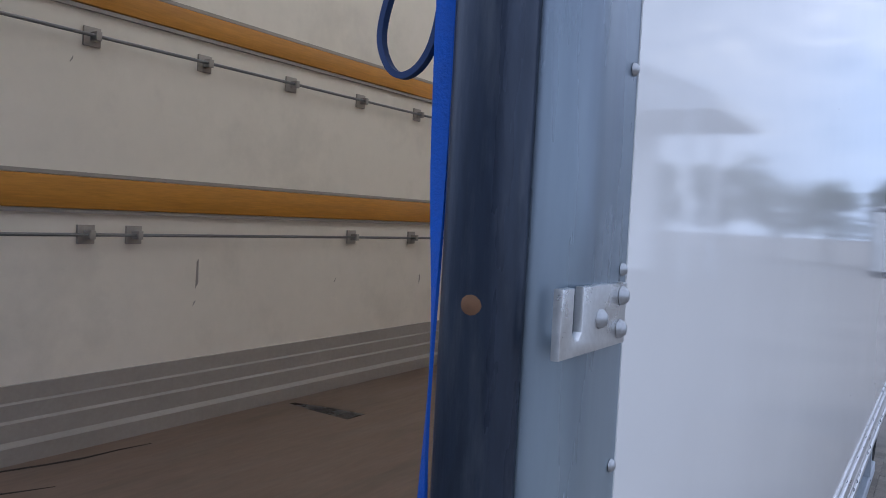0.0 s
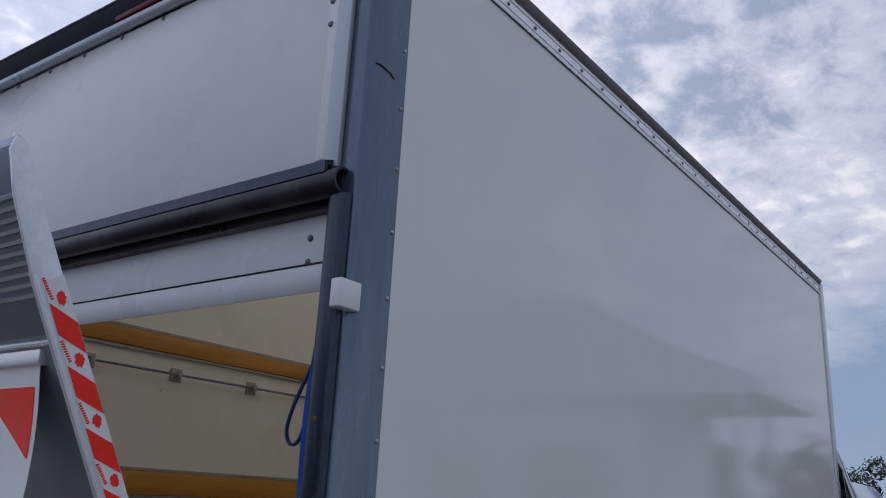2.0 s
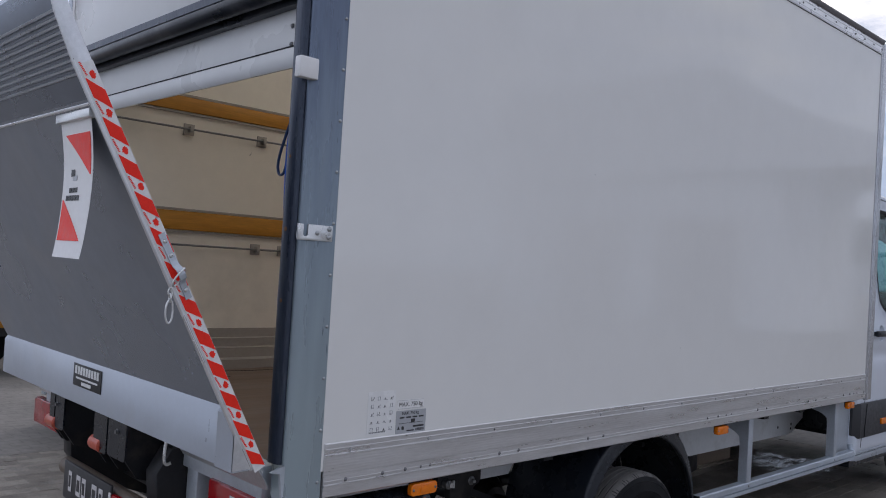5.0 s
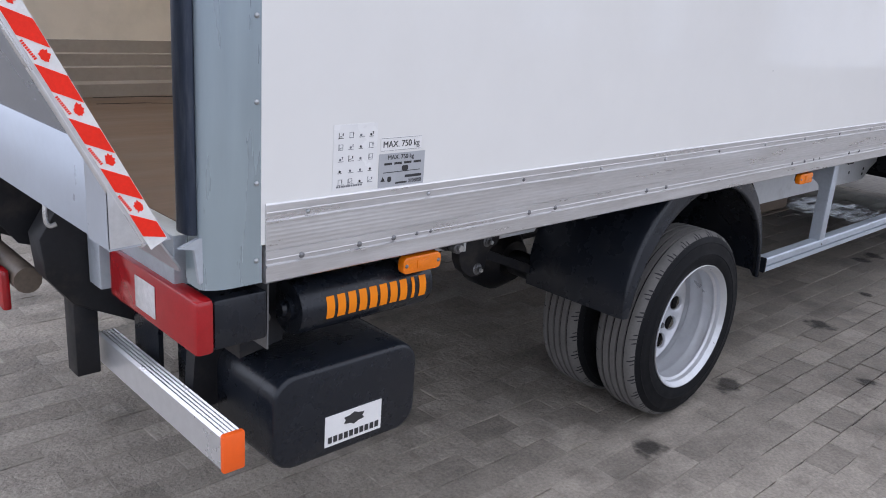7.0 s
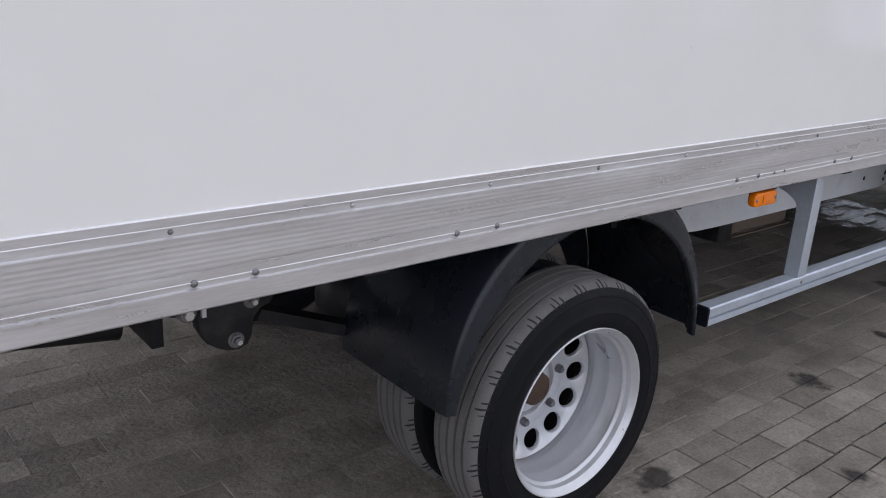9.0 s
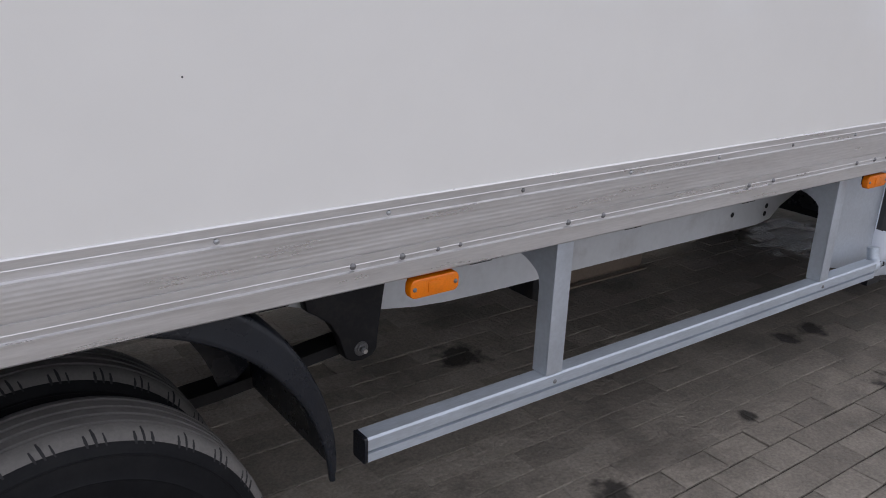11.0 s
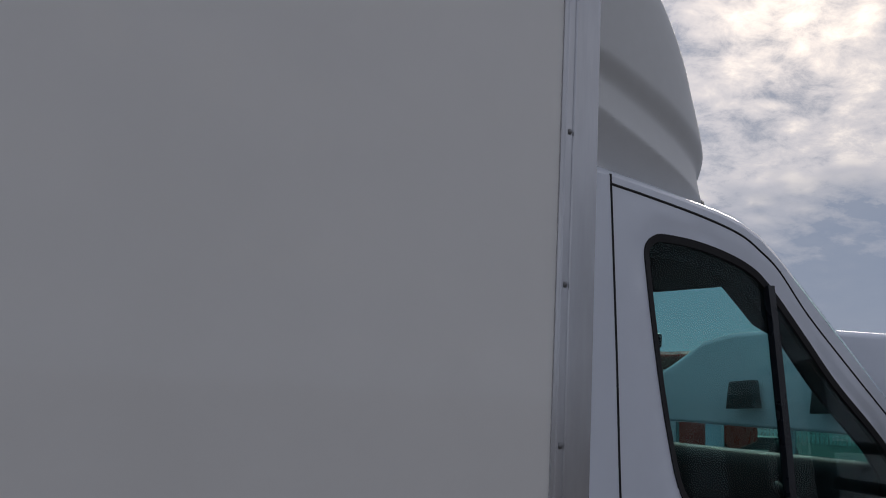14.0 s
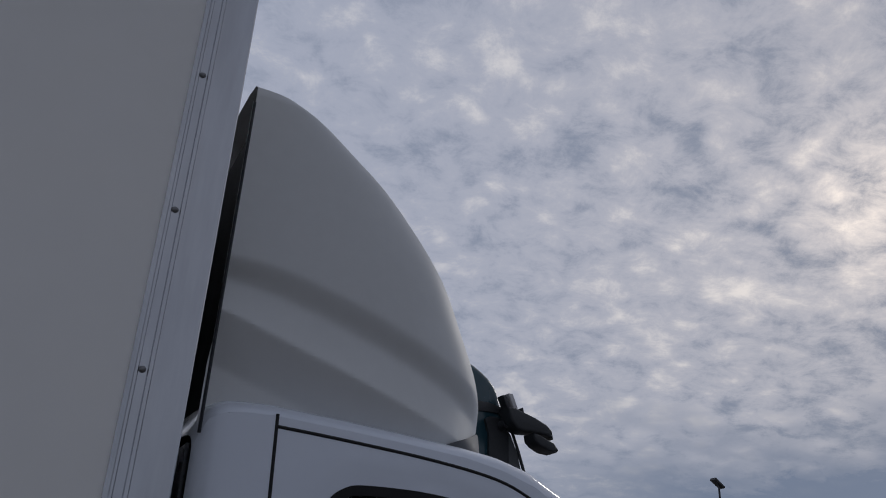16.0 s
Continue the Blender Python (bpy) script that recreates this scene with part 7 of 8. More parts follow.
    part("front_bumper", prism([(6.82, 0.30), (7.36, 0.30), (7.40, 0.45), (7.38, 0.80), (7.30, 0.84), (6.82, 0.80)], "y", 0.22, W - 0.22, 0.03), "trim", truck, "dark plastic front bumper")
    part("grille", box(7.345, 7.375, 0.5, W - 0.5, 0.82, 1.04, 0.01), "black", truck)
    # rear wall, floor, inner trim
    # back coloured black to paint the shade in the gap to the box
    part("cab_back", prism([(0.155, 0.535), (W - 0.155, 0.535), (W - 0.155, 1.3), (W - 0.215, 2.20), (0.215, 2.20), (0.155, 1.3)], "x", 4.640, 4.647), "black", truck)
    part("cab_trim", prism([(0.16, 0.54), (W - 0.16, 0.54), (W - 0.16, 1.3), (W - 0.22, 2.19), (0.22, 2.19), (0.16, 1.3)], "x", 4.6475, 4.660), "dash", truck)
    # dark pillar linings beside the windscreen and the header over it
    for mirror in (False, True):
        bm = bm_new()
        rows = []
        for k in range(15):
            x = 5.46 + (6.66 - 5.46) * k / 14
            z = interp(x, ROOF)
            y = skin_y(x, z) + 0.012
            w = 0.25 if k < 4 else 0.19
            pts = [(x, y, z - 0.055), (x + 0.02, y + w * 0.55, z - 0.040), (x + 0.05, y + w, z - 0.030), (x + 0.05, y + w, z - 0.016), (x, y, z - 0.016)]
            rows.append([bm.verts.new((a, 2 * CY - b if mirror else b, c)) for a, b, c in pts])
        for p_, q_ in zip(rows, rows[1:]):
            for k in range(5):
                bm.faces.new((p_[k], p_[(k + 1) % 5], q_[(k + 1) % 5], q_[k]))
        bmesh.ops.recalc_face_normals(bm, faces=list(bm.faces))
        part("pillar_lining", bm, "dash", truck)
    part("header_lining", prism([(5.42, 2.215), (5.42, 2.185), (5.60, 2.140), (5.74, 2.118), (5.72, 2.130), (5.58, 2.185)], "y", 0.34, W - 0.34), "dash", truck)
    part("cab_floor", box(4.67, 6.6, 0.17, W - 0.17, 0.50, 0.53), "dash", truck)
    part("headliner", box(4.67, 5.46, 0.19, W - 0.19, 2.185, 2.205), "dash", truck)
    for y in (0.155, W - 0.165):
        part("door_trim", box(4.92, 6.15, y, y + 0.010, 0.55, 1.345, 0.003), "dash", truck)
        part("armrest", box(5.1, 5.7, y + 0.012 if y < 1 else y - 0.072, y + 0.072 if y < 1 else y - 0.012, 1.02, 1.10, 0.012), "dash", truck)
    part("dashboard", prism([(6.10, 0.75), (5.98, 1.15), (5.99, 1.38), (6.02, 1.495), (6.08, 1.542), (6.28, 1.545), (6.50, 1.38), (6.56, 0.75)], "y", 0.20, W - 0.20, 0.02), "dash", truck, "dark plastic dashboard")
    for yv in (0.30, 0.86, 1.12):
        vent = part("air_vent", box(5.968, 5.985, yv, yv + 0.13, 1.30, 1.39, 0.008), "black", truck)
        for q in range(4):
            part("slat", box(5.963, 5.9675, yv + 0.012, yv + 0.118, 1.312 + q * 0.020, 1.318 + q * 0.020), "trim", vent)
    part("grab_handle", tube(smooth_line([(5.97, 0.24, 1.30), (5.92, 0.26, 1.36), (5.90, 0.34, 1.42), (5.93, 0.42, 1.45), (5.99, 0.46, 1.45)], 5), 0.017, 10), "dash", truck)
    part("instrument_hood", prism([(6.02, 1.44), (5.99, 1.54), (6.09, 1.58), (6.24, 1.53), (6.24, 1.50)], "y", 1.42, 1.80, 0.01), "dash", truck)
    c = Vector((5.86, 1.62, 1.24))
    ring = [c + Vector((0.085 * math.sin(a) * -1, 0.195 * math.cos(a), 0.175 * math.sin(a))) for a in [k * math.pi / 16 for k in range(33)]]
    sw = part("steering_wheel", tube(ring, 0.016, 10, caps=False), "dash", truck, "black steering wheel")
    part("wheel_boss", tube([(5.87, 1.62, 1.235), (6.02, 1.62, 1.17)], 0.055, 14), "dash", sw)
    for a in (0.2, math.pi - 0.2, -math.pi / 2):
        part("spoke", tube([c, c + Vector((-0.085 * math.sin(a), 0.19 * math.cos(a), 0.17 * math.sin(a)))], 0.014), "dash", sw)
    for y in (0.32, 0.80, 1.38):
        seat = part("seat_back", prism([(4.82, 0.85), (4.98, 0.85), (4.90, 1.50), (4.84, 1.56), (4.74, 1.54)], "y", y, y + 0.44, 0.03), "cloth", truck, "dark cloth seat")
        part("seat_cushion", box(4.92, 5.42, y, y + 0.44, 0.72, 0.88, 0.04), "cloth", truck)
        part("headrest", box(4.745, 4.835, y + 0.10, y + 0.34, 1.58, 1.76, 0.035), "cloth", seat)
    part("rear_view_mirror", box(5.98, 6.01, 0.98, 1.18, 1.93, 1.99, 0.01), "black", truck)


DX = [(2.28, 0.775), (2.45, 0.775), (2.60, 0.718), (2.75, 0.640), (2.90, 0.495), (2.98, 0.372), (3.04, 0.258), (3.075, 0.140), (3.085, 0.105), (3.105, 0.055), (3.118, 0.02)]
DY = [(2.28, 0.884), (3.045, 0.884), (3.068, 0.878), (3.085, 0.855), (3.10, 0.79), (3.11, 0.65), (3.118, 0.35)]


def build_deflector():
    """Moulded roof deflector between cab roof and box, rounded in plan and hollow at the back."""
    rear, p = 4.656, 4.5
    na = [(q.z, q.x) for q in smooth_line([(b, 0, a) for a, b in DX], 6)]
    nb = DY

    def step(t, w):
        t = max(0.0, min(1.0, t / w + 0.5))
        return t * t * (3 - 2 * t)

    def dish(x, z):
        """Moulded hollow along the side: soft above, a crisp crease below, undercut under it."""
        l1 = 2.480 - 0.312 * (x - 4.67)
        l2 = 2.586 - 0.33 * max(x - 4.74, 0.0) ** 1.3
        fade = max(0.0, min(1.0, (5.46 - x) / 0.12))
        if z > l2 + 0.03:
            return 0.0
        if z < l1:
            return fade * min(0.52 * (l1 - z), 0.055)
        s = (l2 + 0.03 - z) / (l2 + 0.03 - l1)
        return fade * 0.030 * (step(s - 0.20, 0.40) if s < 0.4 else 1.0 - ((s - 0.4) / 0.6) ** 1.1)

    zs = [2.215 + 0.0065 * k for k in range(68)] + [2.66 + 0.010 * k for k in range(39)] + [3.042, 3.050, 3.058, 3.066, 3.072, 3.078, 3.085, 3.092, 3.10, 3.106, 3.112, 3.118]
    bm = bm_new()
    rows = []
    # stations evenly spaced along the side, closer together round the front
    half = [math.asin((k / 56) ** (p / 2)) for k in range(55)] + [radians(73 + 17 * k / 9) for k in range(10)]
    stations = half + [math.pi - th for th in half[-2::-1]]
    K = len(stations) - 1
    for z in zs:
        a, b = 1.05 * interp(z, na), interp(z, nb)
        row = []
        for k in range(K + 1):
            th = stations[k]
            c, s = math.cos(th), math.sin(th)
            cx = math.copysign(abs(c) ** (2 / p), c)
            x = rear + a * abs(s) ** (2 / p)
            y = CY - b * cx
            y += dish(x, z) * cx
            row.append(bm.verts.new((x, y, z)))
        rows.append(row)
    for q, r in zip(rows, rows[1:]):
        for k in range(K):
            bm.faces.new((q[k], q[k + 1], r[k + 1], r[k]))
    bmesh.ops.recalc_face_normals(bm, faces=list(bm.faces))
    shell = part("roof_deflector", bm, "grp", truck, "pale grey moulded roof deflector above the cab", angle=26)
    def inset(z):
        return 0.062 if z < 2.66 else 0.014

    # flat near-black sheet that paints the shade inside the hollow
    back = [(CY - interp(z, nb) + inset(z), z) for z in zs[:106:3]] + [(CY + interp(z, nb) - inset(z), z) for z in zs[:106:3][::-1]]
    part("deflector_back", prism(back, "x", rear + 0.030, rear + 0.038), "seam", truck, "flat black sheet for the shaded hollow of the deflector")
    for side in (-1, 1):
        line = [(rear - 0.002, CY + side * (interp(z, nb) - 0.002), z) for z in zs[:106:4]]
        part("edge_trim", tube(line, 0.004, 6), "black", shell)
    # dark foot wrapped round each lower front corner
    for side in (1, -1):
        bm = bm_new()
        rows = []
        for k in range(13):
            th = radians(25 + 42 * k / 12)
            cx, sx = math.cos(th) ** (2 / p), math.sin(th) ** (2 / p)
            zt = 2.262 + 0.080 * min(1.0, k / 7) ** 0.8
            row = []
            for j in range(5):
                z = 2.215 + (zt - 2.215) * j / 4
                a, b = 1.05 * interp(z, na), interp(z, nb)
                x = rear + a * sx
                y = CY - (b - dish(x, z)) * cx
                row.append(bm.verts.new((x + (0.006 + 0.014 * (1 - j / 4)) * sx, y - 0.006 if side > 0 else 2 * CY - y + 0.006, z)))
            rows.append(row)
        for q, r in zip(rows, rows[1:]):
            for j in range(4):
                bm.faces.new((q[j], r[j], r[j + 1], q[j + 1]))
        bmesh.ops.recalc_face_normals(bm, faces=list(bm.faces))
        bmesh.ops.solidify(bm, geom=list(bm.faces), thickness=0.004)
        part("deflector_foot", bm, "foot", truck, "dark grey fairing foot", angle=50)


build_cab()
build_deflector()

# ---------------------------------------------------------------- the yard round the truck
def build_street_lamp(x, y, h):
    t = thing("street_lamp", (x, y, GROUND), "tall grey street lamp with a flat tilted head", "street lamp")
    part("pole", lathe([(0.09, GROUND), (0.055, h), (0.0001, h)], (x, y, 0), "z", 12), "far_dark", t)
    part("head", prism([(x - 0.42, h + 0.20), (x - 0.36, h + 0.32), (x + 0.26, h - 0.10), (x + 0.22, h - 0.20)], "y", y - 0.22, y + 0.22, 0.02), "far_dark", t)


def wheel_at(x, y, r, parent, axis="y", w=0.25):
    c = (x, y, GROUND + r)
    tb = part("tyre", lathe([(0.6 * r, -w / 2), (0.97 * r, -w / 2), (r, -w / 3), (r, w / 3), (0.97 * r, w / 2), (0.6 * r, w / 2)], c, axis, 28, close=True), "tyre", parent)
    part("rim", lathe([(0.0001, -w * 0.3), (0.6 * r, -w * 0.3), (0.6 * r, w * 0.3), (0.0001, w * 0.3)], c, axis, 20), "rim", tb)


def build_white_van():
    """A white delivery van parked across the row; nose towards +y."""
    x0, x1 = 9.3, 11.2
    v = thing("delivery_van", ((x0 + x1) / 2, 3.0, GROUND), "white delivery van parked across the end of the row", "van")
    lower = [(0.75, 0.35), (0.72, 1.22), (4.97, 1.22), (5.0, 1.10), (5.0, 0.45), (4.8, 0.32)]
    upper = [(0.71, 1.553), (0.70, 1.95), (0.85, 2.15), (1.3, 2.24), (1.72, 2.285), (2.1, 2.32), (2.6, 2.34), (3.0, 2.32), (3.27, 2.26), (3.65, 2.03), (4.1, 1.84), (4.60, 1.553)]
    part("lower_body", prism(lower, "x", x0, x1, 0.04, seg=3), "van", v)
    part("upper_body", prism(upper, "x", x0, x1, 0.05, seg=3), "van", v, "white high roof")
    for ya, yb in ((0.74, 1.45), (3.55, 3.66), (4.40, 4.60)):
        for xa in (x0 + 0.005, x1 - 0.065):
            part("pillar", box(xa, xa + 0.06, ya, yb, 1.221, 1.552), "van", v)
    for xa in (x0 + 0.02, x1 - 0.03):
        w = part("side_window", box(xa, xa + 0.008, 1.45, 3.55, 1.221, 1.552), "screen", v)
        w.visible_shadow = False
    part("side_moulding", box(x0 - 0.02, x0 - 0.001, 1.3, 4.2, 0.62, 0.74, 0.005), "trim", v)
    for y in (1.55, 4.05):
        wheel_at(x0 + 0.14, y, 0.34, v, "x")
        wheel_at(x1 - 0.14, y, 0.34, v, "x")
    for ym, wm in ((1.80, 0.40), (2.66, 0.26)):
        part("outside_mirror", prism([(ym, 1.71), (ym + wm, 1.69), (ym + wm - 0.03, 1.91), (ym + 0.03, 1.93)], "x", x0 - 0.17, x0 - 0.03, 0.025, seg=3), "far_dark", v)


def build_tractor(x, y, material, name_label, h=3.75):
    """A tall lorry cab with visor, mirror arms and roof kit, nose towards -x... seen over the near roofs."""
    t = thing("lorry_cab", (x, y, GROUND), name_label, "lorry")
    d, w = 2.3, 2.5
    prof = [(x, 0.5), (x - 0.04, 1.9), (x + 0.10, 2.9), (x + 0.30, h - 0.12), (x + 0.55, h), (x + d, h + 0.02), (x + d, 0.9), (x + 0.6, 0.5)]
    part("cab_shell", prism(prof, "y", y, y + w, 0.07, seg=3), material, t)
    part("windscreen", prism([(x - 0.065, 1.95), (x + 0.055, 2.85), (x + 0.075, 2.85), (x - 0.045, 1.95)], "y", y + 0.12, y + w - 0.12), "screen", t)
    part("sun_visor", prism([(x - 0.12, h - 0.62), (x + 0.12, h - 0.52), (x + 0.12, h - 0.46), (x - 0.12, h - 0.52)], "y", y + 0.05, y + w - 0.05), "far_dark", t)
    for yy in (y - 0.10, y + w + 0.02):
        m = part("mirror_housing", prism([(x - 0.20, 1.9), (x + 0.02, 1.9), (x + 0.04, 2.6), (x - 0.16, 2.7)], "y", yy - 0.18 if yy < y else yy, yy if yy < y else yy + 0.18, 0.04), "far_dark", t)
        part("mirror_arm", tube([(x - 0.05, yy, 2.66), (x + 0.2, y + 0.2 if yy < y else y + w - 0.2, 2.85)], 0.04), "far_dark", m)
    for xx in (x + 0.75, x + 3.6):
        for yy in (y + 0.15, y + w - 0.15):
            wheel_at(xx, yy, 0.5, t, "y", 0.3)
    part("chassis_frame", box(x + 0.5, x + 5.2, y + 0.8, y + w - 0.8, 0.65, 0.95), "far_dark", t)
    return t


def build_teal_lorry():
    """The neighbour's tall dark lorry: only its roof edge, visor, lamps and mirror arm stand above the truck."""
    t = thing("lorry", (4.5, 4.6, GROUND), "dark teal lorry with a black mirror arm parked alongside", "lorry")
    y0, y1 = 3.33, 5.83
    prof = [(7.36, 0.45), (7.42, 1.60), (7.40, 2.75), (7.335, 3.10), (7.262, 3.33), (7.234, 3.427), (7.200, 3.484), (7.156, 3.529), (7.101, 3.567), (7.035, 3.604), (6.97, 3.631), (6.80, 3.68), (6.40, 3.71), (5.75, 3.72), (5.75, 0.80), (6.60, 0.45)]
    part("cab_shell", prism(prof, "y", y0, y1, 0.05, seg=3), "teal", t)
    part("windscreen", prism([(7.505, 1.75), (7.475, 2.78), (7.405, 3.10), (7.395, 3.10), (7.465, 2.78), (7.495, 1.75)], "y", y0 + 0.1, y1 - 0.1), "screen", t)
    part("sun_visor", prism([(6.98, 3.350), (7.149, 3.347), (7.268, 3.324), (7.344, 3.302), (7.330, 3.258), (7.214, 3.282), (6.98, 3.275)], "y", y0 - 0.012, y1 + 0.012, 0.006), "far_dark", t)
    arm = part("mirror_arm", prism([(7.189, 3.285), (7.264, 3.282), (7.328, 3.264), (7.414, 3.240), (7.501, 3.206), (7.540, 3.172), (7.553, 3.115), (7.490, 3.135), (7.392, 3.140), (7.318, 3.135), (7.265, 3.145), (7.212, 3.201)], "y", y0 - 0.20, y0 - 0.06, 0.018, seg=3), "far_dark", t, "black mirror arm")
    part("mirror_head", prism([(7.356, 3.124), (7.403, 3.118), (7.463, 3.097), (7.521, 3.076), (7.557, 3.033), (7.541, 3.016), (7.466, 3.021), (7.402, 3.048), (7.366, 3.079)], "y", y0 - 0.25, y0 - 0.11, 0.014, seg=3), "far_dark", arm)
    part("arm_root", tube([(7.24, y0 - 0.10, 3.20), (7.24, y0 + 0.02, 3.19)], 0.035, 12), "far_dark", arm)
    part("door_pillar", prism([(7.109, 3.225), (7.151, 3.250), (7.280, 3.236), (7.295, 3.163), (7.300, 2.70), (7.15, 2.70), (7.143, 3.124)], "y", y0 - 0.026, y0 - 0.001), "far_dark", t)
    part("wind_deflector", prism([(7.300, 3.164), (7.324, 3.131), (7.378, 3.011), (7.411, 2.871), (7.43, 2.72), (7.36, 2.72), (7.306, 2.911)], "y", y0 - 0.016, y0 - 0.001), "foot", t, "dull grey wind deflector strip")
    part("pillar_edge", tube([(7.292, y0 - 0.02, 3.237), (7.326, y0 - 0.02, 3.168), (7.380, y0 - 0.02, 3.029), (7.440, y0 - 0.02, 2.86), (7.47, y0 - 0.02, 2.70)], 0.011), "far_dark", t)
    for pts, m in (([(7.190, 3.382), (7.215, 3.386), (7.255, 3.299), (7.229, 3.295)], "far_dark"), ([(7.236, 3.402), (7.271, 3.403), (7.311, 3.308), (7.280, 3.300)], "clear_lens"), ([(7.340, 3.312), (7.353, 3.322), (7.371, 3.265), (7.358, 3.259)], "far_dark")):
        lamp = part("work_lamp", prism(pts, "y", y0 - 0.12, y0 - 0.04, 0.004), m, t)
        part("lamp_foot", tube([(pts[3][0], y0 - 0.08, pts[3][1] + 0.01), (pts[3][0] - 0.01, y0 - 0.02, pts[3][1] - 0.03)], 0.007, 6), "far_dark", lamp)
    part("side_window", prism([(6.30, 1.75), (6.30, 2.66), (7.10, 2.66), (7.24, 1.75)], "y", y0 - 0.008, y0 - 0.001), "screen", t)
    # unseen body and skirt, added to keep light from under the truck
    part("load_body", prism([(0.70, 0.95), (5.55, 0.95), (5.55, 2.75), (0.70, 2.75)], "y", y0, y1, 0.04), "far_dark", t)
    part("side_skirt", box(0.80, 5.50, y0 + 0.02, y0 + 0.06, 0.16, 0.945, 0.01), "far_dark", t)
    for xx in (6.6, 1.7):
        wheel_at(xx, y0 + 0.22, 0.5, t, "y", 0.3)
        wheel_at(xx, y1 - 0.22, 0.5, t, "y", 0.3)
    part("chassis_frame", box(0.9, 6.4, y0 + 0.8, y1 - 0.8, 0.60, 0.94), "far_dark", t)
    return t


def build_far_lorry():
    """Dark lorry rear seen past the raised platform."""
    t = thing("parked_lorry", (2.2, 9.5, GROUND), "dark parked lorry with a yellow plate", "lorry")
    part("body", box(1.05, 2.55, 8.6, 10.9, 0.95, 1.55, 0.05), "far_dark", t)
    part("engine_parts", box(1.1, 2.4, 8.45, 8.6, 0.72, 1.35, 0.04), "canopy", t)
    for k in range(4):
        part("air_tank", tube([(1.15 + k * 0.32, 8.38, 0.95 + 0.1 * (k % 2)), (1.38 + k * 0.32, 8.38, 0.95 + 0.1 * (k % 2))], 0.09, 12), "galv_light", t)
    part("yellow_plate", box(1.30, 1.75, 8.26, 8.28, 0.52, 0.66, 0.004), "wood", t)
    part("bumper_beam", box(1.0, 2.5, 8.29, 8.42, 0.42, 0.72, 0.02), "far_dark", t)
    for xx in (1.35, 2.25):
        wheel_at(xx, 9.0, 0.42, t, "y", 0.28)
        wheel_at(xx, 10.5, 0.42, t, "y", 0.28)


def build_tree(x, y, h, seed):
    r = random.Random(seed)
    t = thing("tree", (x, y, GROUND), "leafy green tree beyond the yard", "tree", "trees behind the yard")
    trunk = tube(smooth_line([(x, y, GROUND), (x + r.uniform(-.1, .1), y + r.uniform(-.1, .1), h * 0.25), (x + r.uniform(-.3, .3), y + r.uniform(-.3, .3), h * 0.55)], 4), 0.16, 8)
    for k in range(6):
        a = k * 1.05 + r.uniform(-.3, .3)
        z0 = h * r.uniform(0.22, 0.45)
        tube([(x, y, z0), (x + math.cos(a) * h * 0.14, y + math.sin(a) * h * 0.14, z0 + h * 0.14), (x + math.cos(a) * h * 0.25, y + math.sin(a) * h * 0.25, z0 + h * 0.30)], 0.05, 6, bm=trunk)
    part("trunk", trunk, "bark", t)
    verts, faces = [], []
    lobes = []
    for k in range(15):
        a, u = r.uniform(0, 6.283), r.random()
        lobes.append((x + math.cos(a) * h * 0.30 * math.sqrt(u), y + math.sin(a) * h * 0.30 * math.sqrt(u), h * r.uniform(0.30, 0.90), h * r.uniform(0.09, 0.17)))
    for lx, ly, lz, lr in lobes:
        for k in range(230):
            d = Vector((r.gauss(0, 1), r.gauss(0, 1), r.gauss(0, 1))).normalized() * lr * r.uniform(0.55, 1.12)
            c = Vector((lx, ly, lz)) + d
            s = r.uniform(0.09, 0.20) * h / 7
            n1 = Vector((r.gauss(0, 1), r.gauss(0, 1), r.gauss(0, 1))).normalized()
            n2 = n1.orthogonal().normalized()
            b = len(verts)
            verts += [c - n1 * s, c + n2 * s * 0.5, c + n1 * s, c - n2 * s * 0.5]
            faces.append((b, b + 1, b + 2, b + 3))
    me = bpy.data.meshes.new("crown")
    me.from_pydata([tuple(v) for v in verts], [], faces)
    me.materials.append(M["leaf"])
    ob = new("crown", me)
    under(ob, t)


def build_trees():
    r = random.Random(21)
    y = -34.0
    k = 0
    while y < 14:
        build_tree(54 + r.uniform(-3, 5), y, r.uniform(5.4, 7.8), 100 + k)
        y += r.uniform(2.6, 4.2)
        k += 1


def build_fence():
    f = thing("picket_fence", (48, 27, GROUND), "white picket fence along the far edge of the yard", "fence")
    pk = mesh_of("picket", prism([(-0.065, 0.0), (0.065, 0.0), (0.065, 1.12), (0.0, 1.20), (-0.065, 1.12)], "x", -0.012, 0.012), "fence")
    n = 100
    for k in range(n):
        ob = share("picket", pk, Matrix.Identity(4), f)
        ob.matrix_parent_inverse = Matrix.Translation(f.location).inverted()
        ob.matrix_basis = Matrix.Translation((48.0, 14 + k * 0.26, GROUND))
    for z in (0.3, 0.9):
        part("rail", box(48.02, 48.07, 13.8, 14 + n * 0.26, z, z + 0.09), "fence", f)


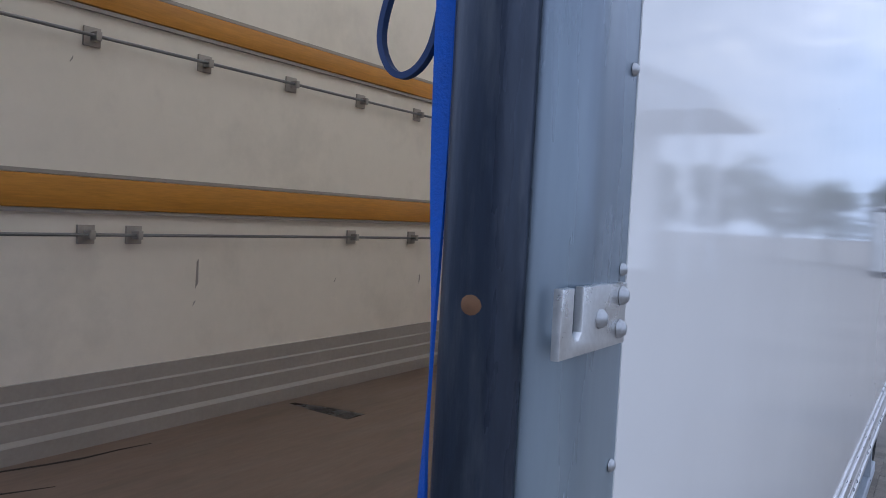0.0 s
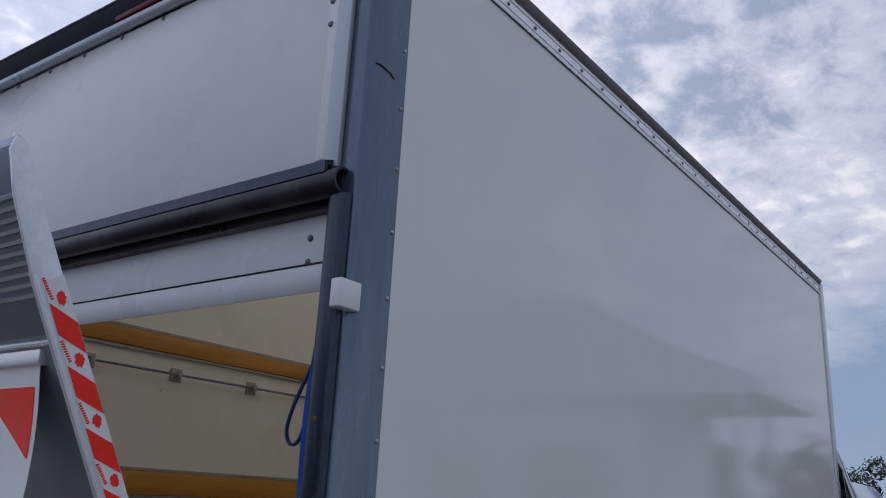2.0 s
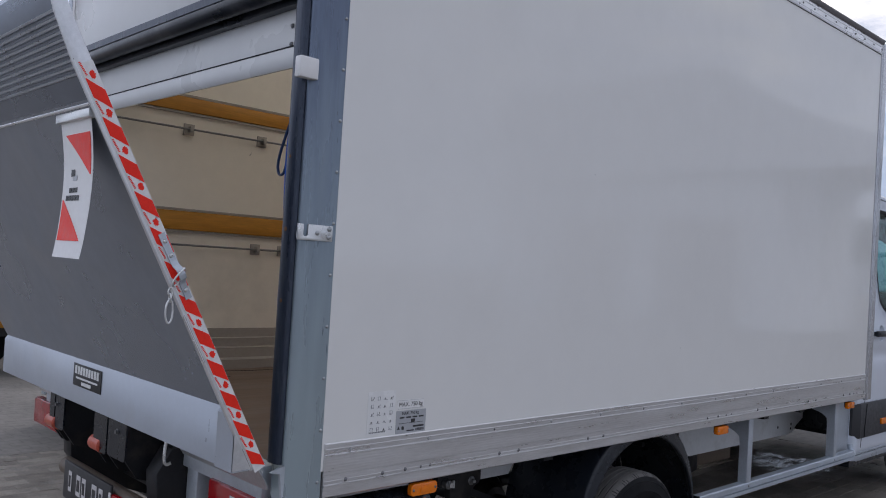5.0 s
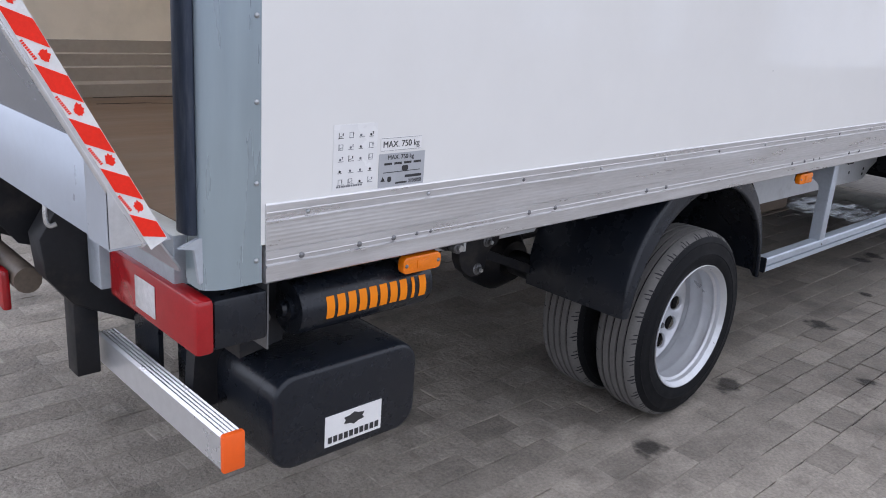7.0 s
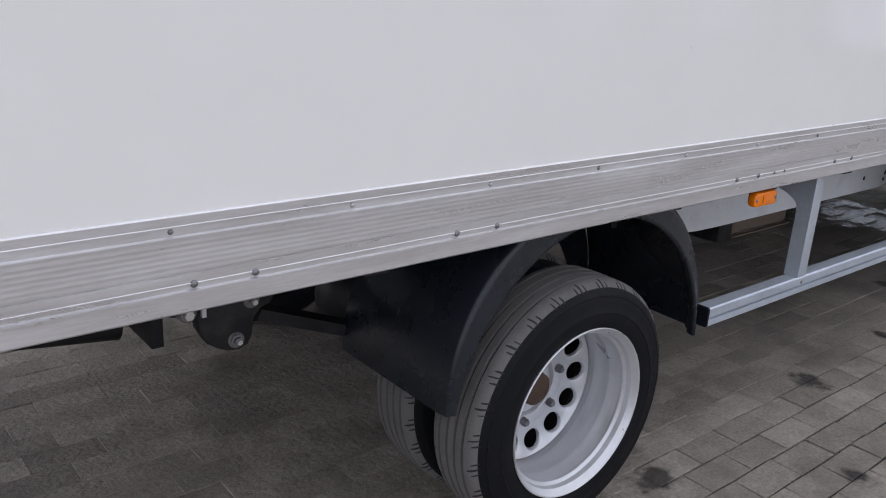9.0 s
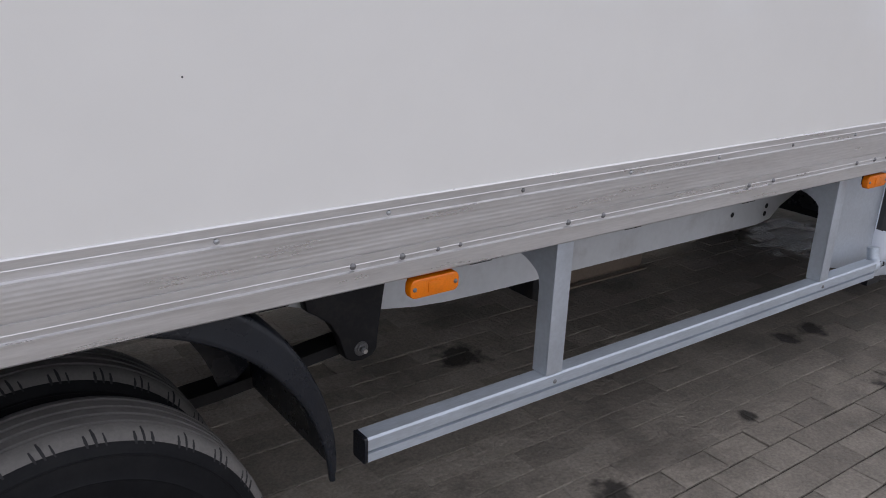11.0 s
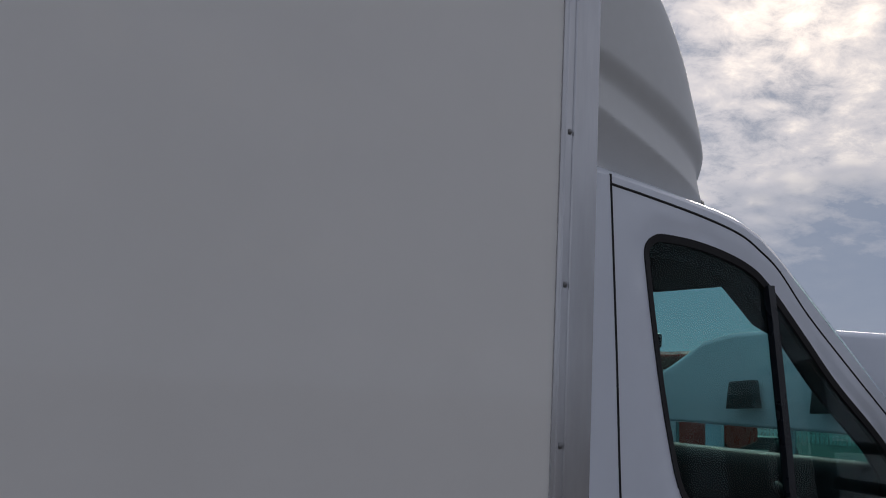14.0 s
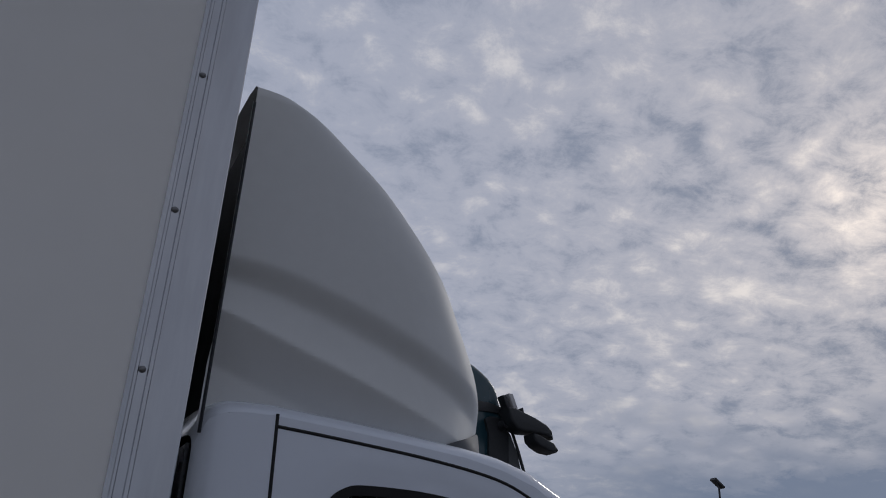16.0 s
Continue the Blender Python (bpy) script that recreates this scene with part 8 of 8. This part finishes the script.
def build_canopy():
    """Hall with a slanting canopy on columns at the far side of the yard, known from its mirror image in the panel."""
    c = thing("hall", (27, -10, GROUND), "grey hall with a slanting canopy on posts across the yard", "building")
    part("roof", prism([(-6.4, 5.62), (-6.4, 6.10), (-9.9, 7.6), (-13.2, 9.6), (-24.0, 9.6), (-24.0, 5.62)], "x", 26.6, 34.0), "canopy", c)
    part("wall", box(27.0, 33.6, -23.8, -10.6, GROUND, 5.615), "canopy", c)
    for y in (-20.5, -15.5):
        part("roller_door", box(26.94, 26.995, y, y + 3.4, GROUND, 3.9, 0.01), "grey_strip", c)
    for y in (-7.2, -9.4):
        for x in (26.6, 30.2):
            part("column", lathe([(0.12, GROUND), (0.12, 5.615)], (x, y, 0), "z", 12), "canopy", c)


build_street_lamp(39.2, 33.2, 10.2)
build_white_van()
build_teal_lorry()
build_tractor(19.5, 11.0, "far_red", "red lorry cab parked across the yard", 3.0)
build_far_lorry()
build_trees()
build_fence()
build_canopy()


# ---------------------------------------------------------------- paving blocks near the truck
def build_pavers():
    lx, ly = 0.2100, 0.1035
    px, py = 0.212, 0.108
    r = random.Random(9)
    shared = [paver_mesh(lx, ly, "paver"), paver_mesh(lx - 0.003, ly - 0.001, "paver"), paver_mesh(lx - 0.001, ly - 0.003, "paver")]
    verts, faces = [], []
    base = [tuple(v.co) for v in shared[0].vertices]
    polys = [tuple(p.vertices) for p in shared[0].polygons]
    # rows are kept on one lattice so that the far pattern meets them
    j0, j1 = math.floor(-1.7 / py), math.ceil(4.7 / py)
    i0, i1 = math.floor(-2.2 / px), math.ceil(7.4 / px)
    picked = 0
    for j in range(j0, j1):
        for i in range(i0, i1):
            x = (i + (0.5 if j % 2 else 0.0)) * px
            y = (j + 0.5) * py
            if not (-2.05 < x < 7.25 and -1.63 < y < 4.63):
                continue
            z = GROUND + r.uniform(-0.003, 0.0005)
            m = Matrix.Translation((x, y, z)) @ Euler((r.gauss(0, 0.010), r.gauss(0, 0.008), r.gauss(0, 0.012))).to_matrix().to_4x4()
            if 2.3 < x < 5.6 and -0.78 < y < 0.10 and picked < 300:
                ob = share("paver", shared[r.randrange(3)], m, ground)
                picked += 1
            else:
                b = len(verts)
                k_ = [(r.uniform(-0.004, 0.002), r.uniform(-0.004, 0.002)) for _ in range(4)]
                verts += [tuple(m @ Vector((v[0] + math.copysign(k_[n % 4][0], v[0]), v[1] + math.copysign(k_[n % 4][1], v[1]), v[2]))) for n, v in enumerate(base)]
                faces += [tuple(k + b for k in p) for p in polys]
    me = bpy.data.meshes.new("paving_blocks")
    me.from_pydata(verts, [], faces)
    me.materials.append(M["paver"])
    ob = new("paving_blocks", me)
    under(ob, ground)
    ob["kind"] = "stuff"
    ob["label"] = "laid grey concrete paving blocks"


build_pavers()
